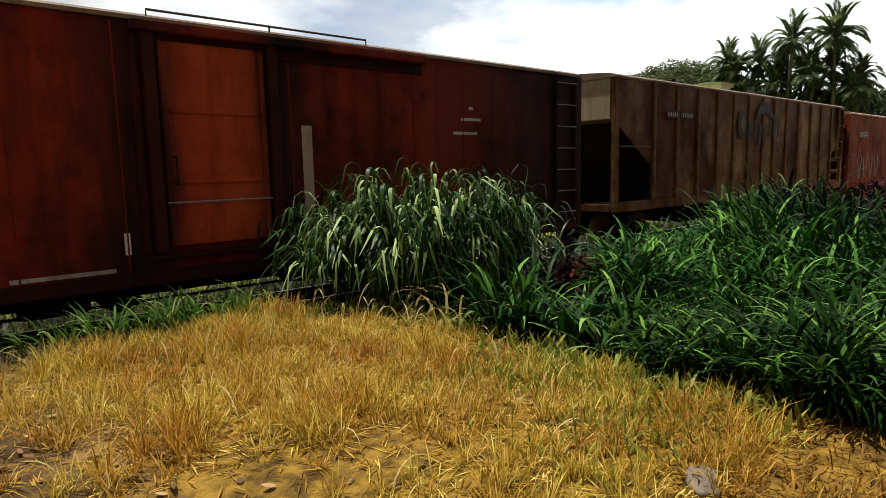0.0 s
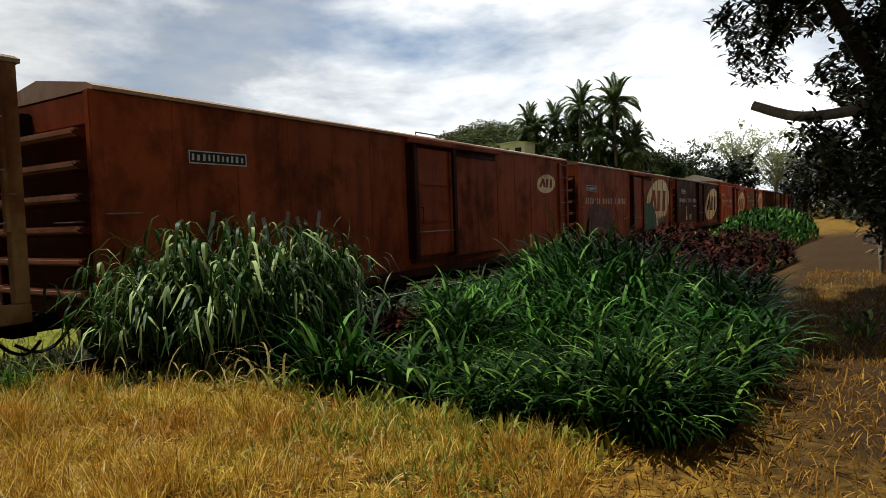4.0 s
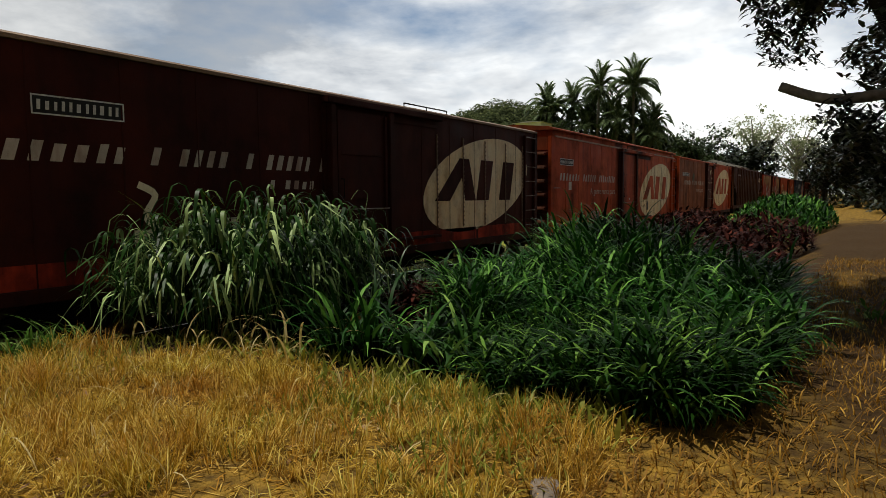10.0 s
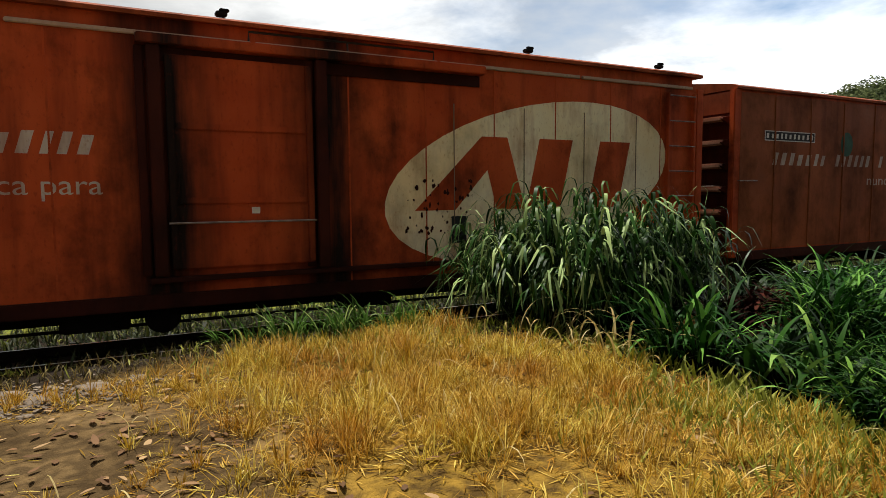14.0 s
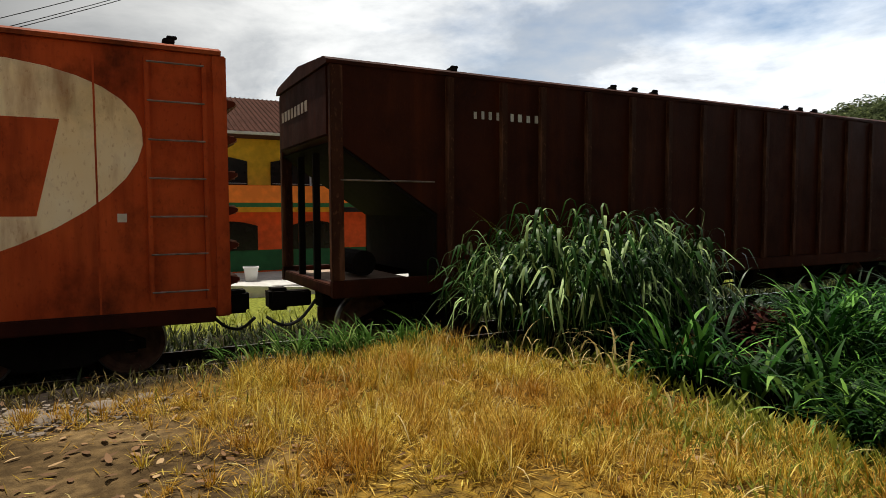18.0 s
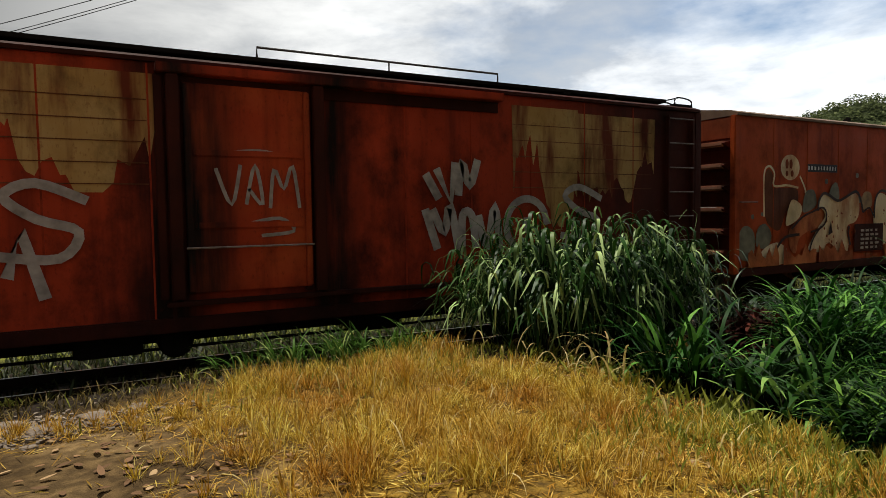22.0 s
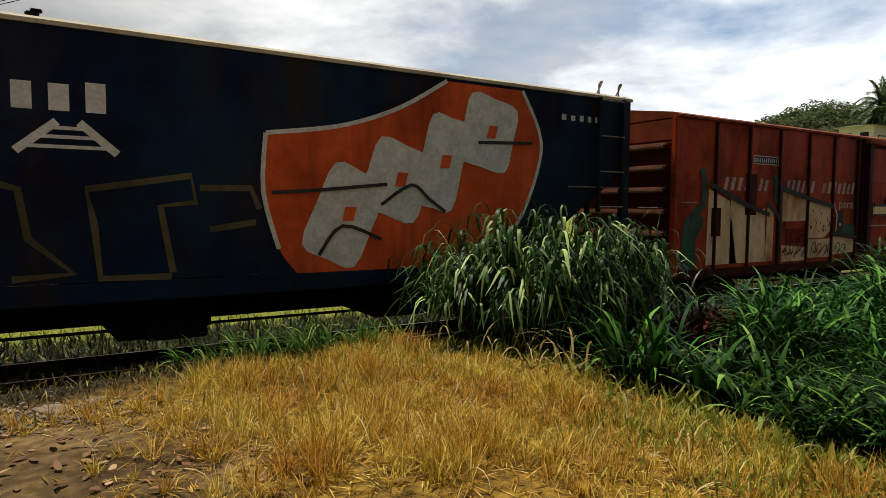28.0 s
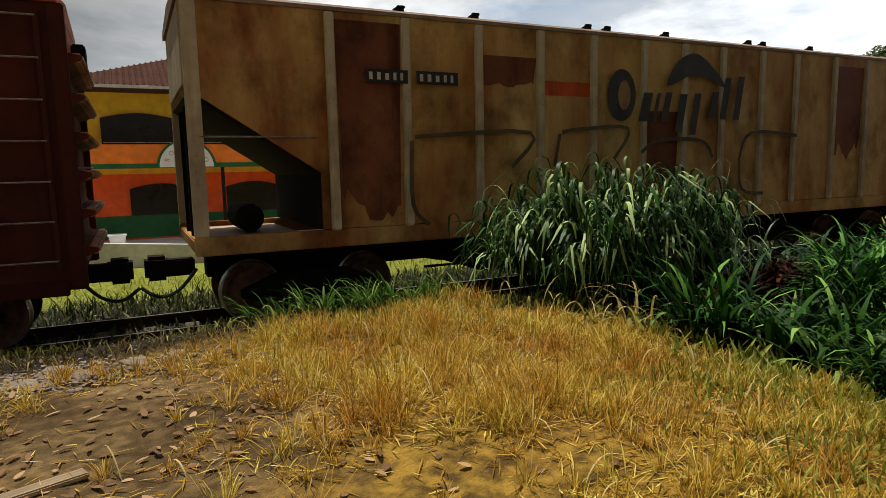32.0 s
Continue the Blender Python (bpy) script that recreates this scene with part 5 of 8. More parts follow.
    bm = bmesh.new()
    for pts in ([(7.25, 2.75), (7.4, 2.3), (7.5, 2.8)], [(7.55, 2.3), (7.65, 2.8), (7.72, 2.3), (7.58, 2.5)], [(7.8, 2.25), (7.85, 2.75), (7.95, 2.5), (8.05, 2.8), (8.12, 2.25)], [(7.4, 2.95), (7.7, 2.98), (7.95, 2.93)], [(7.55, 2.05), (7.9, 2.12), (8.05, 1.95), (7.7, 1.9)]):
        stroke(bm, [(7.45 + (a - 7.25) * 1.2, b) for a, b in pts], 0.045, 22)
    part("graffiti", bm, M["tag_grey"], w, "thin grey spray tag on the door")
    bm = bmesh.new()
    for pts in ([(13.52, 1.56), (13.67, 1.72), (13.69, 1.27)], [(13.78, 1.46), (13.95, 1.5), (13.91, 1.66), (13.80, 1.58), (13.82, 1.28), (14.03, 1.31)], [(14.15, 1.12), (14.37, 1.66)], [(14.38, 1.5), (14.59, 1.61), (14.86, 1.58)]):
        stroke(bm, pts, 0.045, 3)
    part("graffiti", bm, M["tag_grey"], w, "thin pale spray scrawl")
    part("paper_label", flat(bmesh.new(), rect(1.78, 1.86, 2.13, 2.23), 1), M["paper"], w)
    roof_rail(w, 8.06, 11.83, 4.36, NEAR + 0.20, 0.14)
    part("end_grating", grating(0.08, 0.85, 4.06, 4.24), M["steel_dark"], w, "black steel grating on the roof end")
    part("running_board", boxed(0.9, 15.6, NEAR + 0.18, NEAR + 0.62, 4.17, 4.23, bevel=0.008), M["steel_dark"], w, "dark running board along the roof")
    part("brake_wheel", brake_stand(15.95, 4.12), M["steel_dark"], w, "hand brake stand on the roof end")

    # graffiti boxcar
    w = boxcar(152.25, 170.23, 4.03, 0.85, M["red_g"], "brown-red boxcar with cream and orange graffiti along its foot", (8.4, 9.85, 12.2), M["door_orange"], rail=(8.85, 12.1), knobs=(4.1, 6.4, 16.2), roof_mat=M["roof"])
    number_plate_bars(w, 2.3, 3.43, 2.95, 3.12, 10, False)
    mural(w)
    emblem(w, 15.3, 3.13, 0.76, 0.31, M["red_g"], M["white"], 2)
    part("worn_patch", flat(bmesh.new(), spline([(14.5, 3.1), (14.8, 2.95), (15.0, 3.1), (15.1, 3.35), (14.8, 3.32)]), 3), M["red_c"], w)
    bm = bmesh.new()
    for pts in ([(11.5, 2.45), (11.62, 2.52), (11.66, 2.24)], [(11.72, 2.45), (11.82, 2.53), (11.86, 2.42), (11.74, 2.26), (11.95, 2.25)], [(12.03, 2.55), (12.26, 2.53), (12.12, 2.42), (12.26, 2.33), (12.08, 2.24)], [(11.72, 2.10), (12.02, 2.12)], [(11.86, 2.1), (11.85, 1.76)], [(12.07, 1.84), (12.11, 1.86)], [(11.84, 1.62), (11.84, 1.38), (11.68, 1.34)], [(11.96, 1.32), (12.04, 1.62), (12.16, 1.29)], [(11.98, 1.44), (12.12, 1.43)]):
        stroke(bm, pts, 0.05, 1)
    part("graffiti", bm, M["tag_grey"], w, "small pale spray marks")
    part("graffiti", flat(bmesh.new(), spline([(10.2, 1.64), (10.35, 1.97), (10.55, 2.36), (10.86, 2.46), (10.93, 2.05), (11.5, 2.07), (11.6, 1.72), (11.0, 1.66), (10.79, 1.29), (10.4, 1.36)]), 1), M["tag_cream"], w)
    part("graffiti", flat(bmesh.new(), spline([(12.8, 2.2), (13.2, 2.45), (13.5, 2.72), (14.2, 2.7), (14.05, 2.4), (14.25, 2.1), (13.6, 2.1), (13.3, 1.9), (13.1, 2.12)]), 1), M["tag_faint"], w, "faint teal haze of spray")

    # navy hopper with the orange shield
    w = hopper(171.54, 191.22, 4.15, 1.15, M["navy"], "navy covered hopper with an orange shield and olive graffiti", [1.05], roof_mat=M["navy_roof"], slope=(0.10, 2.95, 1.6), knee=1.95, end_mat=M["teal_end"], post_mat=M["navy"], knobs=(6.0, 10.3), chutes=(4.6, 8.0, 11.55, 15.2))
    shield(w)
    emblem(w, 8.5, 3.18, 0.96, 0.38, M["navy"], M["white_mark"], 2)
    word(w, 2.5, 3.55, 3.06, 3.17, 9, M["white_mark"], 1, 0.0, "number_marks", 0.5, 9)
    word(w, 10.08, 11.12, 3.22, 3.56, 3, M["white_mark"], 1, 0.0, "wordmark", 0.12, 5)
    bm = bmesh.new()
    stroke(bm, [(10.1, 2.76), (10.5, 3.1)], 0.09, 1, False)
    stroke(bm, [(11.1, 2.76), (10.72, 3.1)], 0.09, 1, False)
    for z, a in ((2.82, 0.42), (2.93, 0.34), (3.03, 0.24)):
        flat(bm, rect(10.6 - a, 10.6 + a, z - 0.02, z + 0.02), 2)
    part("track_sign", bm, M["white_mark"], w, "small white picture of a railway track")
    word(w, 17.98, 18.88, 3.70, 3.80, 5, M["white_mark"], 1, 0.0, "wordmark", 0.35, 6)
    bm = bmesh.new()
    for q in (rect(7.48, 8.10, 1.50, 1.53), rect(7.48, 8.10, 2.05, 2.08), rect(7.48, 7.50, 1.53, 2.05), rect(8.08, 8.10, 1.53, 2.05)):
        flat(bm, q, 2)
    part("poster_frame", bm, M["white_mark"], w, "white painted frame for posters")
    word(w, 7.52, 8.08, 1.36, 1.44, 12, M["white_mark"], 2, 0.0, "stencil", 0.4, 8)
    bm = bmesh.new()
    for x, kind in ((0.7, 0), (2.2, 1), (3.6, 2), (4.9, 0)):
        z = 1.35 + 0.05 * math.sin(x * 3)
        if kind == 0:
            stroke(bm, [(x, z + 1.0), (x + 0.15, z + 0.35), (x + 0.5, z), (x + 0.75, z + 0.5), (x + 0.8, z + 1.1), (x + 1.05, z + 1.0)], 0.11, 1)
        elif kind == 1:
            stroke(bm, [(x, z + 0.35), (x + 0.08, z + 1.0), (x + 1.2, z + 1.12), (x + 1.12, z + 0.8), (x + 0.68, z + 0.74), (x + 0.76, z + 0.1), (x + 0.32, z)], 0.11, 1, False)
        else:
            stroke(bm, [(x, z + 0.05), (x + 0.2, z + 1.05), (x + 0.85, z + 0.95), (x + 0.35, z + 0.5), (x + 0.95, z + 0.1)], 0.11, 1)
    for pts in ([(6.46, 2.49), (6.64, 2.55), (6.8, 2.38), (6.87, 2.19)], [(6.95, 2.26), (7.26, 2.32), (7.58, 2.27), (7.63, 1.94)], [(7.82, 2.18), (7.96, 2.42), (8.36, 2.49), (8.72, 2.34), (8.91, 2.05)], [(8.35, 2.0), (8.59, 1.91), (8.83, 1.58), (8.95, 1.28)], [(7.14, 1.75), (7.3, 1.42), (7.54, 1.48)]):
        stroke(bm, pts, 0.12, 1)
    for pts in ([(8.93, 2.34), (8.92, 1.95), (8.97, 1.58)], [(8.93, 2.38), (9.41, 2.43), (9.34, 2.0), (9.37, 1.28)], [(9.71, 2.33), (9.48, 1.8), (9.36, 1.28)], [(9.56, 2.36), (9.75, 2.44), (10.11, 2.34), (10.19, 1.79), (10.62, 1.38), (10.03, 1.34)], [(10.84, 1.95), (10.77, 2.35), (11.91, 2.54), (11.96, 2.21), (11.55, 2.16), (11.68, 1.35)], [(10.84, 1.95), (10.89, 1.31), (11.66, 1.3)], [(12.01, 2.39), (12.64, 2.4), (12.75, 2.13)], [(12.12, 1.87), (12.7, 1.96)]):
        stroke(bm, pts, 0.08, 1, False)
    part("graffiti", bm, M["tag_olive"], w, "dull olive graffiti letters along the foot")
    for x in (18.95, 19.45):
        part("roof_hoop", tube(bmesh.new(), spline3([(x, -1.3, 4.2), (x, -1.3, 4.42), (x + 0.12, -1.25, 4.48), (x + 0.25, -1.0, 4.32)]), 0.018, 6), M["rung"], w, "bent steel grab hoop on the roof")
    end_number(w, M["white_mark"])

    # ribbed boxcar with an arrow and a jagged mural
    ribs = [1.2, 2.36, 3.51, 4.71, 5.82, 6.97, 9.6, 10.73, 11.83, 12.95, 14.09, 15.2]
    w = boxcar(192.59, 208.96, 4.0, 0.80, M["red_e"], "ribbed red boxcar with an arrow and grey-cream graffiti", (7.5, 9.0, 10.9), M["red_e"], ribs=ribs, rib_mat=M["red_d"], rail=(8.1, 10.7), roof_mat=M["red_b"])
    number_plate_bars(w, 2.52, 3.46, 3.17, 3.36)
    word(w, 1.48, 3.1, 2.58, 2.86, 7, M["letter"], 1, 0.3, seed=3, wear=0.1)
    word(w, 3.8, 6.86, 2.58, 2.86, 14, M["letter"], 1, 0.3, seed=4, wear=0.15)
    text_line(w, "nunca para", 5.05, 6.85, 2.22, M["letter"])
    emblem(w, 13.0, 2.5, 2.6, 1.25, M["red_e"], M["white"], 10)
    jagged(w)

    # cream hopper again
    posts = [1.83, 2.91, 4.07, 5.16, 6.2, 7.27, 8.2, 9.15, 10.2, 11.18, 12.37, 13.45, 14.6]
    w = hopper(210.22, 226.5, 4.18, 1.20, M["cream"], "stained cream covered hopper with a dark wordmark and swoosh", posts, end_mat=M["cream_post"], post_mat=M["cream_post"], knobs=(2.9, 4.1, 6.2, 6.6, 7.9, 10.0, 10.4, 11.8))
    hopper_marks(w)
    bm = bmesh.new()
    for pts in ([(2.95, 2.5), (2.95, 1.6), (3.2, 1.3)], [(3.0, 2.55), (4.95, 2.62), (4.6, 2.1)], [(5.54, 2.63), (5.9, 2.68), (6.9, 2.7), (6.6, 2.2)], [(9.6, 2.2), (9.9, 2.65), (11.2, 2.6)], [(9.6, 2.2), (9.7, 1.6), (10.3, 1.5)], [(5.5, 2.6), (5.4, 2.1)], [(7.2, 2.3), (7.6, 2.5), (8.6, 2.5), (8.9, 2.2)]):
        stroke(bm, pts, 0.06, 17)
    part("graffiti", bm, M["olive_ink"], w, "thin faded olive spray outlines")
    for a, b in ((3.05, 4.9), (5.55, 6.9), (7.35, 9.0), (9.75, 11.1)):
        part("graffiti", flat(bmesh.new(), spline([(a, 1.4), (a, 2.45), ((a + b) / 2, 2.58), (b, 2.45), (b - 0.15, 1.5), ((a + b) / 2, 1.35)]), 1), M["cream"], w, "overpainted pale patch")
    for a, b, z0, z1 in ((1.9, 2.84, 1.4, 4.08), (4.15, 5.1, 3.3, 3.75), (7.35, 8.1, 1.5, 3.0), (12.45, 13.35, 2.0, 4.0)):
        part("rust_patch", flat(bmesh.new(), drips(a, b, z0, z1, int(a * 10), 7, 0.35), 2.2), M["rust_panel"], w, "rust-brown panel stained to the foot")
    bm = flat(bmesh.new(), rect(5.2, 6.15, 3.2, 3.42), 1)
    part("repainted_panel", bm, M["red_c"], w)

    # the tail, seen only from far off
    for f0, r0, m_, lab in ((227.8, 244.0, "red_b", "brown-red boxcar far down the train"), (245.2, 261.5, "red_c", "orange-red boxcar far down the train"), (262.7, 279.0, "red_d", "maroon boxcar far down the train")):
        w = boxcar(f0, r0, 4.0, 0.80, M[m_], lab, (7.2, 8.8, 10.6), M[m_])
        emblem(w, 12.5, 2.4, 2.6, 1.15, M[m_], M["white"], 6)


def rivets(x, z0, z1):
    bm = boxed(x - 0.012, x + 0.012, NEAR - 0.020, NEAR - 0.002, z0, z1)
    for z in np.arange(z0 + 0.05, z1, 0.11):
        box(bm, x - 0.022, x + 0.022, NEAR - 0.032, NEAR - 0.0205, z - 0.022, z + 0.022)
    return bm


def flakes(w, x0, x1, z0, z1, mat, n, seed, layer=3):
    rnd = random.Random(seed)
    bm = bmesh.new()
    for _ in range(n):
        x, z, r = rnd.uniform(x0, x1), rnd.uniform(z0, z1), rnd.uniform(0.008, 0.034)
        flat(bm, [(x + r * rnd.uniform(0.5, 1.2) * math.cos(a), z + 1.5 * r * rnd.uniform(0.5, 1.1) * math.sin(a)) for a in np.arange(0, 6.2, 1.05)], layer)
    part("paint_flakes", bm, mat, w, "flaked spot of bare paint")


def text_line(w, words, x0, x1, z, mat):
    cu = bpy.data.curves.new("slogan", "FONT")
    cu.body, cu.size, cu.extrude = words, 0.32, 0.001
    tmp = bpy.data.objects.new("slogan", cu)
    scene.collection.objects.link(tmp)
    me = bpy.data.meshes.new_from_object(tmp.evaluated_get(bpy.context.evaluated_depsgraph_get()))
    bpy.data.objects.remove(tmp)
    wide = max(v.co.x for v in me.vertices)
    bm = bmesh.new()
    bm.from_mesh(me)
    bmesh.ops.remove_doubles(bm, verts=bm.verts[:], dist=0.0002)
    bmesh.ops.transform(bm, matrix=pose(x0, NEAR - 0.004, z, 90) @ Matrix.Diagonal(((x1 - x0) / wide, 1, 1, 1)), verts=bm.verts[:])
    part("slogan", bm, mat, w, "faded pale letter of a painted slogan")


def end_number(w, mat):
    for k in range(8):
        part("end_mark", boxed(-0.004, 0.003, 1.15 - k * 0.2 - 0.12, 1.15 - k * 0.2, 3.62, 3.78), mat, w)


def hopper_marks(w):
    """Number boards and the dark wordmark with its swoosh, as plain shapes."""
    for a, b in ((2.3, 2.92), (3.05, 3.7)):
        part("number_board", flat(bmesh.new(), rect(a, b, 3.28, 3.46), 16), M["black"], w)
        word(w, a + 0.05, b - 0.05, 3.32, 3.42, 5, M["letter"], 17, 0.0, "board_marks", 0.4, 12)
    ink = M["ghost_ink"]
    L_ = 17
    part("wordmark", flat(bmesh.new(), oval(6.75, 3.24, 0.30, 0.42), L_), ink, w, "dark painted wordmark shapes")
    part("wordmark_slit", flat(bmesh.new(), oval(6.80, 3.24, 0.13, 0.24), L_ + 1), M["cream_b"], w)
    for a, b, z0, z1 in ((7.12, 7.32, 2.82, 3.3), (7.42, 7.5, 2.82, 3.3), (7.62, 7.76, 2.82, 3.32), (7.95, 8.12, 2.65, 3.3), (8.3, 8.45, 2.6, 3.32), (8.75, 8.9, 2.9, 3.36), (9.05, 9.2, 2.88, 3.62), (9.4, 9.55, 2.88, 3.66)):
        part("wordmark", flat(bmesh.new(), rect(a, b, z0, z1, 0.12), L_), ink, w)
    part("swoosh", flat(bmesh.new(), spline([(7.75, 3.45), (8.0, 3.85), (8.45, 4.0), (8.95, 3.7), (9.15, 3.45), (8.7, 3.6), (8.3, 3.62), (8.0, 3.5)]), L_), ink, w, "dark painted arch shape")


def tag(w, x, dz, mat):
    """Two rows of broad sprayed strokes with a ringed letter."""
    bm = bmesh.new()
    rows = [[(0.0, 2.72), (0.22, 2.35)], [(0.18, 2.8), (0.42, 2.3), (0.5, 2.9)], [(0.55, 2.4), (0.62, 2.9), (0.75, 2.55), (0.9, 2.95)],
            [(-0.02, 2.2), (0.18, 1.6)], [(0.1, 2.2), (0.3, 1.85), (0.4, 2.25), (0.55, 1.55)], [(0.6, 1.55), (0.62, 2.1), (0.78, 2.1), (0.85, 1.6)], [(0.9, 2.1), (1.05, 1.6), (1.2, 2.25), (1.3, 1.5)],
            [(2.6, 1.5), (2.75, 2.0), (2.95, 1.25)]]
    for p in rows:
        stroke(bm, [(x + a, b + dz) for a, b in p], 0.13, 6, len(p) > 3)
    ring = [(x + 1.82 + 0.4 * math.cos(k), 1.93 + dz + 0.42 * math.sin(k)) for k in np.arange(0, 6.1, 0.5)]
    stroke(bm, ring, 0.12, 6)
    stroke(bm, [(x + 1.82, 2.05 + dz), (x + 1.82, 1.8 + dz)], 0.13, 6)
    stroke(bm, [(x + 3.4, 2.35 + dz), (x + 2.9, 2.55 + dz), (x + 2.6, 2.4 + dz), (x + 2.9, 2.15 + dz), (x + 3.3, 2.0 + dz), (x + 3.1, 1.7 + dz), (x + 2.5, 1.75 + dz)], 0.11, 6)
    stroke(bm, [(x + 0.8, 1.2 + dz), (x + 1.6, 1.32 + dz), (x + 2.3, 1.28 + dz)], 0.14, 6)
    stroke(bm, [(x + 1.2, 1.08 + dz), (x + 1.7, 1.15 + dz)], 0.10, 6)
    part("graffiti", bm, mat, w, "broad grey spray tag in two rows")


def brake_stand(x, z):
    bm = bmesh.new()
    for y in (-1.3, -0.85):
        tube(bm, spline3([(x - 0.22, y, z), (x - 0.22, y, z + 0.11), (x - 0.1, y, z + 0.15), (x + 0.2, y, z + 0.11), (x + 0.22, y, z)]), 0.014, 6)
    tube(bm, [(x - 0.1, -1.3, z + 0.15), (x - 0.1, -0.85, z + 0.15)], 0.012, 6)
    for k in range(4):
        box(bm, x - 0.25, x + 0.25, -1.3 + k * 0.16, -1.2 + k * 0.16, z - 0.02, z + 0.03)
    return bm


def grating(x0, x1, z0, z1):
    bm = boxed(x0, x1, -1.36, -0.9, z0, z0 + 0.03)
    for k in range(7):
        x = x0 + 0.03 + (x1 - x0 - 0.06) * k / 6
        box(bm, x - 0.025, x + 0.025, -1.36, -0.9, z0 + 0.031, z1)
    return bm


def mural(w):
    """Puffed sprayed letters along the foot of the side, with dark outlines."""
    blobs = [("tag_teal", [(0.05, 1.25), (0.1, 1.7), (0.32, 1.82), (0.55, 1.65), (0.55, 1.25), (0.3, 1.1)]),
             ("tag_teal", [(0.6, 1.4), (0.65, 1.75), (0.9, 1.85), (1.1, 1.6), (0.95, 1.35)]),
             ("tag_cream", [(0.7, 1.0), (0.8, 1.3), (1.25, 1.45), (1.6, 1.3), (1.55, 1.0)]),
             ("tag_cream", [(1.55, 1.85), (1.65, 2.2), (1.8, 2.35), (2.1, 2.2), (2.0, 1.95), (1.65, 1.8)]),
             ("tag_orange", [(1.7, 1.7), (2.1, 1.93), (2.45, 2.04), (2.83, 2.13), (2.95, 2.02), (2.9, 1.84), (2.7, 1.73), (2.4, 1.67), (2.05, 1.5), (1.95, 1.2), (1.75, 1.3)]),
             ("tag_teal", [(2.15, 2.1), (2.25, 2.5), (2.55, 2.55), (2.65, 2.25), (2.4, 2.1)]),
             ("tag_teal", [(3.1, 2.4), (3.2, 2.65), (3.4, 2.72), (3.5, 2.4), (3.35, 2.32)]),
             ("tag_cream", [(2.69, 2.2), (2.8, 2.41), (2.98, 2.45), (3.4, 2.29), (3.7, 2.36), (4.14, 2.49), (4.28, 2.25), (4.27, 2.0), (4.12, 1.83), (3.84, 1.76), (3.79, 1.58), (3.88, 1.32), (3.78, 1.12), (3.42, 1.14), (3.24, 1.34), (3.02, 1.36), (2.86, 1.2), (2.36, 1.26), (2.48, 1.48), (2.75, 1.78), (2.94, 1.95), (2.89, 2.1)]),
             ("tag_tan", [(4.4, 2.2), (4.5, 2.5), (4.8, 2.5), (4.85, 2.2), (4.6, 2.1)]),
             ("tag_cream", [(4.92, 1.85), (4.95, 2.27), (5.06, 2.46), (5.26, 2.5), (5.55, 2.4), (5.88, 2.3), (6.03, 2.1), (6.02, 1.88), (5.86, 1.7), (5.68, 1.43), (5.44, 1.28), (5.26, 1.3), (5.26, 1.66), (5.0, 1.72)]),
             ("tag_cream", [(6.08, 2.38), (6.26, 2.46), (6.5, 2.28), (6.84, 2.23), (7.2, 2.33), (7.48, 2.28), (7.62, 1.95), (7.46, 1.7), (7.02, 1.62), (6.62, 1.6), (6.33, 1.36), (6.24, 1.1), (5.78, 1.13), (5.76, 1.42), (6.06, 1.72), (6.18, 1.96)]),
             ("tag_teal", [(6.62, 2.32), (6.7, 2.5), (6.9, 2.52), (6.95, 2.3)])]
    for i, (m_, pts) in enumerate(blobs):
        part("graffiti", flat(bmesh.new(), [(a, max(0.96, b)) for a, b in spline(pts, True, 3)], 2 + 2 * (i % 4)), M[m_], w, "puffed sprayed letter in peeling colours")
    lines = [[(2.66, 2.1), (2.68, 2.31), (2.84, 2.48), (3.07, 2.44), (3.39, 2.32), (3.7, 2.4), (4.12, 2.53), (4.32, 2.3), (4.39, 2.05)], [(4.39, 2.05), (4.67, 2.15), (4.85, 1.95)], [(4.88, 1.9), (4.9, 2.31), (5.06, 2.52), (5.28, 2.55), (5.58, 2.44), (5.92, 2.36), (6.08, 2.1), (6.04, 1.85)],
             [(6.0, 2.4), (6.23, 2.52), (6.5, 2.33), (6.83, 2.27), (7.22, 2.39), (7.52, 2.35), (7.7, 2.02)], [(7.66, 1.95), (7.0, 1.58), (6.62, 1.56), (6.3, 1.32)], [(1.72, 1.72), (2.1, 1.97), (2.45, 2.08), (2.83, 2.17), (2.98, 2.02), (2.92, 1.82), (2.7, 1.7), (2.4, 1.64)],
             [(3.86, 1.74), (3.83, 1.58), (3.92, 1.3)], [(2.36, 1.22), (2.5, 1.5), (2.78, 1.76)], [(1.2, 1.3), (1.5, 1.55), (2.0, 1.6)]]
    for k, pts in enumerate(lines):
        part("graffiti", stroke(bmesh.new(), pts, (0.06, 0.045)[k % 2], 12), M["outline"], w, "dark sprayed edge over a letter")
    part("graffiti", flat(bmesh.new(), [(3.15, 1.88), (3.22, 1.61), (3.06, 1.55)], 12), M["outline"], w)
    part("graffiti", flat(bmesh.new(), spline([(0.9, 2.0), (0.88, 2.8), (1.0, 2.98), (1.14, 2.85), (1.13, 2.6), (1.6, 2.6), (1.98, 2.55), (1.95, 2.2), (1.6, 2.1), (1.4, 1.72), (1.15, 1.75)], True, 3), 1), M["rust_panel"], w, "dark brown sprayed shape with a pale edge")
    rnd = random.Random(8)
    for a, b in ((0.3, 1.3), (1.45, 2.6), (2.7, 4.0), (5.35, 6.1), (6.2, 7.0), (7.05, 7.9)):
        n = 9
        top = [(b + (a - b) * k / n, 1.10 + rnd.uniform(0.0, 0.36)) for k in range(n + 1)]
        part("graffiti", flat(bmesh.new(), [(a, 0.97), (b, 0.97)] + top, 15), M["tag_orange"], w, "orange stain at the foot of the letters")
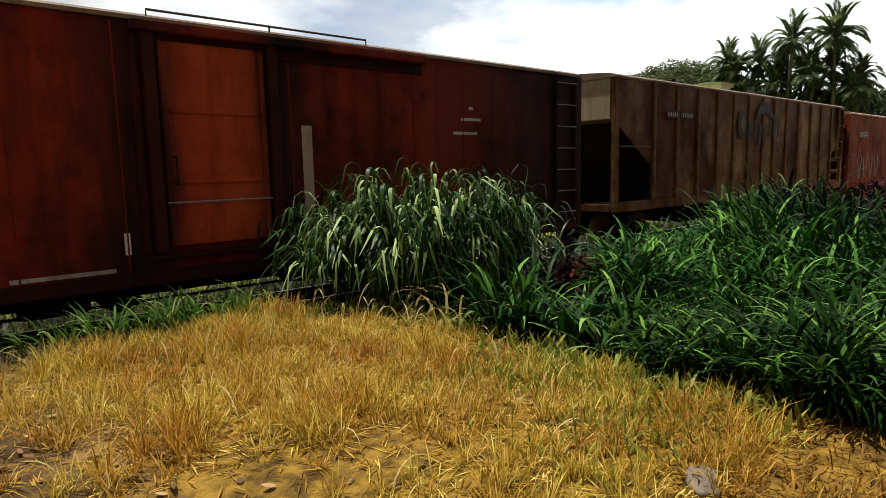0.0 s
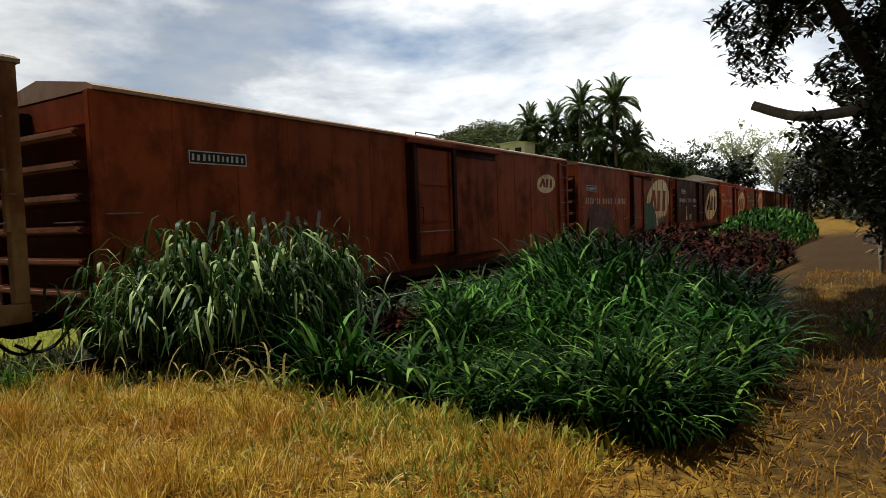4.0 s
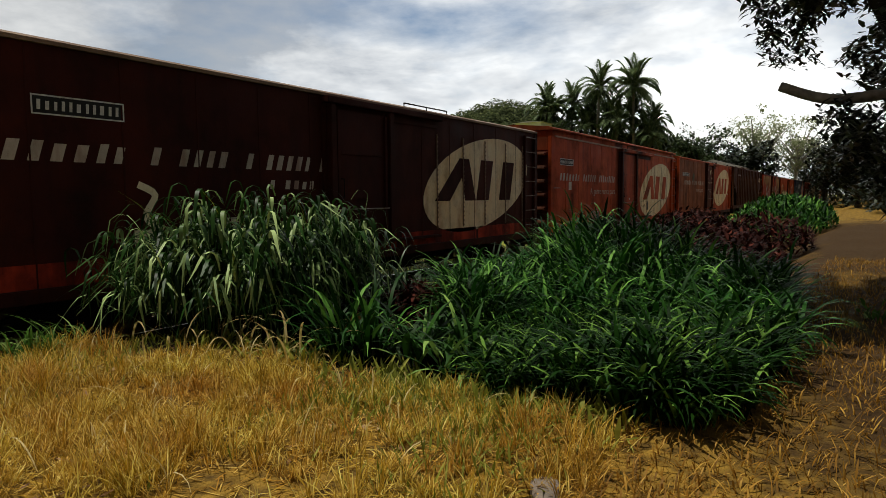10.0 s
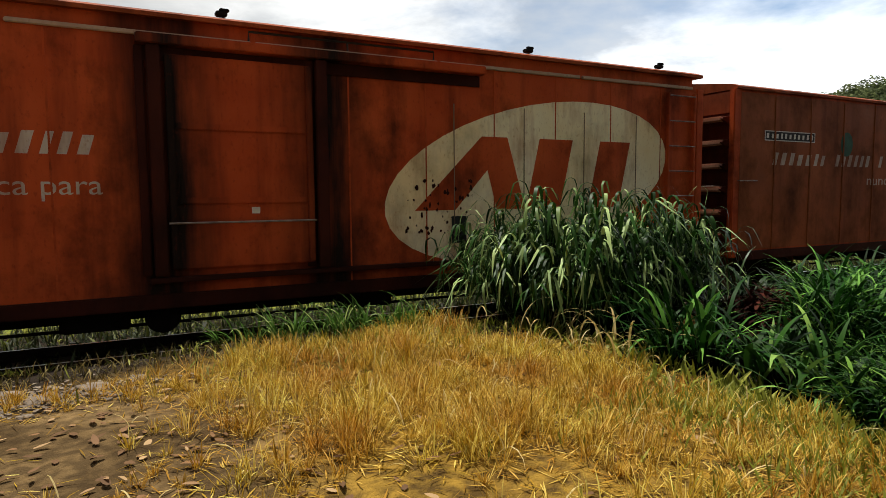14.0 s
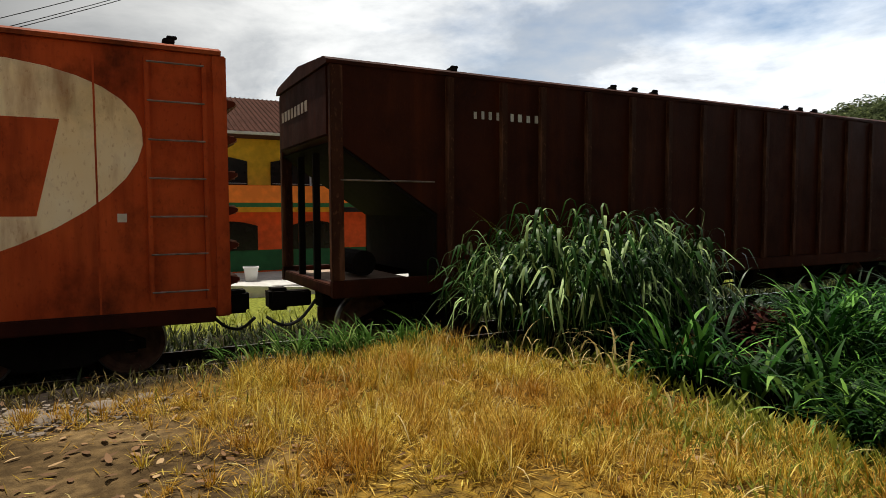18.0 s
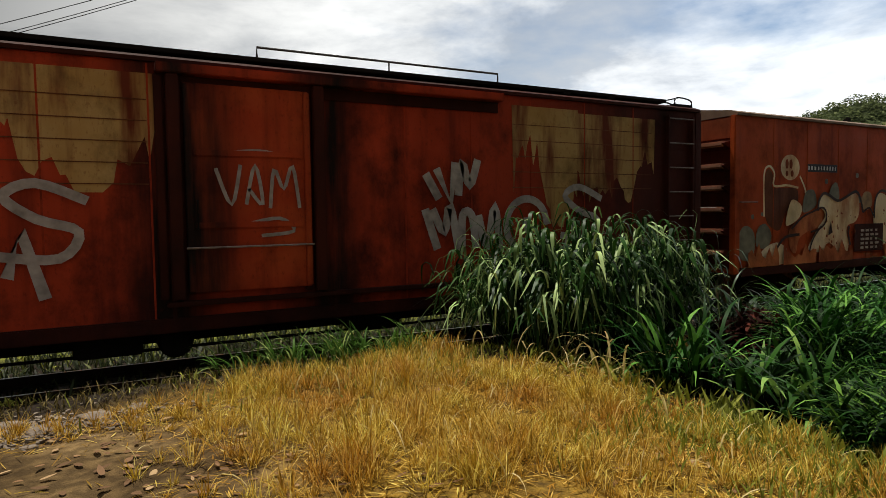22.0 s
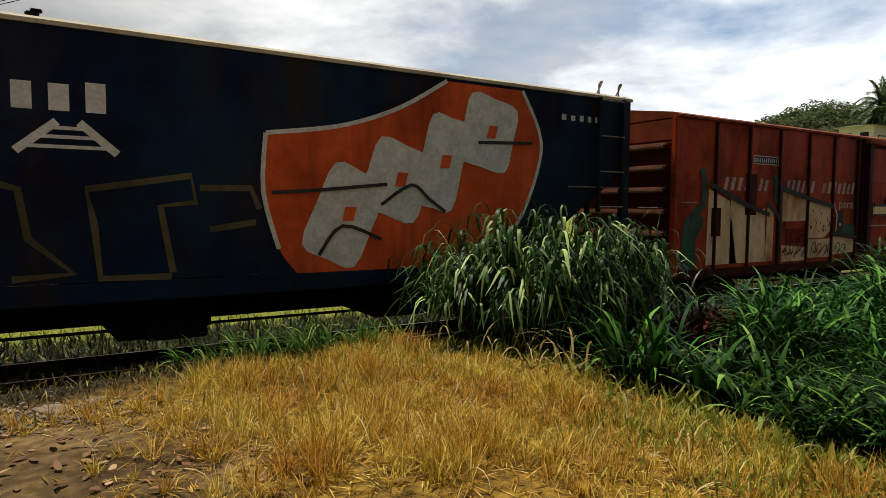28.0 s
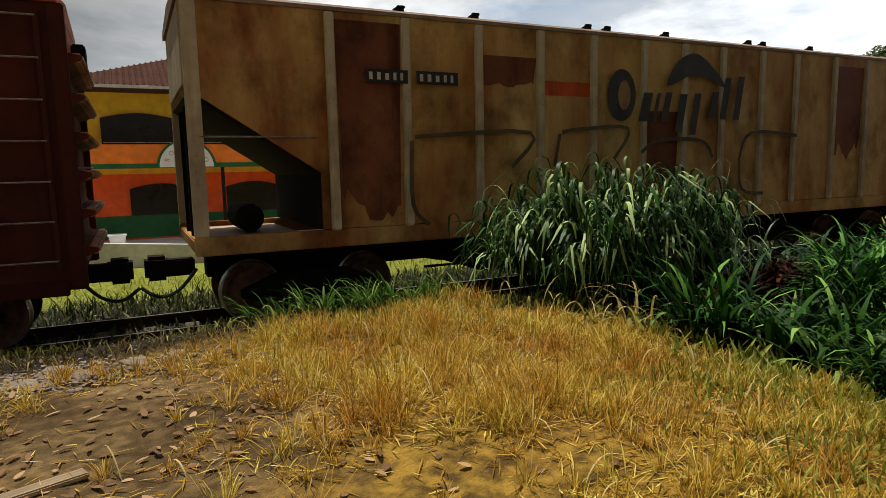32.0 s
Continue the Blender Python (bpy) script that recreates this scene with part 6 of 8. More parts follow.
    part("graffiti", flat(bmesh.new(), oval(1.72, 3.03, 0.32, 0.27), 1), M["tag_cream"], w, "round pale sprayed disc")
    for x, z, a, b in ((1.6, 3.1, 0.05, 0.10), (1.74, 3.1, 0.05, 0.10), (1.6, 2.9, 0.04, 0.06), (1.78, 2.9, 0.05, 0.07)):
        part("graffiti", flat(bmesh.new(), oval(x, z, a, b), 2), M["red_b"], w)
    bm = bmesh.new()
    for pts in ([(0.86, 2.0), (0.84, 2.85), (1.0, 3.04), (1.18, 2.9), (1.17, 2.64), (1.6, 2.65), (2.0, 2.6)], [(2.05, 2.85), (2.25, 2.55), (2.3, 2.2)]):
        stroke(bm, pts, 0.045, 1)
    part("graffiti", bm, M["tag_cream"], w)
    for x, z, r in ((3.03, 2.75, 0.06), (4.23, 2.9, 0.06), (5.9, 2.78, 0.05), (0.5, 2.0, 0.05), (0.8, 2.05, 0.04), (4.35, 2.35, 0.08)):
        part("graffiti", flat(bmesh.new(), oval(x, z, r, r), 1), M["tag_teal"], w)
    flakes(w, 5.2, 5.9, 1.6, 2.1, M["red_b"], 26, 11, 21)
    flakes(w, 6.3, 7.5, 1.6, 2.15, M["red_b"], 40, 12, 21)
    flakes(w, 2.8, 4.1, 1.3, 2.1, M["red_b"], 30, 13, 21)
    part("table_board", flat(bmesh.new(), rect(4.1, 5.3, 1.14, 1.78), 10), M["red_d"], w)
    bm = bmesh.new()
    for k in range(5):
        z = 1.2 + k * 0.1
        for x in np.arange(4.35, 5.1, 0.2):
            flat(bm, rect(x, x + random.uniform(0.08, 0.16), z, z + 0.055), 11)
    tagged(part("data_table", bm, M["letter"], w, "small table of white stencilled lines"), kind="stuff")


def shield(w):
    pts = spline([(12.84, 3.13), (13.9, 3.30), (14.8, 3.62), (15.63, 4.10)], False) + [(17.1, 4.10)] + spline([(17.1, 4.10), (17.45, 3.5), (17.5, 3.0), (17.15, 2.1), (16.6, 1.4), (16.2, 1.2)], False) + [(13.3, 1.2)] + spline([(13.3, 1.2), (12.98, 1.64), (12.8, 2.36), (12.84, 3.13)], False)[:-1]
    clean = []
    for p in pts:
        if not clean or (Vector(p) - Vector(clean[-1])).length > 0.02:
            clean.append(p)
    part("shield", flat(bmesh.new(), clean, 2), M["shield"], w, "orange shield with a pale border")
    bm = bmesh.new()
    stroke(bm, clean[:clean.index((17.1, 4.10)) if (17.1, 4.10) in clean else 12] , 0.06, 3)
    stroke(bm, [(17.1, 4.10), (17.45, 3.5), (17.5, 3.0), (17.15, 2.1), (16.6, 1.4)], 0.06, 3)
    stroke(bm, [(13.0, 1.6), (12.8, 2.36), (12.84, 3.13)], 0.06, 3)
    part("shield_border", bm, M["white_mark"], w)
    # plump pale blocks, tilted up to the right
    for k, (cx, cz, a, b, tilt) in enumerate(((13.95, 2.05, 0.42, 0.62, -24), (14.78, 2.56, 0.46, 0.50, -20), (15.55, 2.85, 0.34, 0.66, -14), (16.42, 3.36, 0.46, 0.52, -14))):
        c, n_ = math.cos(radians(tilt)), math.sin(radians(tilt))
        corners = [(-a, -b), (0, -b * 1.08), (a, -b), (a * 1.08, 0), (a, b), (0, b * 1.08), (-a, b), (-a * 1.08, 0)]
        part("wordmark", flat(bmesh.new(), spline([(cx + p * c - q * n_, cz + p * n_ + q * c) for p, q in corners], True, 3), 4 + k), M["white_mark"], w, "plump pale painted block")
        part("wordmark_slit", flat(bmesh.new(), rect(cx - 0.05, cx + 0.12, cz - 0.08, cz + 0.12, 0.05), 8.5), M["shield"], w)
    bm = bmesh.new()
    for p in ([(13.55, 1.5), (13.9, 1.9), (14.5, 1.7)], [(14.5, 2.2), (15.0, 2.5), (15.3, 2.3), (15.6, 2.1)], [(12.9, 2.35), (13.6, 2.4), (14.6, 2.5)], [(16.2, 3.2), (17.3, 3.25)]):
        stroke(bm, p, 0.05, 10)
    part("graffiti", bm, M["ghost_ink"], w)


def jagged(w):
    """Grey-cream blades of spray paint with dark green shadows, and the arrow on the door."""
    fields = [[(0.95, 1.0), (1.0, 2.6), (1.7, 2.35), (2.0, 1.0)], [(1.75, 1.0), (1.75, 2.4), (2.6, 2.1), (3.0, 2.2), (3.05, 1.0)], [(3.05, 1.0), (3.1, 2.32), (3.35, 2.2), (3.35, 1.0)], [(3.62, 1.90), (3.64, 2.60), (4.72, 2.40), (4.72, 1.91)], [(3.60, 0.97), (3.62, 1.36), (4.72, 1.28), (4.72, 0.97)], [(4.72, 1.49), (4.73, 2.38), (5.80, 2.22), (5.80, 1.66), (5.5, 1.50)], [(4.72, 1.02), (4.72, 1.46), (5.81, 1.47), (5.81, 1.02)], [(5.82, 1.06), (5.82, 1.52), (6.4, 1.52), (6.93, 1.42), (6.93, 1.10)],
              [(9.55, 1.05), (9.65, 2.65), (10.75, 2.3), (10.75, 1.05)], [(10.75, 1.05), (10.78, 2.55), (11.7, 2.25), (12.1, 1.05)], [(12.0, 1.05), (11.9, 2.5), (12.9, 2.2), (13.0, 1.05)], [(12.95, 1.05), (13.0, 2.45), (14.05, 1.95), (14.1, 1.05)], [(14.05, 1.05), (14.1, 2.4), (14.8, 2.1), (14.75, 1.05)]]
    for p in fields:
        part("graffiti", flat(bmesh.new(), p, 3), M["tag_cream"], w, "pale jagged sprayed field")
    bm = bmesh.new()
    for p in ([(0.95, 2.7), (2.3, 2.25), (3.1, 2.05)], [(3.50, 2.68), (4.6, 2.46), (5.82, 2.25)], [(3.55, 2.68), (3.56, 0.95)], [(5.82, 1.60), (6.2, 1.56), (6.95, 1.48)], [(3.0, 2.30), (3.35, 2.12), (3.52, 1.95)], [(9.62, 2.78), (10.75, 2.42)], [(10.78, 2.65), (11.9, 2.28)], [(11.9, 2.6), (13.0, 2.3)], [(13.0, 2.52), (14.1, 2.05)], [(14.1, 2.5), (14.85, 2.15)]):
        stroke(bm, p, 0.10, 14, False)
    part("graffiti", bm, M["black"], w, "dark sprayed shadow line")
    bm = bmesh.new()
    for p in ([(0.75, 3.0), (0.85, 2.7), (0.8, 2.2)], [(0.8, 2.2), (0.5, 2.0), (0.55, 1.1)], [(3.35, 2.95), (3.42, 2.7), (3.4, 2.3)], [(9.55, 2.85), (9.52, 1.9)], [(10.8, 2.8), (10.82, 2.5)]):
        stroke(bm, p, 0.16, 4)
    part("graffiti", bm, M["tag_green"], w, "green sprayed edge")
    part("graffiti", flat(bmesh.new(), spline([(0.2, 1.0), (0.25, 1.9), (0.6, 2.1), (0.85, 1.9), (0.6, 1.5), (0.6, 1.0)]), 3), M["tag_green"], w)
    for cx, cz, a, b in ((1.25, 1.9, 0.16, 0.3), (2.45, 2.5, 0.2, 0.45), (11.95, 2.45, 0.28, 0.42), (12.05, 1.3, 0.3, 0.3), (13.95, 2.1, 0.14, 0.22)):
        part("graffiti", flat(bmesh.new(), rect(cx - a, cx + a, cz - b, cz + b), 5), M["red_d"], w)
    part("graffiti", flat(bmesh.new(), [(10.1, 1.2), (10.35, 1.65), (10.75, 1.75), (11.1, 1.65), (10.9, 1.4), (10.75, 1.3), (10.7, 1.1), (10.5, 1.45)], 15), M["black"], w, "black sprayed shape")
    part("arrow", flat(bmesh.new(), [(7.6, 2.02), (7.6, 2.34), (8.3, 2.34), (8.34, 2.62), (8.82, 2.22), (8.36, 1.88), (8.30, 2.04)], 30), M["black"], w)
    part("arrow", flat(bmesh.new(), [(7.63, 2.07), (7.63, 2.27), (8.33, 2.27), (8.37, 2.5), (8.76, 2.2), (8.38, 1.95), (8.34, 2.08)], 31), M["tag_cream"], w, "pale sprayed arrow pointing to the rear")
    part("graffiti", flat(bmesh.new(), spline([(6.33, 2.12), (6.40, 1.88), (6.55, 1.80), (6.92, 1.78), (6.93, 1.50), (6.45, 1.50), (6.30, 1.60), (6.22, 1.9)], True, 3), 5), M["tag_green"], w, "green sprayed shape with a black shadow")
    part("graffiti", flat(bmesh.new(), spline([(6.02, 2.08), (6.05, 1.6), (6.28, 1.54), (6.30, 1.9), (6.34, 2.14), (6.2, 2.16)], True, 3), 7), M["black"], w, "black sprayed shape")
    part("graffiti", stroke(bmesh.new(), [(5.92, 2.2), (6.02, 2.05), (6.0, 1.7), (5.93, 1.58)], 0.05, 9), M["tag_cream"], w)
    part("paper_label", flat(bmesh.new(), rect(6.13, 6.2, 1.78, 1.84), 12), M["paper"], w)
    flakes(w, 4.85, 5.75, 1.6, 2.2, M["red_e"], 30, 17, 8)
    flakes(w, 3.7, 4.6, 1.0, 1.3, M["red_e"], 26, 18, 8)
    data_table(w, 3.85, 4.62, 1.40, 1.72, M["red_f"])
    bm = bmesh.new()
    for k, x0 in enumerate((3.75, 4.05, 4.35, 4.85, 5.1, 5.35, 5.6, 5.95, 6.2)):
        a = 0.04 * (k % 3)
        stroke(bm, [(x0, 1.12 + a), (x0 + 0.06, 1.36 - a), (x0 + 0.18, 1.40 - a), (x0 + 0.2, 1.22), (x0 + 0.08, 1.14 - a), (x0 + 0.28, 1.18 + a)], 0.022, 15)
    part("graffiti", bm, M["black"], w, "thin black scribble")


train()


# ---------------------------------------------------------------- grass and scrub
def tillers(x, y, h, out, rise, dr, leaves, leaf_len, leaf_w, spread=1.0, droop=(1.7, 2.7), low=0.05, fold=False, lift=(0.75, 1.35)):
    """Leaning stems at these places, with long leaves that arch over along them."""
    n = len(x)
    z = ground_z(x, y) - 0.02
    sv, sq = blades(np.stack([x, y, z], -1), out, h, np.full(n, 0.016), rise, dr, 4)
    pieces = [(sv, sq)]
    for k in range(leaves):
        f = np.clip((k + RNG.random(n)) / leaves * (1 - low) + low, 0, 1)
        ang = rise - dr * 0.5 * f ** 1.4
        hx = np.cos(ang) * h * f
        base = np.stack([x + np.cos(out) * hx, y + np.sin(out) * hx, z + np.sin(ang) * h * f], -1)
        az = out + RNG.normal(0, 1.1 * spread, n)
        ln = leaf_len * RNG.uniform(0.6, 1.25, n)
        pieces.append(blades(base, az, ln, leaf_w * RNG.uniform(0.7, 1.3, n), RNG.uniform(0.9, 1.4, n) if fold else RNG.uniform(*lift, n), RNG.uniform(*droop, n), 8 if fold else 6, RNG.normal(0, 0.10, n), fold))
    return joined(*pieces)


def culms(cx, cy, rx, ry, stems, height, lean, leaves, leaf_len, leaf_w, spread=1.0, droop=(1.7, 2.7), low=0.05, fold=False, lift=(0.75, 1.35)):
    """Stems that lean outward from a stool."""
    a, r = RNG.random(stems) * math.tau, np.sqrt(RNG.random(stems))
    x, y = cx + rx * r * np.cos(a), cy + ry * r * np.sin(a)
    out = np.arctan2((y - cy) / ry, (x - cx) / rx) + RNG.normal(0, 0.8, stems)
    h = height * (1 - 0.25 * r) * RNG.uniform(0.75, 1.12, stems)
    return tillers(x, y, h, out, 1.5 - lean * r * RNG.uniform(0.4, 1.3, stems), RNG.uniform(0.15, 0.5, stems), leaves, leaf_len, leaf_w, spread, droop, low, fold, lift)


def hollow_stand(n, x0, x1):
    """Places and stem heights of the grass that fills the hollow: low at its near edge, high towards the track."""
    x, y = RNG.uniform(x0, x1, n), RNG.uniform(0.4, 5.4, n)
    near = np.interp(x, (4.3, 5.0, 7, 10, 12.2), (0.95, 0.6, 0.6, 0.9, 1.9)) + 0.12 * np.sin(x * 5)
    far = np.interp(x, (4.3, 5.0, 6.0, 7.0, 8.0, 10.0, 12.2), (2.4, 2.9, 3.5, 4.5, 5.2, 5.2, 4.4))
    ok = (y > near) & (y < far) & (x > 4.45 + 0.10 * np.sin(y * 4) + 0.30 * (y - 1.8) * (y > 1.8))
    x, y, near, far = x[ok], y[ok], near[ok], far[ok]
    h = np.interp(x, (4.4, 5.2, 6.5, 8.0, 9.3, 11.5, 12.2), (0.26, 0.42, 0.55, 0.85, 1.45, 1.45, 1.0))
    ramp = np.interp(x, (4.4, 6.0, 9.0), (0.6, 1.2, 2.3))
    h = h * (0.32 + 0.68 * smooth01((y - near) / ramp)) * (1 - 0.5 * smooth01((y - 0.38 * x) / 0.9))
    h = np.where((x > 6.6) & (y > 3.8), np.maximum(h, 0.72), h)
    return x, y, h


def stand_leaves(n, x0, x1, leaf_len, leaf_w):
    x, y, h = hollow_stand(n, x0, x1)
    n = len(x)
    out = RNG.random(n) * math.tau
    return tillers(x, y, h * RNG.uniform(0.7, 1.15, n), out, RNG.uniform(1.05, 1.52, n), RNG.uniform(0.1, 0.5, n), 7, leaf_len, leaf_w, 1.3, (0.9, 2.4), 0.15)


def stuff(name, piece, mat, label, category="grass"):
    return tagged(new(name, array_mesh(name, piece[0], piece[1], mat)), label, category, kind="stuff")


def scrub(n, x, y, z, length, width, up=(0.2, 1.3), droop=(0.2, 1.4), segs=2):
    base = np.stack([x, y, z], -1)
    return blades(base, RNG.random(n) * math.tau, length * RNG.uniform(0.6, 1.3, n), width * RNG.uniform(0.6, 1.3, n), RNG.uniform(*up, n), RNG.uniform(*droop, n), segs)


def build_grass():
    # the tall clump beside the track
    fold = dict(fold=True)
    stuff("grass_clump", joined(culms(5.75, 6.5, 0.85, 0.62, 230, 2.10, 0.45, 8, 0.64, 0.036, 0.8, (1.9, 2.8), 0.50, **fold), culms(5.10, 6.45, 0.45, 0.42, 110, 2.02, 0.62, 8, 0.66, 0.035, 0.8, (1.9, 2.75), 0.42, **fold), culms(6.35, 6.45, 0.40, 0.45, 100, 2.16, 0.36, 8, 0.60, 0.036, 0.8, (1.9, 2.8), 0.50, **fold), culms(4.65, 6.35, 0.38, 0.35, 60, 1.4, 0.80, 6, 0.75, 0.029, 0.7, (1.8, 2.7), 0.35, **fold)),
          M["grass"], "tall clump of guinea grass with drooping leaves beside the track")
    # near-black blades packed inside the clump and the plants, standing in for shade
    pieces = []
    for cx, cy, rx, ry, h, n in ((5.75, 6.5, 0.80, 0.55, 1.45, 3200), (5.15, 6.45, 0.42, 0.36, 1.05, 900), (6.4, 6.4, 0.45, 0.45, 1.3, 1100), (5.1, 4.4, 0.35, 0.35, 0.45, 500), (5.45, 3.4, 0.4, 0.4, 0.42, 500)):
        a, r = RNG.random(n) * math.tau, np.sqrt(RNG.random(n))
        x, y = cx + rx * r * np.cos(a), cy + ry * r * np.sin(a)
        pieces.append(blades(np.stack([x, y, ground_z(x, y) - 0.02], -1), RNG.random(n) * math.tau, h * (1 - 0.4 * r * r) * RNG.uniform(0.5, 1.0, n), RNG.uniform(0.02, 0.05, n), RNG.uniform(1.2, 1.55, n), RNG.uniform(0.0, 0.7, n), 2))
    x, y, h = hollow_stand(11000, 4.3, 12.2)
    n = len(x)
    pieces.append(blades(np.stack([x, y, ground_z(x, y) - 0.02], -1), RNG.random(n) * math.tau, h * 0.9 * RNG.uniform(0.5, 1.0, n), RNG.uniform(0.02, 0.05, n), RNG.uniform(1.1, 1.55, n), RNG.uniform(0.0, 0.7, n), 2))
    stuff("shade_core_blades", joined(*pieces), M["shade_core"], "near-black blades inside the grass that stand in for shade")
    # flower stalks that stand above it
    n = 12
    x, y = RNG.uniform(4.8, 6.9, n), RNG.uniform(6.2, 6.8, n)
    stuff("seed_stalks", blades(np.stack([x, y, ground_z(x, y)], -1), RNG.uniform(2.2, 4.2, n), RNG.uniform(2.2, 2.6, n), np.full(n, 0.022), np.full(n, 1.5), RNG.uniform(0.6, 1.8, n), 8), M["weed"], "thin pale seed stalks above the grass")
    # broad-leaved plants in front of it
    fan = dict(lift=(0.75, 1.5))
    stuff("grass_plant", joined(culms(5.05, 4.35, 0.25, 0.26, 20, 0.42, 0.5, 3, 1.0, 0.038, 1.0, (0.8, 2.2), **fan), culms(5.5, 4.75, 0.25, 0.25, 12, 0.40, 0.5, 3, 0.95, 0.036, 1.0, (0.8, 2.1), **fan), culms(4.85, 4.5, 0.2, 0.2, 10, 0.12, 0.6, 3, 0.65, 0.030, 1.0, (1.2, 2.3), **fan)), M["grass2"], "broad-bladed green plant with long arching leaves")
    stuff("grass_plant", joined(culms(5.30, 3.45, 0.30, 0.32, 18, 0.40, 0.4, 4, 0.68, 0.054, 1.2, (0.7, 2.1), **fan), culms(5.8, 3.8, 0.3, 0.3, 14, 0.45, 0.4, 4, 0.66, 0.050, 1.2, (0.7, 2.0), **fan), culms(5.0, 2.9, 0.25, 0.3, 12, 0.22, 0.5, 4, 0.55, 0.042, 1.2, (0.8, 2.1), **fan)), M["plant"], "fresh green plant with broad pointed blades")
    stuff("grass_plant", culms(6.3, 5.0, 0.45, 0.4, 26, 0.25, 0.7, 5, 0.55, 0.04, 1.2), M["grass_shade"], "arching green grass at the foot of the clump")
    stuff("grass_plant", culms(7.6, 5.6, 0.9, 0.35, 60, 0.80, 0.5, 6, 0.6, 0.034, 1.2, (1.0, 2.3)), M["grass_shade"], "green grass between clump and stand, shade put into its colour")
    # the dense stand that fills the hollow
    stuff("grass_stand", stand_leaves(1700, 4.3, 6.9, 0.55, 0.030), M["grass_mid"], "dense dark-green grass along the near edge of the hollow")
    stuff("grass_stand", stand_leaves(2700, 6.9, 12.2, 0.72, 0.036), M["grass2"], "dense stand of long green grass reaching to the scrub")
    stuff("grass_stand", culms(9.6, 6.0, 1.6, 0.5, 80, 0.4, 0.5, 5, 0.55, 0.034, 1.4), M["grass_shade"], "green grass along the track side, shade put into its colour")
    # low growth by the rail, its long leaves lying over towards the bare ground
    n = 110
    x = np.concatenate([RNG.uniform(1.0, 3.7, n // 2), RNG.normal(2.75, 0.34, n - n // 2)])
    y = 6.98 + RNG.normal(0, 0.18, n)
    big = 0.55 + 0.6 * smooth01((x - 0.6) / 1.8)
    stuff("grass_tuft", tillers(x, y, 0.20 * big, RNG.normal(3.3, 0.9, n), RNG.uniform(0.5, 1.3, n), RNG.uniform(0.2, 0.8, n), 5, 0.44, 0.018, 0.7, (0.9, 2.1)), M["tuft"], "low ragged green tufts by the rail")
    n = 900
    x, y = RNG.uniform(-1.4, 2.6, n), 6.75 + RNG.normal(0, 0.20, n)
    stuff("withered_weeds", scrub(n, x, y, ground_z(x, y) - 0.01, 0.15, 0.012, (0.4, 1.5), (0.2, 1.8), 3), M["withered"], "low brown withered weeds at the edge of the track bed")
    n = 3400
    x, y = RNG.uniform(-2.5, 5.0, n), RNG.uniform(7.4, 8.7, n)
    ok = np.sin(x * 2.3 + 1.2 * np.sin(y * 3.1)) + RNG.normal(0, 0.35, n) > -0.35
    x, y = x[ok], y[ok]
    stuff("track_weeds", scrub(len(x), x, y, ground_z(x, y) - 0.01, 0.12, 0.022, (0.2, 1.4), (0.2, 1.5)), M["weed"], "low yellow-green weeds along the near rail")
    # weeds among the stones and behind the track
    n = 5000
    x, y = RNG.uniform(-8, 24, n), RNG.uniform(11.4, 17.0, n)
    stuff("lawn_weeds", scrub(n, x, y, ground_z(x, y), 0.22, 0.03), M["weed"], "rough green lawn and weeds beyond the track")
    n = 3600
    x, y = RNG.uniform(-6, 8, n), np.where(RNG.random(n) < 0.15, RNG.uniform(7.6, 9.0, n), RNG.uniform(9.4, 11.0, n))
    stuff("track_weeds", scrub(n, x, y, ground_z(x, y), 0.20, 0.03, (0.3, 1.5)), M["bank_weed"], "small weeds between the rails")
    n = 9000
    x, y = RNG.uniform(-9, 24, n), RNG.uniform(10.9, 12.9, n)
    stuff("bank_weeds", scrub(n, x, y, ground_z(x, y) - 0.02, 0.26, 0.035, (0.5, 1.5), (0.3, 1.5)), M["bank_weed"], "dull weeds along the far side of the track")
    # scattered broad weeds at the edge of the hollow
    n = 700
    t = RNG.random(n)
    x, y = 4.55 + 0.35 * RNG.normal(0, 1, n), 1.2 + 5.0 * t
    stuff("edge_weeds", scrub(n, x, y, ground_z(x, y), 0.20, 0.035, (0.3, 1.4)), M["weed"], "small green weeds where dry grass meets the tall grass")
    stuff("path_weed", culms(9.3, -0.25, 0.12, 0.12, 9, 0.35, 0.5, 4, 0.16, 0.045, 1.4, (0.6, 1.6)), M["tuft"], "small pale weed at the edge of the shade")
    # brown dead leaves behind the plants
    n = 1500
    x, y = 7.1 + RNG.normal(0, 0.42, n), 5.0 + RNG.normal(0, 0.3, n)
    z = ground_z(x, y) + 0.80 * np.exp(-((x - 7.1) ** 2 + (y - 5.0) ** 2)) * RNG.random(n)
    stuff("dead_leaves", scrub(n, x, y, z, 0.20, 0.06, (-0.3, 1.0)), M["red_leaf"], "heap of brown withered leaves among the grass", "leaves")
    # wilted reddish scrub
    pieces = []
    for cx, cy, rx, ry, h, n in ((15.5, 5.2, 2.2, 1.5, 1.45, 2300), (18.5, 4.0, 2.4, 1.7, 1.5, 2300), (21.5, 2.6, 2.6, 1.5, 1.35, 1700), (16.5, 2.6, 2.4, 1.2, 1.0, 1700), (13.5, 2.2, 1.5, 1.0, 0.7, 900), (24.0, 5.0, 3.0, 1.5, 1.5, 1400)):
        a, r, u = RNG.random(n) * math.tau, np.sqrt(RNG.random(n)), RNG.random(n) ** 0.5
        x, y = cx + rx * r * np.cos(a), cy + ry * r * np.sin(a)
        z = ground_z(x, y) + h * np.sqrt(np.clip(1 - r * r, 0, 1)) * u
        pieces.append(scrub(n, x, y, z, 0.26, 0.10, (-0.2, 1.1), (0.3, 1.6)))
